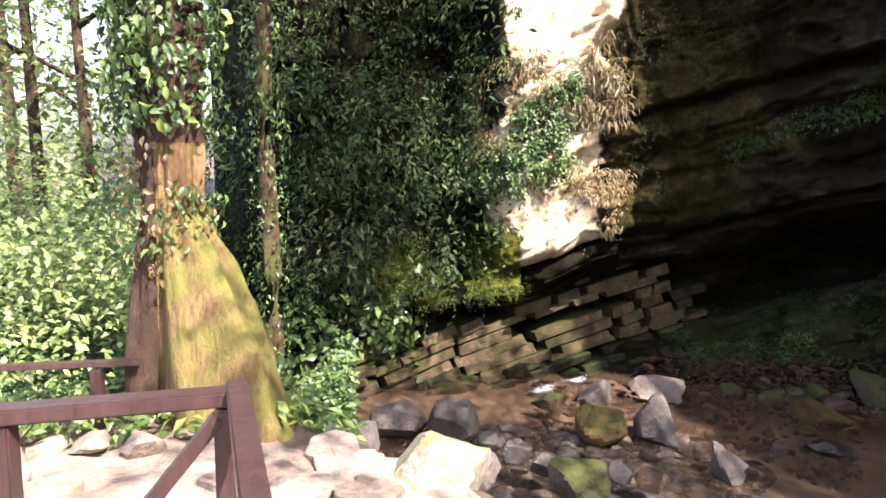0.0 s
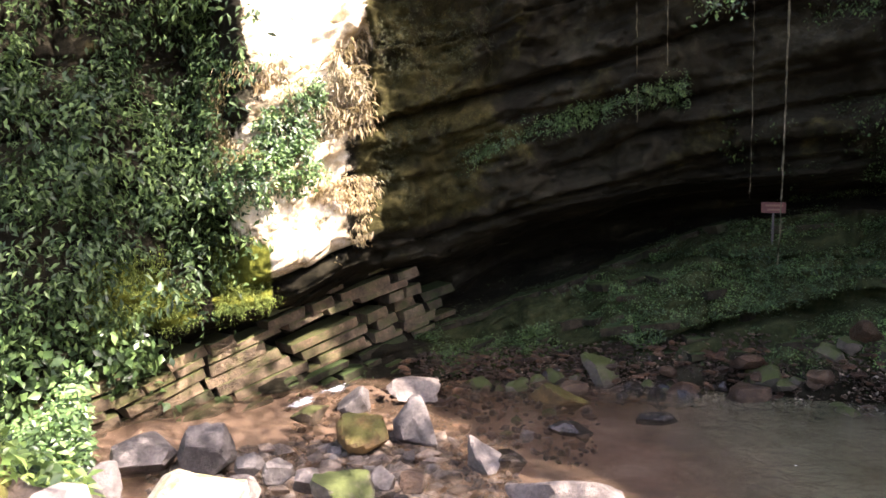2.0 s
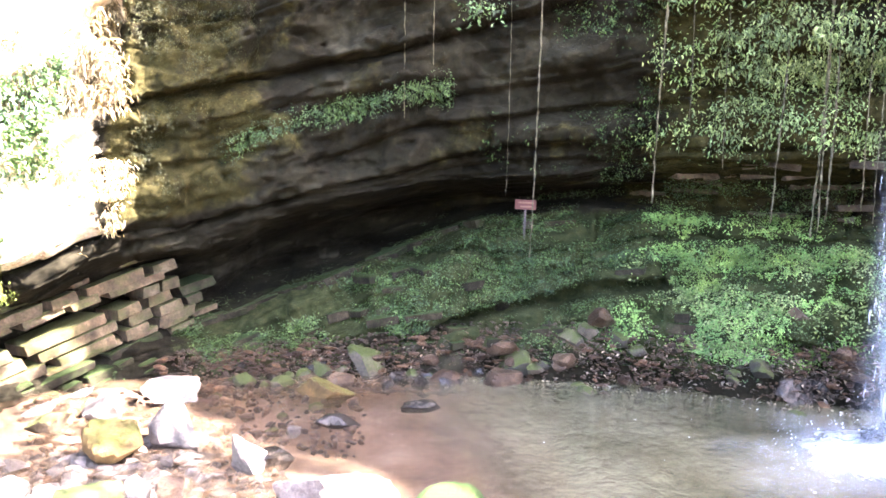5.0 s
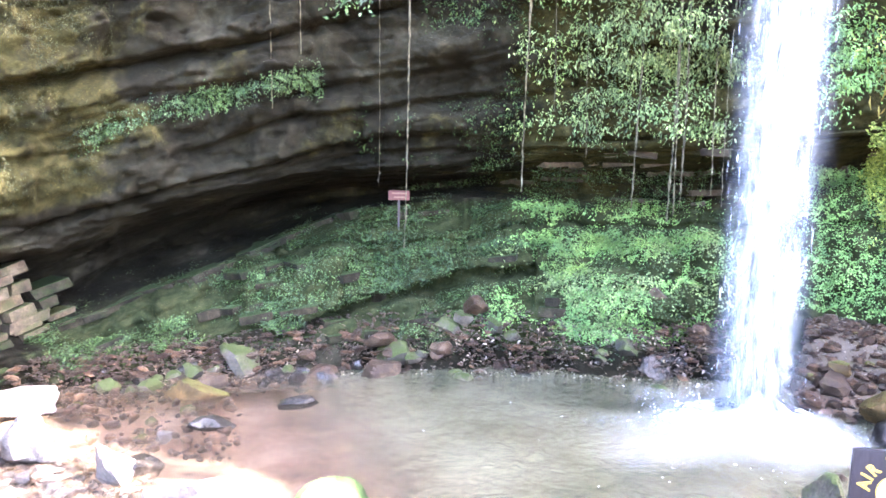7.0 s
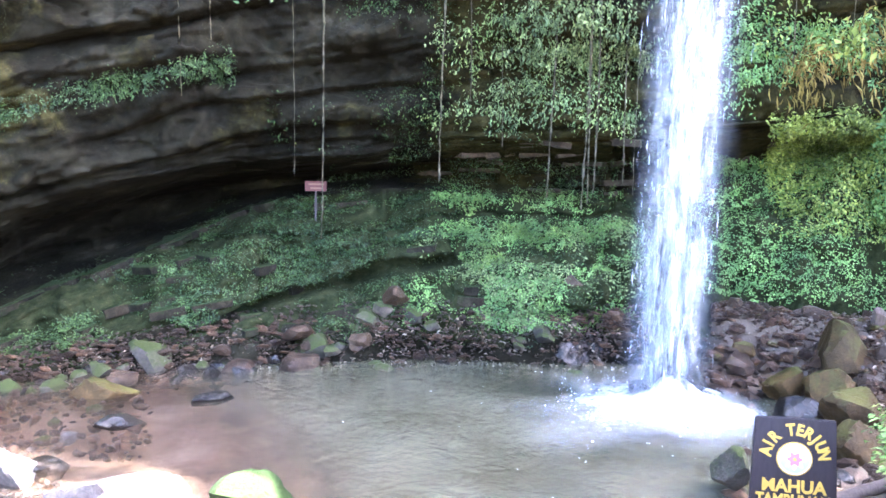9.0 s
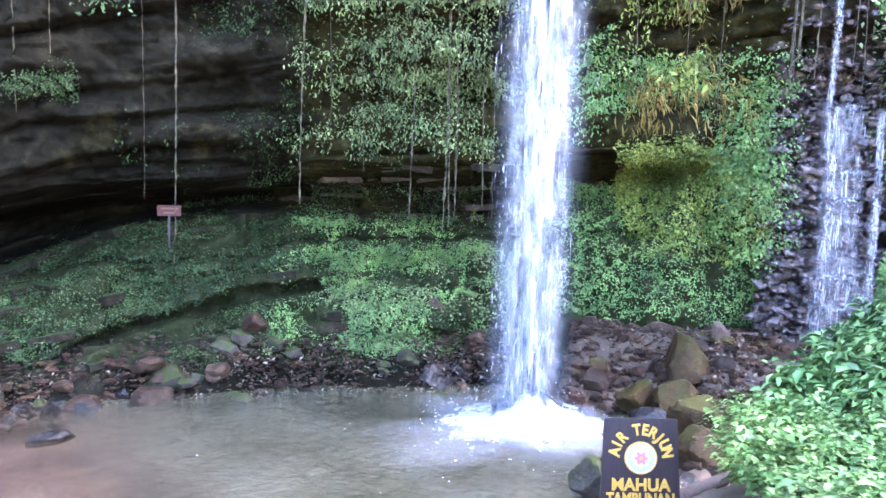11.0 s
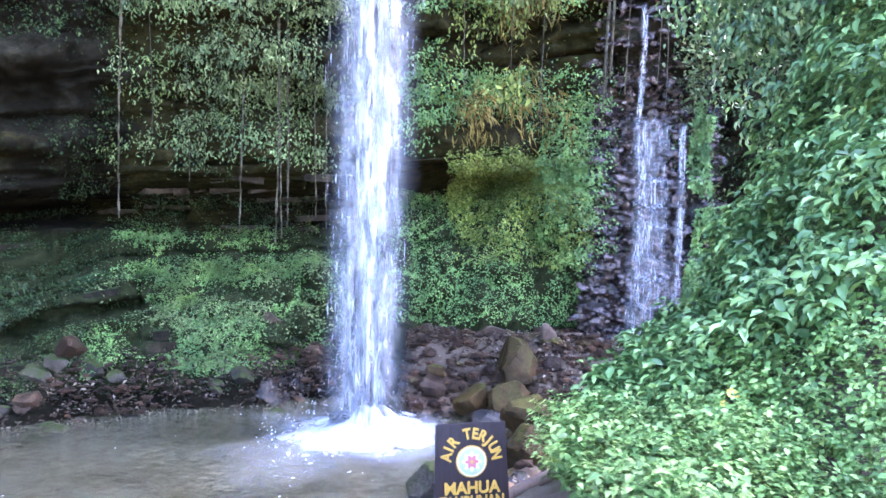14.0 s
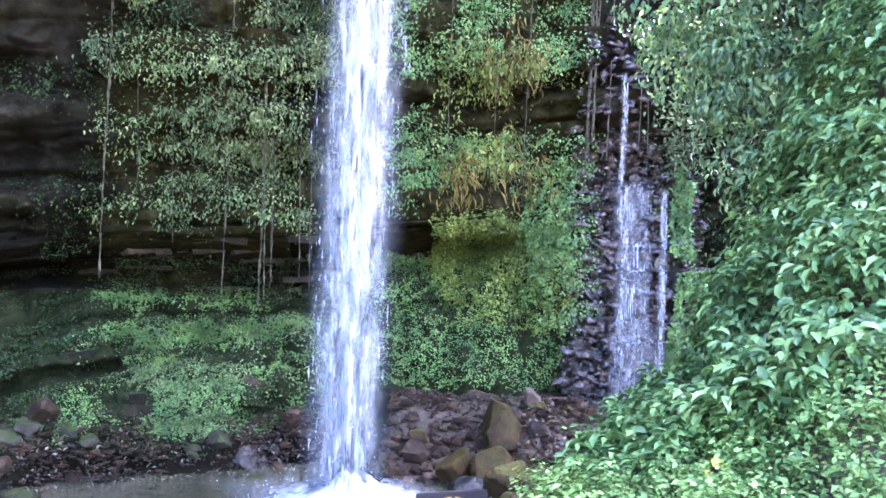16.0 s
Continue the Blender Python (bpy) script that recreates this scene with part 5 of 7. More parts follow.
def fall_place(spread):
    def place(rs, n):
        z = rs.uniform(0.3, 9.5, n)
        u = np.clip(rs.normal(0, 0.42, n), -1.15, 1.15) * fall_half(z) * spread
        d = rs.normal(0, 0.16, n)
        lean = 0.013 * (z - 4)
        p = np.stack([FALL_X + FALL_DIR.x * (u + lean) + FALL_IN.x * d, FALL_Y + FALL_DIR.y * (u + lean) + FALL_IN.y * d, z + 0.6], 1)
        return p, rs.uniform(0.12, 0.5, n)
    return place


waterfall = empty("waterfall", (FALL_X, FALL_Y, 0), "tall white waterfall plunging free into the pool", "waterfall")


def under(ob, parent):
    ob.parent = parent
    ob.matrix_parent_inverse = Matrix.Translation(-parent.location)
    return ob


def curtain(name, depth, half, seed, mat, z0=0.2, z1=15.8):
    nu, nv = 26, 90
    u, z = np.meshgrid(np.linspace(-1, 1, nu), np.linspace(z0, z1, nv), indexing="ij")
    q = np.stack([u.ravel() * 2 + seed * 9, 0 * u.ravel(), z.ravel() * 0.35], 1)
    d = depth + 0.13 * fbm(q * [2.2, 1, 1], 3).reshape(u.shape) + 0.1 * (1 - u * u)
    w = half * (fall_half(np.minimum(z, 9)) + 0.06 * fbm(np.stack([z.ravel() * 0.8, 0 * z.ravel() + seed, u.ravel() * 0.3], 1), 3).reshape(u.shape))
    lean = 0.013 * (np.minimum(z, 10) - 4)
    p = np.stack([FALL_X + FALL_DIR.x * (u * w + lean) - FALL_IN.x * d, FALL_Y + FALL_DIR.y * (u * w + lean) - FALL_IN.y * d, z], -1)
    return under(set_fade(mesh_ob(name, p.reshape(-1, 3), grid_faces(nu, nv), mat), ((1 - np.abs(u) ** 2.2) ** 1.1 * np.clip(0.72 + 0.75 * fbm(np.stack([u.ravel() * 2.2 + seed, z.ravel() * 0.55, 0 * z.ravel() + seed * 3], 1), 3).reshape(u.shape), 0.12, 1)).ravel()), waterfall)


for k, (d, w) in enumerate(((-0.18, 0.98), (-0.06, 0.92), (0.04, 0.84), (0.13, 0.74), (0.22, 0.6))):
    curtain("water_curtain", d, w, k + 1, M_FALL)
for k, (d, w) in enumerate(((-0.1, 1.35), (0.05, 1.2), (0.2, 1.1))):
    curtain("spray_curtain", d, w, k + 11, M_MIST)
under(strands("water_threads", 700, fall_place(1.0), M_THREAD, 3, None, 0.013), waterfall)
under(strands("water_threads", 260, fall_place(1.25), M_THREAD, 4, None, 0.008), waterfall)


def splash_mound(name, n, rx, ry, h, size, seed, cx, cy):
    """Heaped foam: many small lumps."""
    rs = np.random.RandomState(seed)
    bm = bmesh.new()
    bmesh.ops.create_icosphere(bm, subdivisions=1, radius=1)
    base = np.array([v.co[:] for v in bm.verts])
    fc = np.array([[v.index for v in f.verts] for f in bm.faces])
    bm.free()
    a, q = rs.uniform(0, 6.283, n), np.sqrt(rs.uniform(0, 1, n))
    x, y = q * np.cos(a) * rx, q * np.sin(a) * ry
    z = h * np.exp(-3.2 * q * q) * rs.uniform(0.1, 1.0, n)
    c = np.stack([cx + FALL_DIR.x * x - FALL_IN.x * y, cy + FALL_DIR.y * x - FALL_IN.y * y, z], 1)
    s = size * rs.uniform(0.4, 1.5, (n, 1, 1)) * (1.15 - 0.6 * q)[:, None, None] * [1, 1, 0.75]
    v = (base[None] * s + c[:, None]) + rs.normal(0, 0.1 * size, (n, len(base), 3))
    f = (fc[None] + (np.arange(n) * len(base))[:, None, None]).reshape(-1, 3)
    return under(mesh_ob(name, v.reshape(-1, 3), f, M_FOAM), waterfall)


def foam_dome(name, rx, ry, h, seed, mat, lift=0.0):
    """Boiling white water where the fall strikes: a rough dome."""
    nr, na = 34, 96
    q, a = np.meshgrid(np.linspace(0.0, 1, nr), np.linspace(0, 2 * np.pi, na), indexing="ij")
    ex = 1 + 0.10 * np.sin(3 * a + seed) + 0.07 * np.sin(8 * a + 2 * seed)
    x, y = q * np.cos(a) * rx * ex, q * np.sin(a) * ry * ex
    n3 = np.stack([x.ravel() * 2.6, y.ravel() * 2.6, 0 * x.ravel() + seed * 7], 1)
    z = (h * np.exp(-3.0 * q * q) + lift) * (1 + 0.35 * fbm(n3, 4).reshape(x.shape)) * (1 - q ** 6) + 0.06 * fbm(n3 * 3, 3).reshape(x.shape) * (1 - q)
    p = np.stack([FALL_X + FALL_DIR.x * x - FALL_IN.x * y, FALL_Y + FALL_DIR.y * x - FALL_IN.y * y, z + 0.02], -1)
    return under(set_fade(mesh_ob(name, p.reshape(-1, 3), grid_faces(nr, na), mat), ((1 - q ** 2) ** 1.2).ravel()), waterfall)


foam_dome("splash_foam", 1.45, 1.25, 0.28, 1, M_FOAMCORE)
foam_dome("splash_foam", 1.55, 1.35, 0.22, 5, M_FOAMSHEET)
foam_dome("splash_foam", 1.0, 0.85, 0.42, 6, M_FOAMCORE)
for k in range(4):
    foam_dome("splash_spray", 0.85 + 0.3 * k, 0.75 + 0.26 * k, 0.62 - 0.12 * k, 20 + k, M_MIST)
tagged(splash_mound("spray", 160, 1.7, 1.4, 1.5, 0.010, 8, FALL_X - 0.12, FALL_Y + 0.1), kind="stuff")


def foam_sheet():
    nr, na = 40, 120
    q, a = np.meshgrid(np.linspace(0.02, 1, nr), np.linspace(0, 2 * np.pi, na), indexing="ij")
    ex = 1 + 0.25 * np.sin(3 * a + 1) + 0.15 * np.sin(7 * a)
    x, y = q * np.cos(a) * 2.3 * ex - 0.3 * q, q * np.sin(a) * 2.0 * ex + 0.4 * q
    z = 0.03 * fbm(np.stack([x.ravel() * 3, y.ravel() * 3, 0 * x.ravel()], 1), 3).reshape(x.shape) + 0.02
    p = np.stack([FALL_X + FALL_DIR.x * x - FALL_IN.x * y, FALL_Y + FALL_DIR.y * x - FALL_IN.y * y, z], -1)
    return under(set_fade(mesh_ob("foam_sheet", p.reshape(-1, 3), grid_faces(nr, na), M_FOAMEDGE), ((1 - q) ** 1.2 * 1.15).clip(0, 1).ravel()), waterfall)


foam_sheet()


def flecks():
    """Bits of foam drifting on the pool."""
    rs = np.random.RandomState(17)
    n = 110
    d = 1.6 + rs.exponential(1.6, n)
    a = rs.uniform(0, 6.283, n)
    x, y = FALL_X + d * np.cos(a), FALL_Y + d * np.sin(a)
    az, r = np.degrees(np.arctan2(x, y)), np.hypot(x, y)
    k = (r < shore(az) - 0.5) & (r > water_r(az) + 0.2) & (az > 26) & (az < 72)
    x, y = x[k], y[k]
    n = len(x)
    ring = np.array([(math.cos(q), math.sin(q), 0) for q in np.linspace(0, 6.283, 7)[:-1]])
    v = ring[None] * rs.uniform(0.006, 0.02, (n, 1, 1)) * 0.7 * rs.uniform(0.4, 1.8, (n, 1, 3)) * rs.uniform(0.6, 1.2, (n, 6, 1)) + np.stack([x, y, np.full(n, 0.0)], 1)[:, None]
    f = np.arange(n * 6).reshape(n, 6)
    ob = mesh_ob("foam_flecks", v.reshape(-1, 3), f, M_FOAM)
    return tagged(ob, "flecks of white foam drifting on the pool", "foam", kind="stuff")


flecks()

small_fall = empty("small_waterfall", (*polar(87.2, 16.0), 1.0), "thin waterfall trickling down dark wet stepped stones", "waterfall")


def fall_face(z):
    """Distance at which the thin water runs down the stepped rock."""
    return np.array([(step_r(87.2, v) if v < 5.7 else wall_r(87.2, v)) - 0.2 for v in np.atleast_1d(z)])


_fall_z = np.linspace(0.9, 9.0, 60)
_fall_r = fall_face(_fall_z)


def trickle(az0, az1, z0, z1, n, seed, width, long=0.5):
    def place(rs, k):
        z = rs.uniform(z0, z1, k)
        az = rs.uniform(az0, az1, k) + 0.12 * np.sin(z * 2)
        x, y = polar(az, np.interp(z, _fall_z, _fall_r) + rs.normal(0, 0.04, k))
        return np.stack([x, y, z], 1), rs.uniform(0.1, long, k)
    return under(strands("water_threads", n, place, M_THREAD, seed, None, width), small_fall)


def veil(az0, az1, z0, z1, seed, thin=1.0):
    """A thin sheet of water slipping down over the ledges."""
    a, z = np.meshgrid(np.linspace(az0, az1, 24), np.linspace(z0, z1, 90), indexing="ij")
    u = (a - az0) / (az1 - az0) * 2 - 1
    x, y = polar(a, np.interp(z, _fall_z, _fall_r) - 0.04 * (1 - u * u))
    w = np.stack([x, y, z], -1).reshape(-1, 3)
    fade = (1 - np.abs(u) ** 2.5) * smoothstep(z0 - 0.01, z0 + 0.3, z) * smoothstep(z1 + 0.01, z1 - 0.15, z) * thin
    return under(set_fade(mesh_ob("water_veil", w, grid_faces(*a.shape), M_VEIL), fade.ravel()), small_fall)


trickle(87.1, 87.4, 5.5, 7.6, 90, 1, 0.007)
trickle(86.7, 89.4, 1.4, 5.5, 170, 2, 0.006)
trickle(87.2, 87.7, 2.0, 5.6, 130, 3, 0.009)
trickle(90.0, 90.4, 1.4, 5.3, 120, 4, 0.007)
veil(86.98, 87.45, 5.5, 7.6, 1, 0.8)
veil(86.7, 89.2, 4.3, 5.6, 2, 0.7)
veil(86.9, 89.4, 2.6, 4.4, 3, 0.8)
veil(86.6, 90.0, 1.1, 2.8, 4, 0.65)
veil(89.9, 90.5, 1.2, 5.4, 5, 0.8)


def rapid():
    """The little run of white water where the stream leaves the pool."""
    nu, nv = 60, 22
    u, w = np.meshgrid(np.linspace(-1, 1, nu), np.linspace(-1, 1, nv), indexing="ij")
    x, y = 1.95 + 0.62 * u + 0.16 * w, 13.0 + 0.36 * u + 0.32 * w
    q = np.stack([x.ravel() * 5, y.ravel() * 5, 0 * x.ravel()], 1)
    z = 0.06 + 0.02 * u + 0.02 * fbm(q, 4).reshape(u.shape)
    ob = set_fade(mesh_ob("white_water", np.stack([x, y, z], -1).reshape(-1, 3), grid_faces(nu, nv), M_FOAMSHEET), ((1 - np.abs(w) ** 2) * (1 - u ** 4)).ravel() * np.clip(0.35 + 1.1 * fbm(q * 0.6, 3), 0, 0.9))
    return tagged(ob, "small run of white water between stream stones", "water", kind="stuff")


rapid()


# ---- plants of the cliff ----
def clumps(freq, level, seed):
    """A test that keeps points in uneven clumps."""
    def keep(az, s, p, rs):
        return fbm(p * freq + seed * 11.3, 3) + rs.normal(0, 0.12, len(p)) > level
    return keep


def bedded(freq, level, seed):
    """Clumps in stripes along the dipping beds."""
    def keep(az, s, p, rs):
        n = fbm(p * freq + seed * 11.3, 3)
        bed = p[:, 2] - 4 - lip_r(az) * lip_tan(az)
        stripe = np.sin(bed * 9.0 + 2.5 * fbm(p * 0.5 + 3, 2))
        return (n + 0.30 * stripe + rs.normal(0, 0.12, len(p)) > level + 0.26 * smoothstep(36, 26, az)) & (shelf(az, s) < 0.15) & (cushion(az, s) + rs.normal(0, 0.15, len(p)) > -0.05)
    return keep


def ledged(lines, freq, level, seed, drape=0.55, over=0.75):
    """Growth that sits on ledges and hangs over their edges, with bare dark rock under each edge."""
    def keep(az, s, p, rs):
        tan = (p[:, 2] - 4) / np.hypot(p[:, 0], p[:, 1]) + 0.010 * fbm(p * 0.6 + seed, 3)
        best = np.full(len(p), -1.0)
        for k, base in enumerate(lines):
            d = (tan - base - 0.006 * np.sin(az * 0.9 + 2 * k)) * 14
            best = np.maximum(best, np.where(d > 0, 1 - d / over, 1 + d / (drape * np.clip(0.35 + 0.9 * fbm(p * 1.6 + seed + k, 2), 0.05, 1))))
        return best * 0.9 + fbm(p * freq + seed * 11.3, 3) + rs.normal(0, 0.14, len(p)) > level
    return keep


def tufted(freq, level, seed, low=-9.0, high=9.0):
    """Moss and small leaves on the tufts alone, between two slopes seen from the viewpoint."""
    def keep(az, s, p, rs):
        tan = (p[:, 2] - 4) / np.hypot(p[:, 0], p[:, 1]) + 0.012 * fbm(p * 0.8 + seed, 3)
        return (cushion(az, s) + 0.35 * fbm(p * freq + seed * 11.3, 3) + rs.normal(0, 0.15, len(p)) > level) & (tan > low) & (tan < high)
    return keep


def foliage(name, label, pts, size, mat, seed, kind="stuff", category="foliage", **more):
    pts = pts[0], pts[1] + [0, 0, 0.55]
    ob = leaf_cloud(name, pts[0], pts[1], size, mat, seed=seed, **more)
    return tagged(ob, label, category, kind=kind)


def on_shelf(az, s, p, rs):
    """Plants on one narrow shelf that climbs across the shaded wall."""
    line = along(az, (19, 0.0), (20.7, 0.012), (25.4, 0.045), (31.1, 0.076), (35, 0.092))
    d = ((p[:, 2] - 4) / np.hypot(p[:, 0], p[:, 1]) - line) * 14
    return np.abs(d) < 0.16 + 0.2 * fbm(p * 1.2 + 4, 3) * smoothstep(19, 24, az) + rs.normal(0, 0.07, len(p))


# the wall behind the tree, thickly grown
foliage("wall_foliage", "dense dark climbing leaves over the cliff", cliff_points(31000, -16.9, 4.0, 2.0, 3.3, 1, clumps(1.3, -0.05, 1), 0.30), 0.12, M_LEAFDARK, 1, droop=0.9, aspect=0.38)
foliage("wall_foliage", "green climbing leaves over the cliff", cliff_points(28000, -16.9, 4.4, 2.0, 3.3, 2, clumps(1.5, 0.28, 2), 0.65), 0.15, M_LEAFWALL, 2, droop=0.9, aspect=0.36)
foliage("wall_foliage", "broad green leaves at the cliff's foot", cliff_points(5000, -15, -2, 0.4, 2.15, 3, clumps(0.8, -0.3, 3), 0.35), 0.19, M_LEAF, 3, droop=0.5, aspect=0.6)
foliage("wall_foliage", "small bright leaves over the sunlit rock", cliff_points(12000, 1, 9.5, 2.36, 2.66, 4, clumps(1.1, 0.08, 4), 0.2), 0.085, M_LEAF, 4)
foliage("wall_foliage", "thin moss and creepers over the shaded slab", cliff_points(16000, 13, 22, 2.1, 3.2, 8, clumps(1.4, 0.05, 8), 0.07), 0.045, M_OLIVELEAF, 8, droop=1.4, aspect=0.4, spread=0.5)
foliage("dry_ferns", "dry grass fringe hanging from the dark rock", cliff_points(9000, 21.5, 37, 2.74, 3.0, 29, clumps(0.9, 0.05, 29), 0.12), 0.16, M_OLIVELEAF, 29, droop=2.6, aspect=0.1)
foliage("wall_moss", "lime green moss hanging over the ledge", cliff_points(14000, -7, 0.8, 1.96, 2.24, 5, clumps(0.9, -0.05, 5), 0.10), 0.045, M_MOSS, 5, droop=1.6, aspect=0.28)
foliage("wall_moss", "lime green moss tuft hanging over the ledge", cliff_points(12000, 1.4, 5.6, 1.96, 2.24, 6, clumps(1.2, -0.25, 6), 0.14), 0.05, M_MOSS, 6, droop=1.8, aspect=0.22)
foliage("dry_ferns", "straw-coloured dry ferns hanging on sunlit rock", cliff_points(13000, 2.0, 13.2, 2.44, 2.80, 7, clumps(1.0, 0.02, 7), 0.14), 0.19, M_STRAW, 7, droop=2.4, aspect=0.10)
foliage("dry_ferns", "straw-coloured dry ferns hanging on sunlit rock", cliff_points(5000, 8.5, 13, 1.98, 2.3, 17, clumps(1.3, -0.05, 17), 0.12), 0.1, M_STRAW, 17, droop=1.8, aspect=0.18)
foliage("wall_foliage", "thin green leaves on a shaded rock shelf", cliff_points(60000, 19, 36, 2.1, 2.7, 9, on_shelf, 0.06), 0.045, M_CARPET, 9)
foliage("wall_foliage", "ferns and leaves hanging from the shaded cliff", cliff_points(6000, 38, 52, 2.0, 2.6, 10, clumps(0.9, 0.15, 10), 0.1), 0.06, M_LEAFDARK, 10, droop=1.0)

# hanging growth beside the fall
RIGHT_LEDGES = (0.055, 0.225, 0.36)
LEFT_LEDGES = (0.040, 0.120, 0.214, 0.30)
foliage("hanging_foliage", "grey-green ferns and leaves hanging beside the fall", cliff_points(60000, 49, 67.8, 2.0, 3.3, 11, ledged(LEFT_LEDGES, 0.75, 0.52, 11), 0.30), 0.082, M_LEAFBLUE, 11, droop=1.5, aspect=0.38)
foliage("hanging_foliage", "pale green leaves hanging beside the fall", cliff_points(44000, 50, 67.8, 2.02, 3.3, 12, ledged(LEFT_LEDGES, 0.9, 0.75, 12), 0.36), 0.075, M_LEAFPALE, 12, droop=1.5, aspect=0.38)
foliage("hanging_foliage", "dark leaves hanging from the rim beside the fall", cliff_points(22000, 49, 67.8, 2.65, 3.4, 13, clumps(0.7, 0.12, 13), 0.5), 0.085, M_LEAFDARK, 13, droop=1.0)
foliage("hanging_foliage", "green leaves hanging behind the fall", cliff_points(44000, 68.5, 84.5, 2.0, 3.4, 14, ledged(RIGHT_LEDGES, 0.8, 0.6, 14, 0.3, 1.9), 0.25), 0.075, M_FRESH, 14, droop=1.0)
foliage("hanging_foliage", "yellow-green moss and ferns hanging behind the fall", cliff_points(24000, 72, 82, 2.08, 3.3, 15, ledged(RIGHT_LEDGES, 0.8, 0.85, 15, 0.3, 1.6), 0.55), 0.10, M_FERN, 15, droop=1.5, aspect=0.4)
foliage("dry_ferns", "ochre dead ferns hanging behind the fall", cliff_points(5000, 73, 81, 2.05, 2.7, 16, clumps(1.0, 0.32, 16), 0.5), 0.24, M_OCHRE, 16, droop=2.6, aspect=0.12)
foliage("hanging_foliage", "dark leaves above the small fall", cliff_points(20000, 81.5, 93, 3.0, 3.6, 18, clumps(0.8, -0.05, 18), 0.45), 0.09, M_LEAFDARK, 18, droop=1.2)
foliage("wall_foliage", "small leaves climbing beside the small fall", cliff_points(15000, 80, 85.0, 0.6, 2.9, 19, clumps(0.9, -0.3, 19), 0.3), 0.07, M_FRESH, 19, aspect=0.6)
foliage("wall_foliage", "small leaves climbing beside the small fall", cliff_points(5000, 89.8, 92.2, 0.8, 2.6, 20, clumps(0.9, -0.2, 20), 0.6), 0.1, M_LEAFBLUE, 20)
foliage("wall_foliage", "small plants on brown ledges below the hanging leaves", cliff_points(14000, 42, 67, 1.05, 1.98, 28, bedded(1.0, 0.3, 28), 0.12), 0.05, M_CARPET, 28, droop=0.8)

def on_steps(n, a0, a1, z0, z1, seed):
    """Points on the stepped rock beside the small fall."""
    rs = np.random.RandomState(seed)
    az, z = rs.uniform(a0, a1, n), rs.uniform(z0, z1, n)
    az = az + 0.35 * np.sin(z * 2.3)
    r = np.array([step_r(p, q) for p, q in zip(az, z)]) - rs.uniform(0.02, 0.25, n)
    x, y = polar(az, r)
    p = np.stack([x, y, z], 1)
    k = fbm(p * 1.3 + seed, 3) > -0.25
    return p[k], np.stack([-np.sin(np.radians(az)), -np.cos(np.radians(az)), 0 * az], 1)[k]


foliage("wall_foliage", "strip of small green leaves beside the small fall", on_steps(3600, 90.9, 92.3, 1.6, 5.9, 73), 0.085, M_FRESH, 73, droop=0.8, aspect=0.55)
foliage("wall_foliage", "dark leaves on the shaded wall above the bank", cliff_points(9000, 92.4, 99, 0.8, 2.9, 74, clumps(0.9, -0.1, 74), 0.4), 0.10, M_LEAFDARK, 74, droop=1.0)

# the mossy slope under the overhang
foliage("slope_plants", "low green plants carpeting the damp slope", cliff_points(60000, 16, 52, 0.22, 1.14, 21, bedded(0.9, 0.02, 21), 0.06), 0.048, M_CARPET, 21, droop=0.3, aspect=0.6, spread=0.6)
foliage("slope_plants", "thin creeping plants between the tufts", cliff_points(24000, 26, 67, 0.14, 1.0, 75, clumps(1.2, 0.1, 75), 0.03), 0.04, M_CARPET, 75, droop=0.3, aspect=0.6, spread=0.6)
foliage("slope_plants", "fresh green plants carpeting the slope near the fall", cliff_points(40000, 48, 66.8, 0.22, 1.14, 27, bedded(0.9, 0.03, 27), 0.07, 0.3), 0.042, M_FRESH, 27, droop=0.3, aspect=0.6, spread=0.6)
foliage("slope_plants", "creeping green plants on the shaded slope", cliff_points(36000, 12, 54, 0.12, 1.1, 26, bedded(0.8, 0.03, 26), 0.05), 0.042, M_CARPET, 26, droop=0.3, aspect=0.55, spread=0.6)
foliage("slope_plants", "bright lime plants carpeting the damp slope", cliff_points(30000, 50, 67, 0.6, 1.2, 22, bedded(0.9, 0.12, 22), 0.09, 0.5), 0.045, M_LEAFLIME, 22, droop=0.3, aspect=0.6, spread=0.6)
foliage("slope_plants", "bluish green plants carpeting the damp slope", cliff_points(24000, 47, 67, 0.25, 0.9, 23, bedded(0.9, 0.0, 23), 0.06, 0.5), 0.06, M_LEAFBLUE, 23, droop=0.3, aspect=0.6, spread=0.6)
foliage("slope_plants", "green plants carpeting the wall behind the fall", cliff_points(46000, 66.5, 85.2, 0.22, 2.0, 24, tufted(0.9, -0.05, 24, -0.17, 0.0), 0.08), 0.045, M_FRESH, 24, droop=0.5, aspect=0.6, spread=0.6)
foliage("slope_plants", "lime moss in rounded tufts behind the fall", cliff_points(36000, 73.5, 84.0, 0.6, 2.1, 25, tufted(0.7, 0.0, 25, -0.095, 0.05), 0.14), 0.065, M_FERN, 25, droop=0.6, aspect=0.55, spread=0.9)


# ---- vines and roots ----
def vine(x, y, z0, z1, r, label, seed, knots=True):
    rs, r = random.Random(seed), 0.75 * r
    n = max(6, int((z1 - z0) / 0.12))
    pts, rad = [], []
    for i in range(n + 1):
        u = i / n
        pts.append((x + 0.04 * math.sin(5 * u + seed) + rs.uniform(-1, 1) * 0.008, y + 0.04 * math.cos(4 * u + seed) + rs.uniform(-1, 1) * 0.008, z0 + (z1 - z0) * u))
        rad.append(r * (0.7 + 0.3 * u) * (rs.uniform(0.6, 1.5) if knots else 1))
    bm = bmesh.new()
    tube_bm(bm, pts, rad, 6)
    ob = part("hanging_vine", bm, M_VINE, None, smooth=True)
    return tagged(ob, label, "vine", "hanging vines")


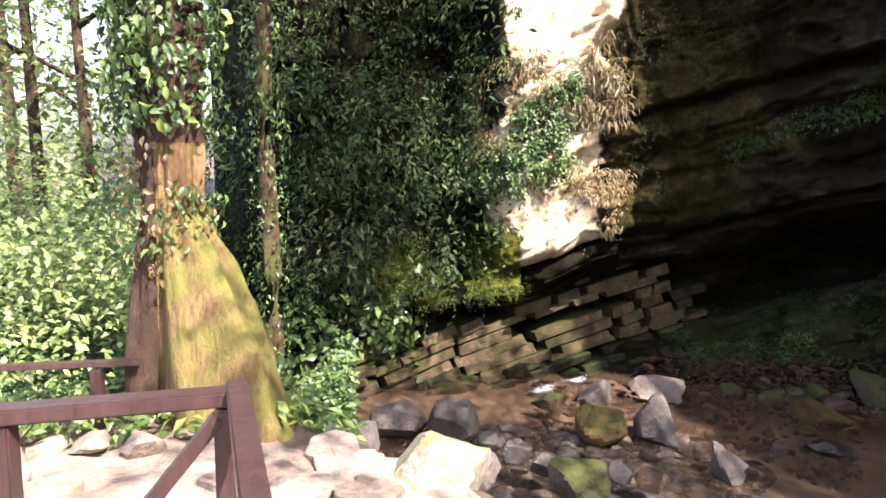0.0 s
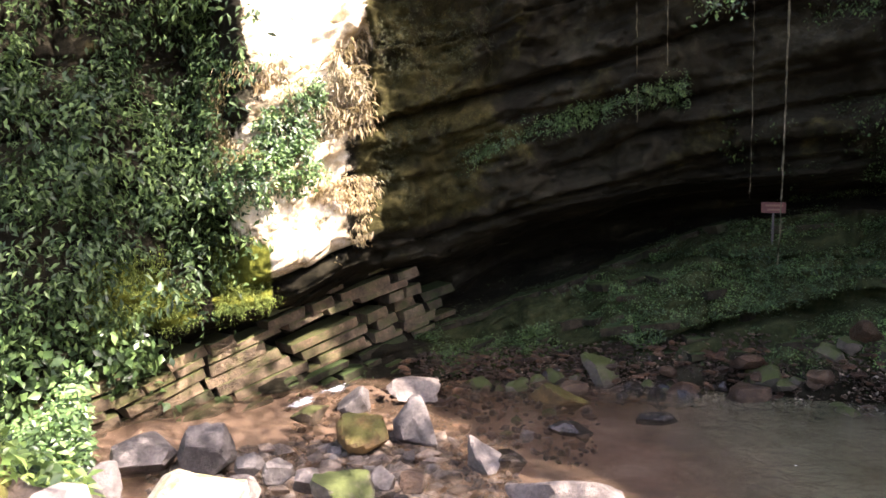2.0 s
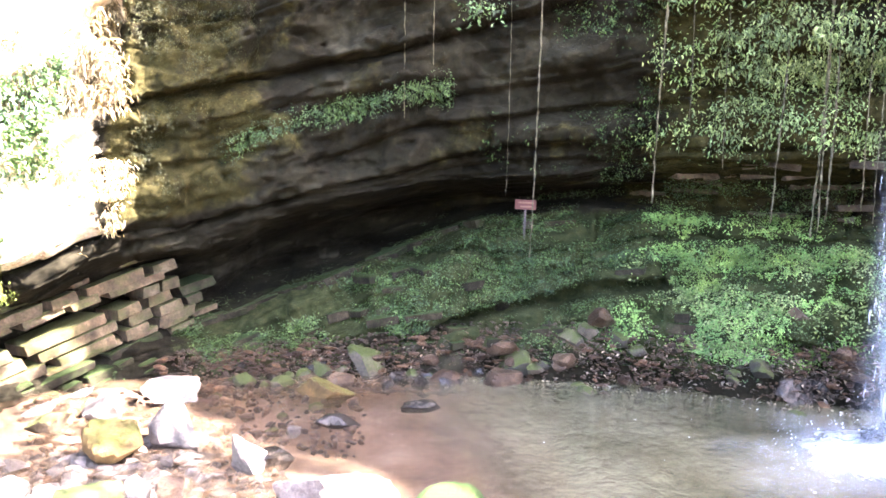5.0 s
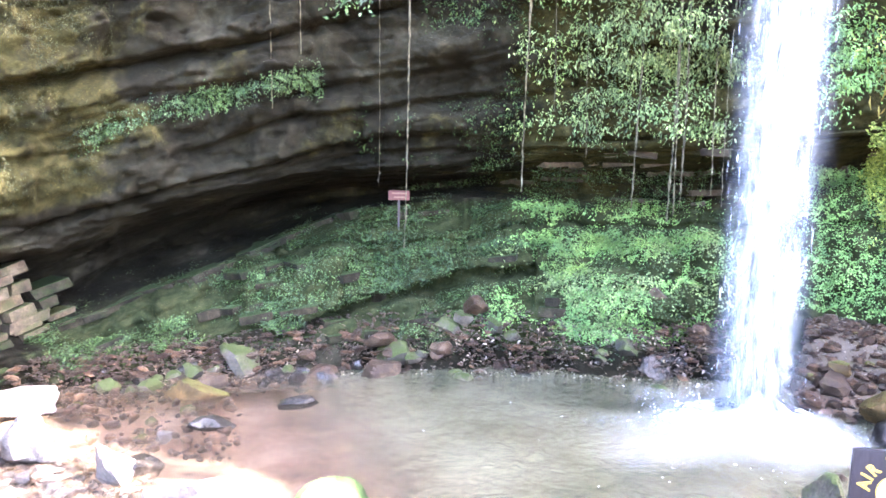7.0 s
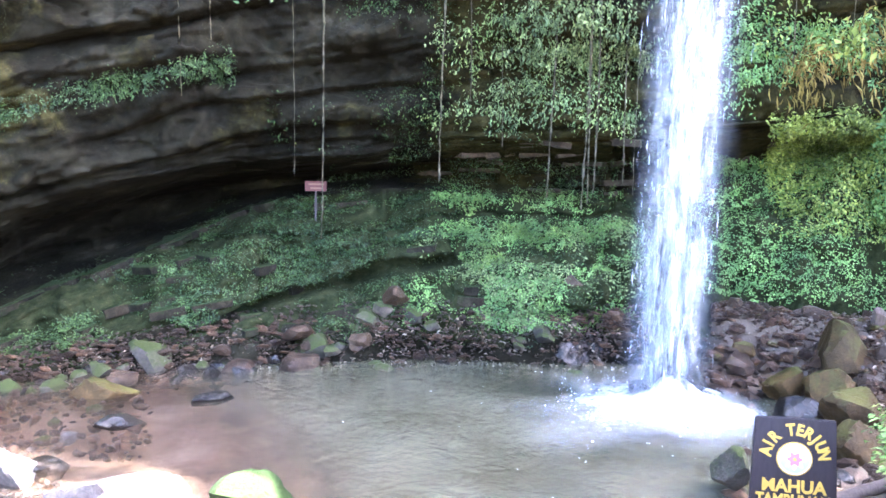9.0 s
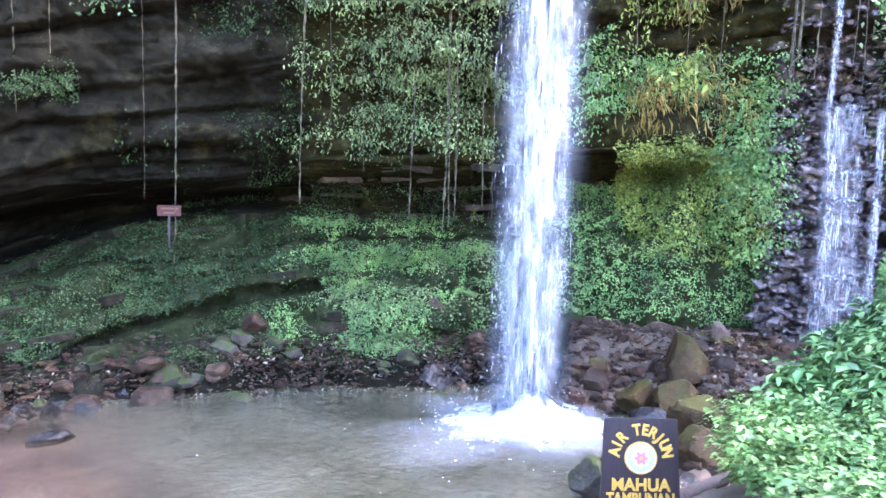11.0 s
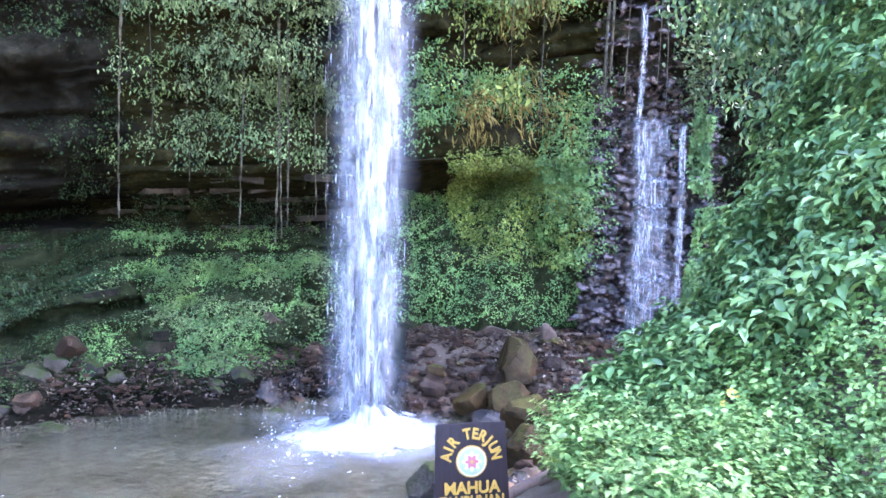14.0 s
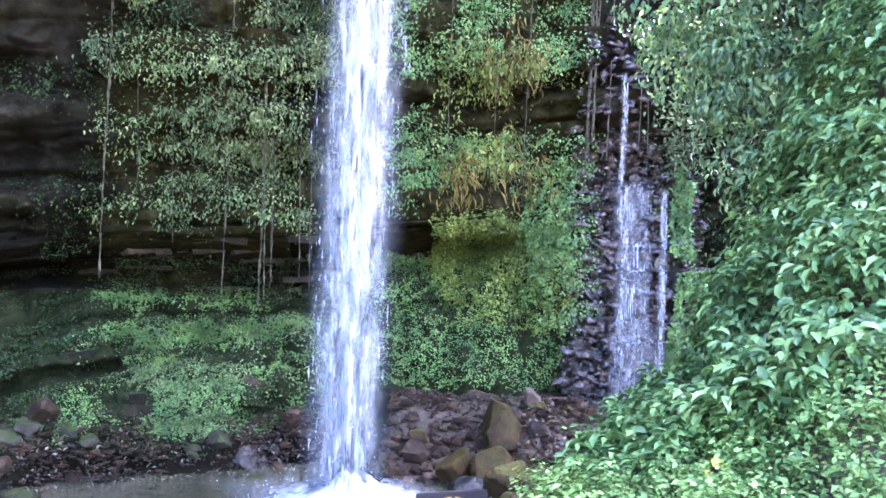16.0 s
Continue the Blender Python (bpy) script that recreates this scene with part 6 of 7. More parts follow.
vine(9.0, 10.02, 2.34, 12.5, 0.024, "thick knotted grey vine hanging before the cave", 1)
vine(8.70, 10.42, 3.4, 12.5, 0.009, "thin brown vine hanging before the cave", 2)
vine(7.25, 11.49, 4.7, 12.5, 0.018, "thin brown vine hanging against the rock", 3)
vine(7.6, 11.1, 5.6, 12.5, 0.014, "thin brown vine hanging against the rock", 4)
vine(10.8, 8.83, 3.36, 9.0, 0.026, "straight mossy vine under hanging leaves", 5)
vine(12.16, 7.39, 3.1, 9.0, 0.022, "wavy pale root under hanging leaves", 6)
vine(12.46, 6.87, 2.9, 9.0, 0.034, "thick pale root under hanging leaves", 7)
vine(12.53, 6.72, 3.2, 9.0, 0.028, "pale root beside a thicker one", 8)
vine(12.48, 6.83, 3.0, 9.5, 0.024, "long root hanging through the leaves", 9)
vine(12.87, 6.31, 3.4, 9.0, 0.018, "thin root near the falling water", 10)
vine(12.95, 6.1, 3.2, 9.0, 0.014, "thin root near the falling water", 11)
vine(14.94, 2.55, 5.2, 10.0, 0.02, "thin vine hanging behind the fall", 12)
vine(15.6, 1.44, 5.6, 11.0, 0.045, "pale root bundle beside the small fall", 13)
vine(15.6, 1.36, 6.2, 11.0, 0.035, "pale root beside the small fall", 14)
vine(11.2, 8.57, 4.8, 10.0, 0.014, "thin vine hanging among ferns", 15)
vine(11.6, 8.1, 4.0, 9.0, 0.012, "thin vine hanging among ferns", 16)
vine(14.2, 3.9, 5.5, 10.0, 0.016, "thin vine hanging behind the fall", 17)


for k, (az, z0) in enumerate(((84.9, 5.7), (85.3, 6.3), (86.2, 5.9), (88.3, 6.1), (88.8, 5.6))):
    vx, vy = polar(az, 15.75)
    vine(float(vx), float(vy), z0, 11.0, 0.013 + 0.004 * (k % 3), "wet brown root hanging above the small fall", 30 + k)


def sprig(x, y, z, n, seed, label, spread=0.25, size=0.12, mat=None):
    """A leafy twig hanging free."""
    rs = np.random.RandomState(seed)
    p = np.array([x, y, z]) + rs.normal(0, spread, (n, 3)) * [1, 1, 0.6]
    top = empty("hanging_sprig", (x, y, z), label, "plant")
    ob = under(leaf_cloud("leaves", p, rs.normal(0, 1, (n, 3)), size, mat or M_LEAFPALE, seed=seed, droop=0.6), top)
    bm = bmesh.new()
    tube_bm(bm, [(x, y, z + 5.5), (x + 0.03, y, z + 2), (x, y, z)], [0.012, 0.01, 0.006], 5)
    under(part("stem", bm, M_VINE), top)
    return ob


sprig(7.64, 9.94, 6.40, 130, 3, "leafy sprig hanging free before the dark rock", 0.2, 0.085, M_LEAF)
sprig(13.6, 2.9, 5.8, 110, 5, "pale fern hanging behind the fall", 0.22, 0.15, M_FERN)


# ---- signs ----
def text_mesh(name, body, size, mat, m, parent, bold=0.006, depth=0.006):
    cu = bpy.data.curves.new(name, "FONT")
    cu.body, cu.size, cu.align_x, cu.align_y, cu.offset, cu.extrude = body, size, "CENTER", "CENTER", bold, depth
    tmp = bpy.data.objects.new(name, cu)
    scene.collection.objects.link(tmp)
    dg = bpy.context.evaluated_depsgraph_get()
    me = bpy.data.meshes.new_from_object(tmp.evaluated_get(dg))
    bpy.data.objects.remove(tmp)
    me.materials.clear()
    me.materials.append(mat)
    ob = new(name, me)
    ob.parent = parent
    ob.matrix_local = m
    return ob


def disc(name, r, d0, d1, mat, m, parent, n=40, petals=0):
    bm = bmesh.new()
    ring = []
    for k in range(n):
        a = 2 * math.pi * k / n
        q = r * (1 + 0.22 * math.cos(petals * a)) if petals else r
        ring.append(bm.verts.new((q * math.cos(a), q * math.sin(a), d1)))
    bm.faces.new(ring)
    low = [bm.verts.new((v.co.x, v.co.y, d0)) for v in ring]
    for k in range(n):
        bm.faces.new((ring[k], low[k], low[(k + 1) % n], ring[(k + 1) % n]))
    ob = part(name, bm, mat, parent)
    ob.matrix_local = m
    return ob


def wood_sign():
    """Dark board with carved yellow lettering; local x right, y up, z towards the viewer."""
    w, h = 0.50, 0.78
    root = empty("wooden_sign", (5.955, 1.43, 1.66), "dark brown wooden board with yellow lettering on a post", "sign")
    root.matrix_world = pose(5.955, 1.46, 1.61, 84, 0, -63) @ Matrix.Rotation(radians(1.2), 4, "Z") @ Matrix.Scale(1.13, 4)
    bm = bmesh.new()
    r = bmesh.ops.create_cube(bm, size=1)
    bmesh.ops.transform(bm, matrix=Matrix.Diagonal((w, h, 0.035, 1)), verts=r["verts"])
    for v in bm.verts:
        if v.co.y < 0:
            v.co.x *= 1.12
    bmesh.ops.bevel(bm, geom=list(bm.edges), offset=0.006, segments=2, affect="EDGES")
    part("board", bm, M_SIGN, root)
    for k, ch in enumerate("AIR TERJUN"):
        if ch == " ":
            continue
        a = radians(172 - k * 18.2)
        m = Matrix.Translation((0.178 * math.cos(a), 0.135 + 0.178 * math.sin(a), 0.02)) @ Matrix.Rotation(a - math.pi / 2, 4, "Z") @ Matrix.Diagonal((0.85, 1.0, 1, 1))
        text_mesh("letter", ch, 0.105, M_YELLOW, m, root, 0.0035)
    text_mesh("lettering", "MAHUA", 0.115, M_YELLOW, Matrix.Translation((0, -0.065, 0.02)) @ Matrix.Diagonal((0.98, 1, 1, 1)), root, 0.0035)
    text_mesh("lettering", "TAMBUNAN", 0.105, M_YELLOW, Matrix.Translation((0, -0.16, 0.02)) @ Matrix.Diagonal((0.80, 1, 1, 1)), root, 0.0035)
    at = Matrix.Translation((0, 0.122, 0))
    e = disc("emblem", 0.112, 0.017, 0.023, M_YELLOW, at, root)
    tagged(e, "round emblem with coloured rings")
    for rr, mat, pt in ((0.102, M_WHITE, 0), (0.094, M_BLUE, 0), (0.060, M_WHITE, 8), (0.042, M_RED, 6), (0.011, M_YELLOW, 0)):
        disc("ring", rr, 0.02, 0.0235 + 0.0012 * (0.12 - rr) / 0.01, mat, Matrix.Identity(4), e, petals=pt)
    bm = bmesh.new()
    bar_bm(bm, (0, -0.3, -0.05), (0, -1.15, -0.05), 0.09, 0.06)
    part("post", bm, M_SIGN, root)


wood_sign()


def red_sign():
    x, y, z = 10.40, 11.72, 3.13
    root = empty("warning_sign", (x, y, z), "small orange-red board with faint lettering on a stake", "sign")
    root.matrix_world = pose(x, y, z, 90, 0, -41.5)
    bm = bmesh.new()
    r = bmesh.ops.create_cube(bm, size=1)
    bmesh.ops.transform(bm, matrix=Matrix.Diagonal((0.43, 0.20, 0.02, 1)), verts=r["verts"])
    bmesh.ops.bevel(bm, geom=list(bm.edges), offset=0.004, segments=1, affect="EDGES")
    part("board", bm, M_REDSIGN, root)
    for dy, ww in ((0.04, 0.31), (-0.04, 0.23)):
        bm = bmesh.new()
        r = bmesh.ops.create_cube(bm, size=1)
        bmesh.ops.transform(bm, matrix=Matrix.Translation((0.01, dy, 0.013)) @ Matrix.Diagonal((ww, 0.035, 0.004, 1)), verts=r["verts"])
        part("text_bar", bm, M_REDBAR, root)
    bm = bmesh.new()
    bar_bm(bm, (0, 0.1, -0.03), (0, -0.9, -0.03), 0.04, 0.03)
    part("stake", bm, M_SIGN, root)


red_sign()


# ---- railing by the path ----
def timber(name, a, b, w, h, parent, mat=M_RAIL):
    bm = bmesh.new()
    bar_bm(bm, a, b, w, h, bevel=0.005)
    return under(part(name, bm, mat), parent)


railing = empty("railing", (-0.62, 1.75, 2.4), "reddish brown painted timber railing with a diagonal brace", "railing")
RC, RL, RN = (-0.63, 1.76, 3.515), (-1.75, 1.40, 3.53), (-0.30, 0.75, 3.52)
timber("top_rail", RC, RL, 0.075, 0.04, railing)
timber("top_rail", (-0.632, 1.80, 3.523), RN, 0.058, 0.045, railing)
timber("post", (-0.645, 1.74, 2.35), (-0.645, 1.74, 3.49), 0.055, 0.055, railing)
timber("post", (-1.145, 1.60, 2.35), (-1.145, 1.60, 3.50), 0.055, 0.055, railing)
timber("post", (-0.32, 0.80, 2.35), (-0.32, 0.80, 3.49), 0.055, 0.055, railing)
timber("brace", (-0.66, 1.73, 3.47), (-1.12, 1.60, 2.90), 0.05, 0.035, railing)
timber("side_board", (-0.60, 1.66, 3.44), (-0.32, 0.86, 3.44), 0.025, 0.06, railing)

low_rail = empty("low_railing", (-2.3, 4.55, 2.3), "weathered reddish low timber rail beyond the path", "railing")
timber("top_rail", (-2.05, 4.66, 2.80), (-3.3, 4.15, 2.88), 0.08, 0.035, low_rail)
timber("post", (-2.29, 4.56, 2.25), (-2.29, 4.56, 2.78), 0.07, 0.07, low_rail)
timber("post", (-3.1, 4.22, 2.25), (-3.1, 4.22, 2.85), 0.07, 0.07, low_rail)


# ---- path ----
def flag_mesh(seed):
    rs = random.Random(seed)
    bm = bmesh.new()
    n = rs.randint(6, 8)
    top = []
    for k in range(n):
        a = 2 * math.pi * (k + rs.uniform(-0.25, 0.25)) / n
        top.append(bm.verts.new((math.cos(a) * rs.uniform(0.8, 1.05), math.sin(a) * rs.uniform(0.8, 1.05), 0.5)))
    f = bm.faces.new(top)
    ex = bmesh.ops.extrude_face_region(bm, geom=[f])
    bmesh.ops.translate(bm, verts=[v for v in ex["geom"] if isinstance(v, bmesh.types.BMVert)], vec=(0, 0, -1))
    bmesh.ops.bevel(bm, geom=list(bm.edges), offset=0.06, segments=1, affect="EDGES")
    bmesh.ops.recalc_face_normals(bm, faces=list(bm.faces))
    me = bpy.data.meshes.new("paving_stone")
    bm.to_mesh(me)
    bm.free()
    me.materials.append(M_PATH)
    return me


_pa = np.arange(-100, 4.5, 1.2)
_A, _U = np.meshgrid(_pa, np.linspace(0, 1, 24), indexing="ij")
_R = 0.25 + _U * (np.minimum(edge_r(_A) - 0.35, 5.2) + 0.25 * np.sin(_A * 0.9) * smoothstep(-42, -48, _A) - 0.25)
_x, _y = polar(_A, _R)
path = mesh_ob("path", np.stack([_x, _y, ground_z(_A, _R) + 0.03 - 0.08 * smoothstep(0.9, 1.0, _U)], -1).reshape(-1, 3), grid_faces(*_A.shape)[:, ::-1], M_PATH)
tagged(path, "pale sunlit path of worn earth and flat stones", "path", kind="structure")
_flags = [flag_mesh(k) for k in range(6)]
_rs = random.Random(8)
for k in range(70):
    a, r = _rs.uniform(-42, -1), _rs.uniform(2.2, 4.5)
    r = min(r, float(edge_r(a)) - 0.4)
    x, y = polar(a, r)
    s = _rs.uniform(0.12, 0.26)
    ob = new("paving_stone", _rs.choice(_flags))
    ob.parent = path
    ob.matrix_local = pose(x, y, float(ground_z(a, r)) + 0.03, _rs.uniform(-3, 3), _rs.uniform(-3, 3), _rs.uniform(0, 360)) @ Matrix.Diagonal((s, s * 0.8, 0.07, 1))
for k in range(9):
    a = -42 + 24 * k / 8 + _rs.uniform(-0.5, 0.5)
    r = min(4.75, float(edge_r(a)) - 0.1) + _rs.uniform(-0.15, 0.15)
    x, y = polar(a, r)
    s = _rs.uniform(0.09, 0.18)
    boulder("edging_stone", x, y, float(ground_z(a, r)) + 0.06, s * 1.2, s, s * 0.7, M_PATH, "pale stone edging the path", 300 + k, None, "edging stones", level=2, category="stone")


# ---- the big tree ----
def big_tree():
    cx, cy = -1.96, 5.0
    root = empty("tree", (cx, cy, 2.2), "large tree with a mossy buttressed foot and climbing leaves", "tree")
    z = np.concatenate([np.linspace(2.05, 3.8, 80), np.linspace(3.84, 12, 90)])
    th = np.linspace(0, 2 * np.pi, 121)[:-1]
    Z, T = np.meshgrid(z, th, indexing="ij")
    flare = np.clip((3.75 - Z) / 1.5, 0, 1.2)
    lobe = np.clip(np.cos(T - radians(-22)), 0, 1) ** 2.2 * 0.62 + 0.10 * np.clip(np.cos(3 * T + 1), 0, 1) + 0.06
    q = np.stack([np.cos(T).ravel() * 1.2, np.sin(T).ravel() * 1.2, Z.ravel() * 0.9], 1)
    R = 0.205 - 0.004 * (Z - 4) + lobe * flare ** 0.8 + 0.09 * fbm(q * [2.2, 2.2, 0.7], 5).reshape(Z.shape) + 0.045 * np.sin(7 * T + 1.5 * Z + fbm(q, 2).reshape(Z.shape)) * flare
    R = R + 0.02 * fbm(q * [5, 5, 2.2] + 9, 4).reshape(Z.shape) - 0.03 * np.abs(fbm(q * [4, 4, 0.8] + 31, 3)).reshape(Z.shape)
    lean = 0.012 * (Z - 2)
    v = np.stack([cx + lean + R * np.cos(T), cy + R * np.sin(T), Z], -1)
    nz, nt = Z.shape
    i, j = np.meshgrid(np.arange(nz - 1), np.arange(nt), indexing="ij")
    f = np.stack([i * nt + j, i * nt + (j + 1) % nt, (i + 1) * nt + (j + 1) % nt, (i + 1) * nt + j], -1).reshape(-1, 4)
    cut = 84
    low, high = f[: cut * nt], f[cut * nt:]
    # moss covers the spreading buttress, bare bark the rest
    lobe_face = np.tile(np.cos(th - radians(-22)) > 0.25, cut)
    under(mesh_ob("buttress", v.reshape(-1, 3), low[lobe_face], M_MOSSBARK, label="mossy flared foot of the trunk"), root)
    under(mesh_ob("trunk", v.reshape(-1, 3), np.concatenate([low[~lobe_face], high]), M_BARK), root)
    rs = np.random.RandomState(3)
    for k, (n, z0, z1, size, mat, rad) in enumerate(((5200, 4.3, 9.0, 0.07, M_LEAF, 0.27), (5600, 3.5, 9.0, 0.062, M_LEAF, 0.25), (500, 4.3, 6.4, 0.08, M_LEAFLIME, 0.32), (700, 3.3, 4.3, 0.055, M_STRAW, 0.25))):
        a, zz = rs.uniform(0, 6.283, n), rs.uniform(z0, z1, n)
        d = np.stack([np.cos(a), np.sin(a), 0 * a], 1)
        p = np.stack([cx + 0.012 * (zz - 2) + 0 * a, cy + 0 * a, zz], 1) + d * (rad + rs.uniform(-0.08, 0.12, n))[:, None]
        keep = fbm(p * 2.2 + k * 5, 2) > (-0.05 if k < 2 else 0.05)
        under(leaf_cloud("climbing_leaves", p[keep], d[keep], size, mat, seed=30 + k, droop=1.0, aspect=0.5, ovate=True), root)
    for k in range(6):
        a = k * 1.05
        bm = bmesh.new()
        tube_bm(bm, [(cx + 0.12, cy, 9.5 + 0.4 * k), (cx + 1.4 * math.cos(a), cy + 1.4 * math.sin(a), 11 + 0.3 * k), (cx + 3.0 * math.cos(a), cy + 3.0 * math.sin(a), 12 + 0.3 * k)], [0.11, 0.07, 0.02], 6)
        under(part("limb", bm, M_BARK, smooth=True), root)
    # long boughs out over the stream, unseen, added to shade the wall behind
    for k, (bx, by, bz) in enumerate(((3.0, 7.6, 12.6), (4.2, 6.6, 13.2), (5.2, 5.5, 13.4), (2.3, 7.0, 13.0), (3.4, 8.2, 13.6), (3.0, 5.9, 13.8))):
        bm = bmesh.new()
        tube_bm(bm, [(cx + 0.12, cy, 10 + 0.25 * k), ((cx + bx) / 2, (cy + by) / 2, (10 + bz) / 2 + 0.9), (bx, by, bz)], [0.10, 0.07, 0.02], 6)
        under(part("limb", bm, M_BARK, smooth=True), root)
        q = np.array([bx, by, bz]) + rs.normal(0, 0.62, (900, 3)) * [1, 1, 0.5]
        under(leaf_cloud("crown", q, rs.normal(0, 1, q.shape) + [0, 0, 1], 0.24, M_LEAF, seed=144 + k), root)
    c = np.array([(cx + 2.4 * math.cos(k * 1.05), cy + 2.4 * math.sin(k * 1.05), 11.8 + 0.3 * k) for k in range(6)])
    w = rs.randint(0, 6, 5200)
    p = c[w] + rs.normal(0, 0.75, (5200, 3)) * [1, 1, 0.6]
    under(leaf_cloud("crown", p, rs.normal(0, 1, p.shape) + [0, 0, 1], 0.2, M_LEAF, seed=44), root)


big_tree()


# ---- woods ----
def forest_tree(az, r, h, rad, crown_r, n, seed, mat, bark, label, low=0.35, size=0.2):
    x, y = polar(az, r)
    x, y = float(x), float(y)
    z = float(ground_z(az, r)) - 0.1
    rs = np.random.RandomState(seed)
    root = empty("tree", (x, y, z), label, "tree", "trees of the wood")
    bend = rs.uniform(-0.4, 0.4, 2)
    bm = bmesh.new()
    k = 9
    pts = [(x + bend[0] * (i / k) ** 2, y + bend[1] * (i / k) ** 2, z + h * i / k) for i in range(k + 1)]
    tube_bm(bm, pts, [rad * (1.25 if i == 0 else 1 - 0.75 * i / k) for i in range(k + 1)], 8)
    under(part("trunk", bm, bark, smooth=True), root)
    cs = []
    for b in range(7):
        u = low + (1 - low) * (b + rs.uniform(0, 0.8)) / 7.5
        a = rs.uniform(0, 6.28)
        ln = crown_r * rs.uniform(0.6, 1.0) * (1.1 - 0.5 * u)
        p0 = Vector((x + bend[0] * u * u, y + bend[1] * u * u, z + h * u))
        p1 = p0 + Vector((math.cos(a) * ln, math.sin(a) * ln, 0.35 * ln))
        bm = bmesh.new()
        tube_bm(bm, [p0, (p0 + p1) / 2 + Vector((0, 0, 0.15)), p1], [rad * 0.4, rad * 0.25, 0.01], 5)
        under(part("limb", bm, bark, smooth=True), root)
        cs += [np.array(p1), np.array((p0 + p1) / 2)]
    cs = np.array(cs + [np.array((x + bend[0], y + bend[1], z + h))])
    w = rs.randint(0, len(cs), n)
    p = cs[w] + rs.normal(0, crown_r * 0.27, (n, 3)) * [1, 1, 0.55]
    under(leaf_cloud("crown", p, rs.normal(0, 1, p.shape) + [0, 0, 0.8], size, mat, seed=seed, droop=0.5), root)


for k, (az, r, h, rad, cr, n, mat, size) in enumerate((
        (-28.5, 11.5, 9, 0.10, 2.0, 1100, M_LEAFPALE, 0.16), (-31.5, 9.5, 8, 0.06, 1.8, 1000, M_LEAFLIME, 0.15), (-25.2, 15, 11, 0.15, 2.6, 900, M_LEAFPALE, 0.2),
        (-35, 14, 11, 0.14, 2.6, 1300, M_LEAFPALE, 0.2), (-20.5, 18, 12, 0.16, 3.0, 900, M_LEAFPALE, 0.22), (-29.5, 21, 13, 0.2, 3.4, 900, M_LEAFPALE, 0.26),
        (-18.2, 12.2, 9, 0.08, 1.9, 2200, M_LEAF, 0.15))):
    forest_tree(az, r, h, rad, cr, n, 60 + k, mat, M_BARK, "slender forest tree in bright green leaf", size=size)
for k, (az, r) in enumerate(((-58, 13), (-92, 15), (-135, 16), (-172, 15))):
    forest_tree(az, r, 9, 0.16, 2.6, 1800, 80 + k, M_LEAF, M_BARK, "forest tree in leaf behind the path", size=0.28)

# out of view, added so that its crown breaks up the bank's sun
forest_tree(118, 16.8, 17, 0.28, 4.4, 3000, 95, M_LEAF, M_BARK, "unseen tall tree added to dapple the sun on the bank", low=0.6, size=0.32)


def shade_tree():
    """An unseen tree behind the viewpoint, added so that its boughs over the pool's near side shade the boulders."""
    x, y = 5.4, -3.0
    root = empty("tree", (x, y, 2.3), "unseen tree added for shade, leaning over the pool with thin leafy boughs", "tree")
    rs = np.random.RandomState(31)
    bm = bmesh.new()
    tube_bm(bm, [(x, y, 2.0), (x + 0.2, y + 0.5, 5), (x + 0.8, y + 1.6, 9), (x + 1.2, y + 2.6, 12)], [0.24, 0.2, 0.14, 0.05], 9)
    under(part("trunk", bm, M_BARK, smooth=True), root)
    for k, c in enumerate(((5.2, 5.1, 9.6), (6.5, 5.0, 9.4), (7.8, 4.9, 9.8), (5.9, 4.0, 10.3), (7.2, 2.9, 9.6), (8.8, 3.7, 9.8), (5.4, 6.6, 9.9), (7.4, 7.0, 10.1), (3.2, 0.4, 9.5), (9.6, 2.0, 9.6), (8.2, 1.5, 9.9), (10.3, 3.3, 9.9))):
        bm = bmesh.new()
        tube_bm(bm, [(x + 0.8, y + 1.6, 8.6 + 0.3 * k), ((x + c[0]) / 2, (y + c[1]) / 2 + 0.6, 10.4), c], [0.07, 0.05, 0.012], 6)
        under(part("limb", bm, M_BARK, smooth=True), root)
        p = np.array(c) + rs.normal(0, 0.6, (420, 3)) * [1, 1, 0.5]
        under(leaf_cloud("crown", p, rs.normal(0, 1, p.shape) + [0, 0, 1], 0.22, M_LEAF, seed=200 + k), root)


shade_tree()


def ground_points(n, a0, a1, r0, r1, lift, seed):
    rs = np.random.RandomState(seed)
    az, r = rs.uniform(a0, a1, n), np.sqrt(rs.uniform(r0 * r0, r1 * r1, n))
    x, y = polar(az, r)
    q = np.stack([x, y, 0 * x], 1)
    tall = lift * np.clip(0.55 + 0.8 * fbm(q * 0.7 + seed, 3), 0.05, 1.6)
    z = ground_z(az, r) + tall * np.sqrt(rs.uniform(0, 1, n))
    out = rs.normal(0, 0.5, (n, 3)) + [0, 0, 0.9]
    out[:, 0] -= x / r * 0.6
    out[:, 1] -= y / r * 0.6
    return np.stack([x, y, z], 1), out


foliage("undergrowth", "bright green leafy undergrowth behind the path", ground_points(19000, -36, -21.5, 5.6, 9, 0.9, 1), 0.054, M_LEAF, 51, aspect=0.5)
foliage("undergrowth", "green leafy undergrowth behind the path", ground_points(15000, -36, -20, 5.4, 13, 1.2, 2), 0.075, M_LEAFPALE, 52, aspect=0.55)
foliage("undergrowth", "tall bright undergrowth in the wood", ground_points(15000, -36, -17, 10, 24, 3.2, 3), 0.15, M_LEAFPALE, 53)
foliage("undergrowth", "bright far foliage on the rising forest floor", ground_points(6000, -42, -17.5, 24, 48, 5.5, 8), 0.34, M_LEAFPALE, 58)
foliage("undergrowth", "leafy plants round the tree's foot", ground_points(5200, -22, -7, 5.4, 8.6, 0.55, 4), 0.09, M_LEAF, 54, aspect=0.5, ovate=True)
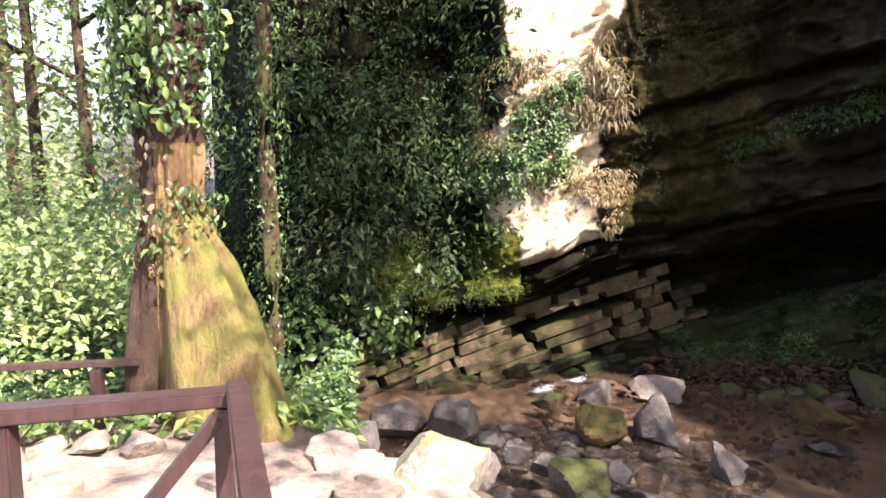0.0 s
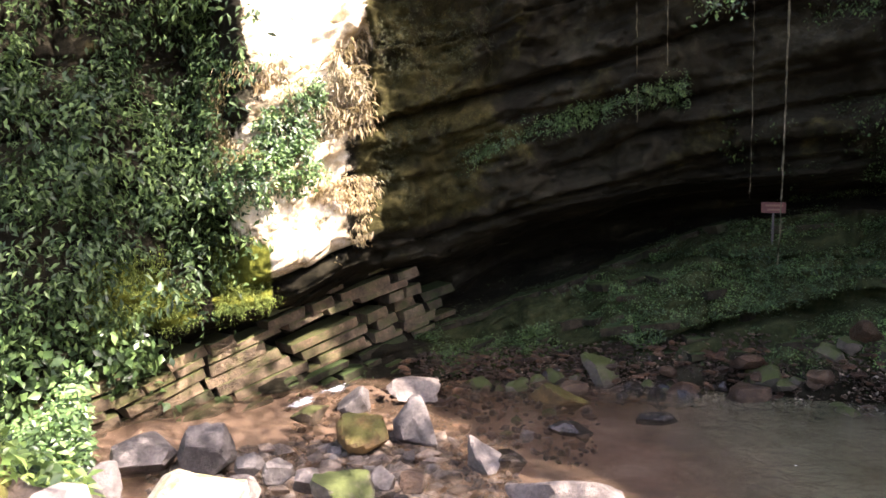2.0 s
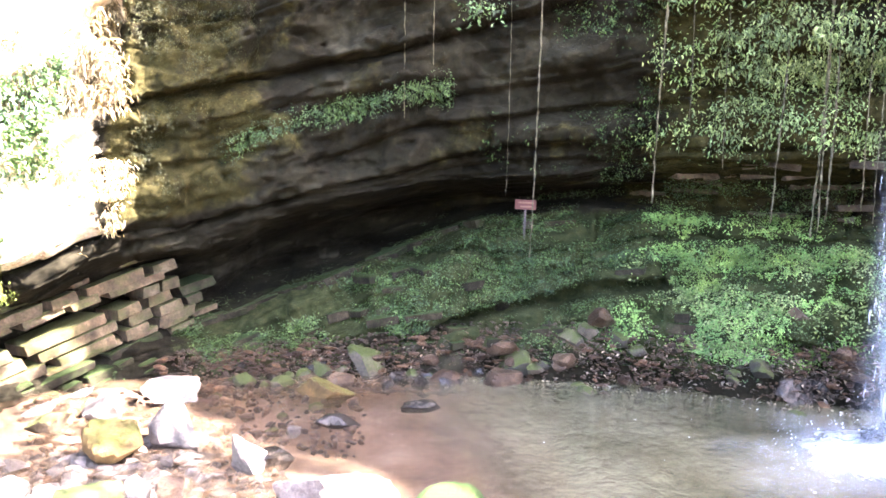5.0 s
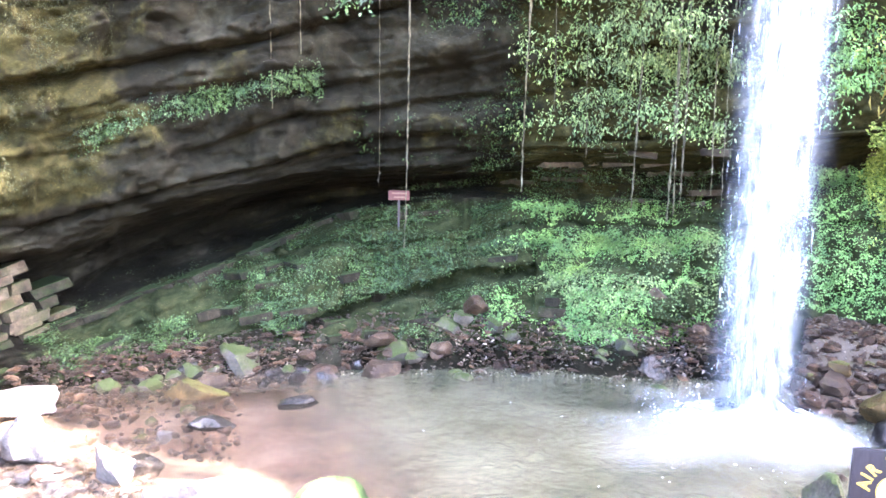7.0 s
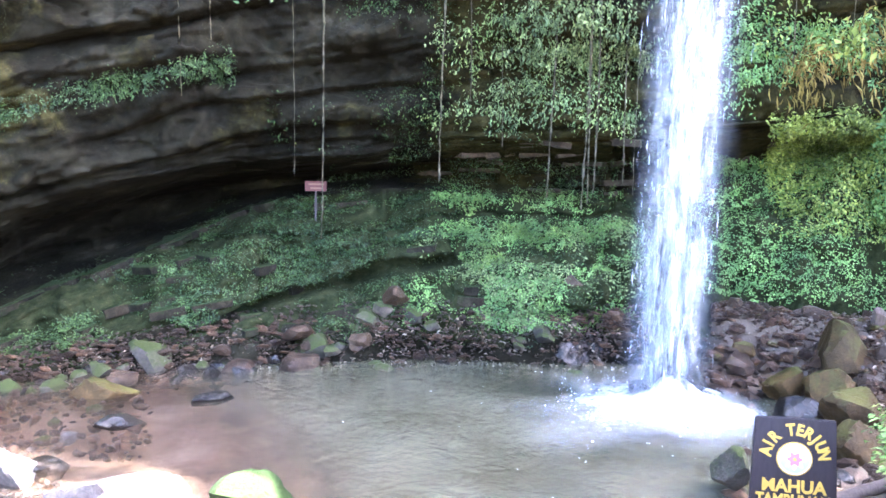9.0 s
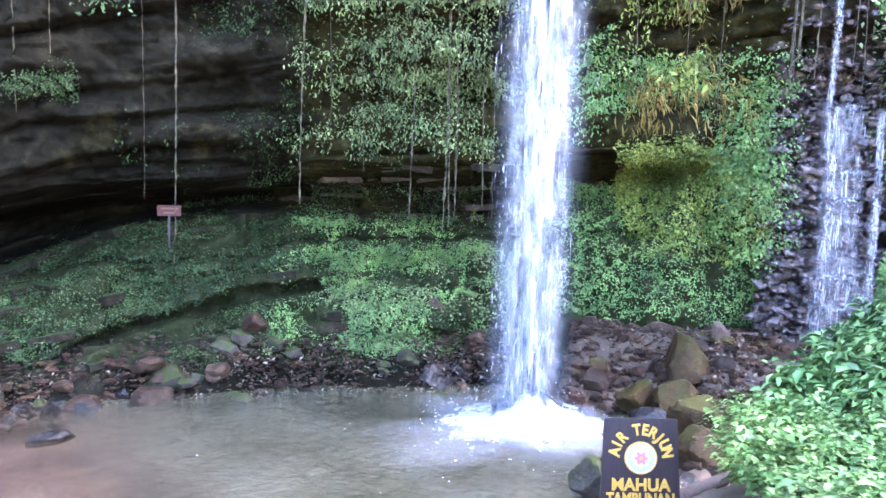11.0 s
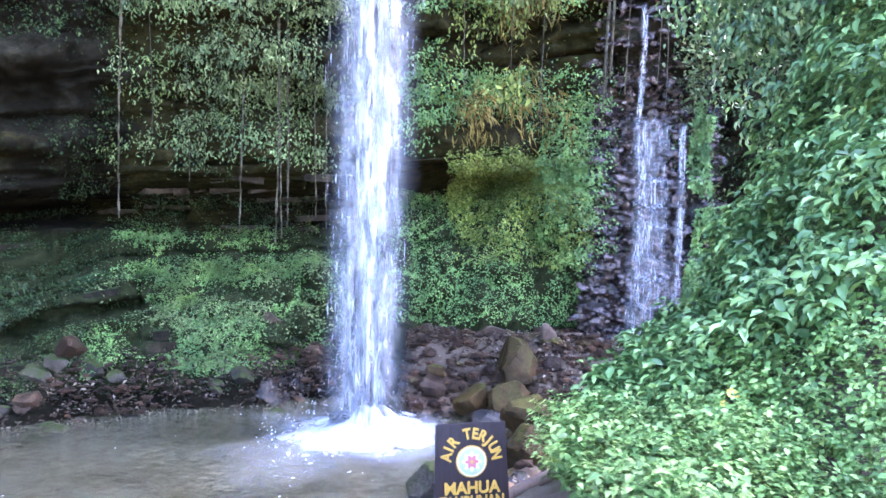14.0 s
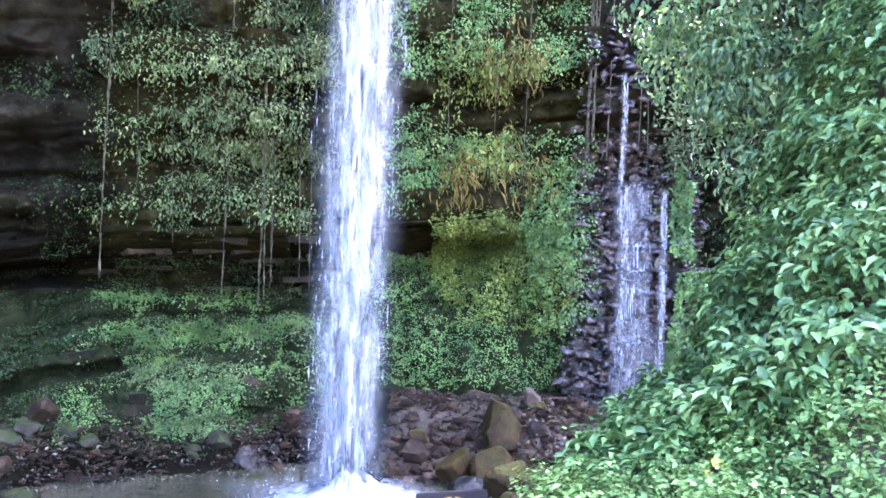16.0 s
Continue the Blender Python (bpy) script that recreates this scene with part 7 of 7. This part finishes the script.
foliage("undergrowth", "lush leaves between the tree and the cliff", ground_points(9000, -17, -7.5, 8.0, 12.4, 1.1, 5), 0.12, M_LEAF, 55, aspect=0.5)
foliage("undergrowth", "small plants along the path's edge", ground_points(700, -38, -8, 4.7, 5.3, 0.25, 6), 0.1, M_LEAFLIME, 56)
foliage("undergrowth", "small plants among the stream boulders", ground_points(160, -10, 4, 5.0, 8.3, 0.15, 7), 0.1, M_LEAF, 57)

slim = empty("tree", (-2.42, 10.06, 1.2), "slim mossy trunk standing before the cliff", "tree")
_bm = bmesh.new()
tube_bm(_bm, [(-2.42 + 0.03 * math.sin(k), 10.06, 0.9 + 0.8 * k) for k in range(14)], [0.13 - 0.004 * k for k in range(14)], 8)
under(part("trunk", _bm, M_SLIMBARK, smooth=True), slim)
_rs = np.random.RandomState(9)
_z, _a = _rs.uniform(1.2, 10.5, 1800), _rs.uniform(0, 6.283, 1800)
_d = np.stack([np.cos(_a), np.sin(_a), 0 * _a], 1)
under(leaf_cloud("climbing_leaves", np.stack([-2.42 + 0 * _z, 10.06 + 0 * _z, _z], 1) + _d * _rs.uniform(0.12, 0.3, (1800, 1)), _d, 0.1, M_LEAF, seed=9, droop=1.2), slim)


# ---- leafy bank beside the sign ----
def bank_points(n, a0, a1, r0, r1, thick, seed, keep=None):
    rs = np.random.RandomState(seed)
    az, r = rs.uniform(a0, a1, n), rs.uniform(r0, r1, n)
    z = ground_z(az, r)
    x, y = polar(az, r)
    p = np.stack([x, y, z], 1)
    e = 0.1
    gz = (ground_z(az, r + e) - z) / e
    ga = (ground_z(az + 0.6, r) - z) / (np.radians(0.6) * r)
    a = np.radians(az)
    nr = np.stack([-gz * np.sin(a) - ga * np.cos(a), -gz * np.cos(a) + ga * np.sin(a), np.ones(n)], 1)
    nr /= np.linalg.norm(nr, axis=1, keepdims=True)
    mound = 1 - 1.9 * np.abs(vnoise(p * 1.15 + 4)) + 0.5 * (0.4 - np.abs(vnoise(p * 2.6 + 17)))
    lump = np.clip(0.45 + 0.75 * mound, 0.02, 1.5)
    p = p + nr * (thick * lump * rs.uniform(0.45, 1, n))[:, None]
    k = np.ones(n, bool) if keep is None else keep(az, r, p, rs) & (mound + rs.normal(0, 0.16, n) > -0.2)
    return p[k], (nr + [0, 0, 0.3])[k]


def not_front(az, r, p, rs):
    return (az > 83.6 + 1.0 * vnoise(p * 0.9)) & (r > 2.9 + 0.6 * smoothstep(92, 82, az))


foliage("bank_foliage", "large glossy green leaves covering the bank", bank_points(22000, 87, 107, 5.2, 8.9, 0.55, 1, not_front), 0.10, M_BROAD, 61, ovate=True, aspect=0.52, droop=0.7, spread=0.75)
foliage("bank_foliage", "fresh green leaves covering the bank", bank_points(36000, 83, 107, 3.0, 8.2, 0.44, 2, not_front), 0.047, M_BANK, 62, aspect=0.6, droop=0.6, spread=0.75)
foliage("bank_foliage", "pale small leaves on the bank's lower side", bank_points(34000, 80.5, 107, 2.9, 6.6, 0.34, 3, not_front), 0.040, M_BANKPALE, 63, aspect=0.55, droop=0.4)
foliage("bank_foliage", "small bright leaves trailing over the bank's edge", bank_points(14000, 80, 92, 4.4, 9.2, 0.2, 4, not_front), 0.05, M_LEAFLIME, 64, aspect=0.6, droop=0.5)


def overhang_bush():
    """Big-leaved boughs that lean out over the bank from above."""
    root = empty("bush", (*polar(101, 9.2), 5.0), "big-leaved shrub leaning out over the bank", "shrub")
    rs = np.random.RandomState(12)
    cs, rad = [], []
    for k in range(120):
        az = rs.uniform(86, 108)
        z = rs.uniform(4.2, 10.0)
        r = 8.6 + rs.uniform(-0.4, 0.8) - 0.05 * (az - 96)
        q = rs.uniform(0.28, 0.6)
        # ragged border that hangs further out the higher it is
        edge = np.interp((z - 4) / r, [0.02, 0.05, 0.13, 0.19, 0.24, 0.30, 0.6], [96.5, 94.5, 91.8, 91.2, 88.5, 86.5, 85])
        if az < edge + math.degrees(0.8 * q / r):
            continue
        x, y = polar(az, r)
        cs.append((x, y, z))
        rad.append(q)
    cs, rad = np.array(cs), np.array(rad)
    n = 25000
    w = rs.choice(len(cs), n, p=rad ** 2 / (rad ** 2).sum())
    d = rs.normal(0, 1, (n, 3))
    d /= np.linalg.norm(d, axis=1, keepdims=True)
    p = cs[w] + d * (rad[w] * rs.uniform(0.75, 1.05, n))[:, None]
    under(leaf_cloud("leaves", p, d + [-0.5, 0, 0.5], 0.088, M_SHRUB, seed=13, ovate=True, aspect=0.45, droop=1.2, spread=0.6), root)
    for k in range(0, len(cs), 4):
        bm = bmesh.new()
        x, y = polar(104, 10.5)
        tube_bm(bm, [(x, y, 5.0), tuple((np.array((x, y, 6.0)) + cs[k]) / 2 + [0, 0, 0.5]), tuple(cs[k])], [0.05, 0.035, 0.012], 5)
        under(part("branch", bm, M_BARK, smooth=True), root)


overhang_bush()

# ---- small things ----
log = empty("log", (15.1, 2.6, 1.1), "thin dead log lying on the ledge below the wall", "log")
_bm = bmesh.new()
tube_bm(_bm, [(14.65, 3.87, 0.98), (14.95, 3.1, 1.07), (15.2, 2.4, 1.1), (15.6, 1.38, 1.18)], [0.05, 0.055, 0.05, 0.03], 8)
under(part("stem", _bm, M_LOG, smooth=True), log)
root_log = empty("branch", (*polar(79.5, 6.9), 1.3), "bare brown branch lying along the bank's foot", "branch")
_bm = bmesh.new()
tube_bm(_bm, [(6.16, 1.32, 1.32), (6.34, 1.20, 1.37), (6.83, 0.98, 1.38), (7.56, 0.73, 1.40)], [0.05, 0.06, 0.055, 0.03], 8)
under(part("stem", _bm, M_LOG, smooth=True), root_log)
stump = boulder("tree_stump", 14.75, 2.25, 1.15, 0.16, 0.2, 0.3, M_LOG, "broken dark stump beside the log", 51, 0, category="stump")
_p = np.array([[4.82, -0.34, 2.77], [4.825, -0.33, 2.71]])
yl = leaf_cloud("yellow_leaf", _p, np.array([[-1.0, 0.1, 0.4], [-1.0, 0.0, 0.5]]), 0.085, M_YELLOWLEAF, aspect=0.7, seed=2, spread=0.1, ovate=True)
tagged(yl, "withered yellow leaf lying on the green bank", "leaf")

# ---- stones of the cliff ----
for me, m in STONE_JOBS:
    ob = new(me.name.split(".")[0], me)
    ob.parent = cliff
    ob.matrix_local = m
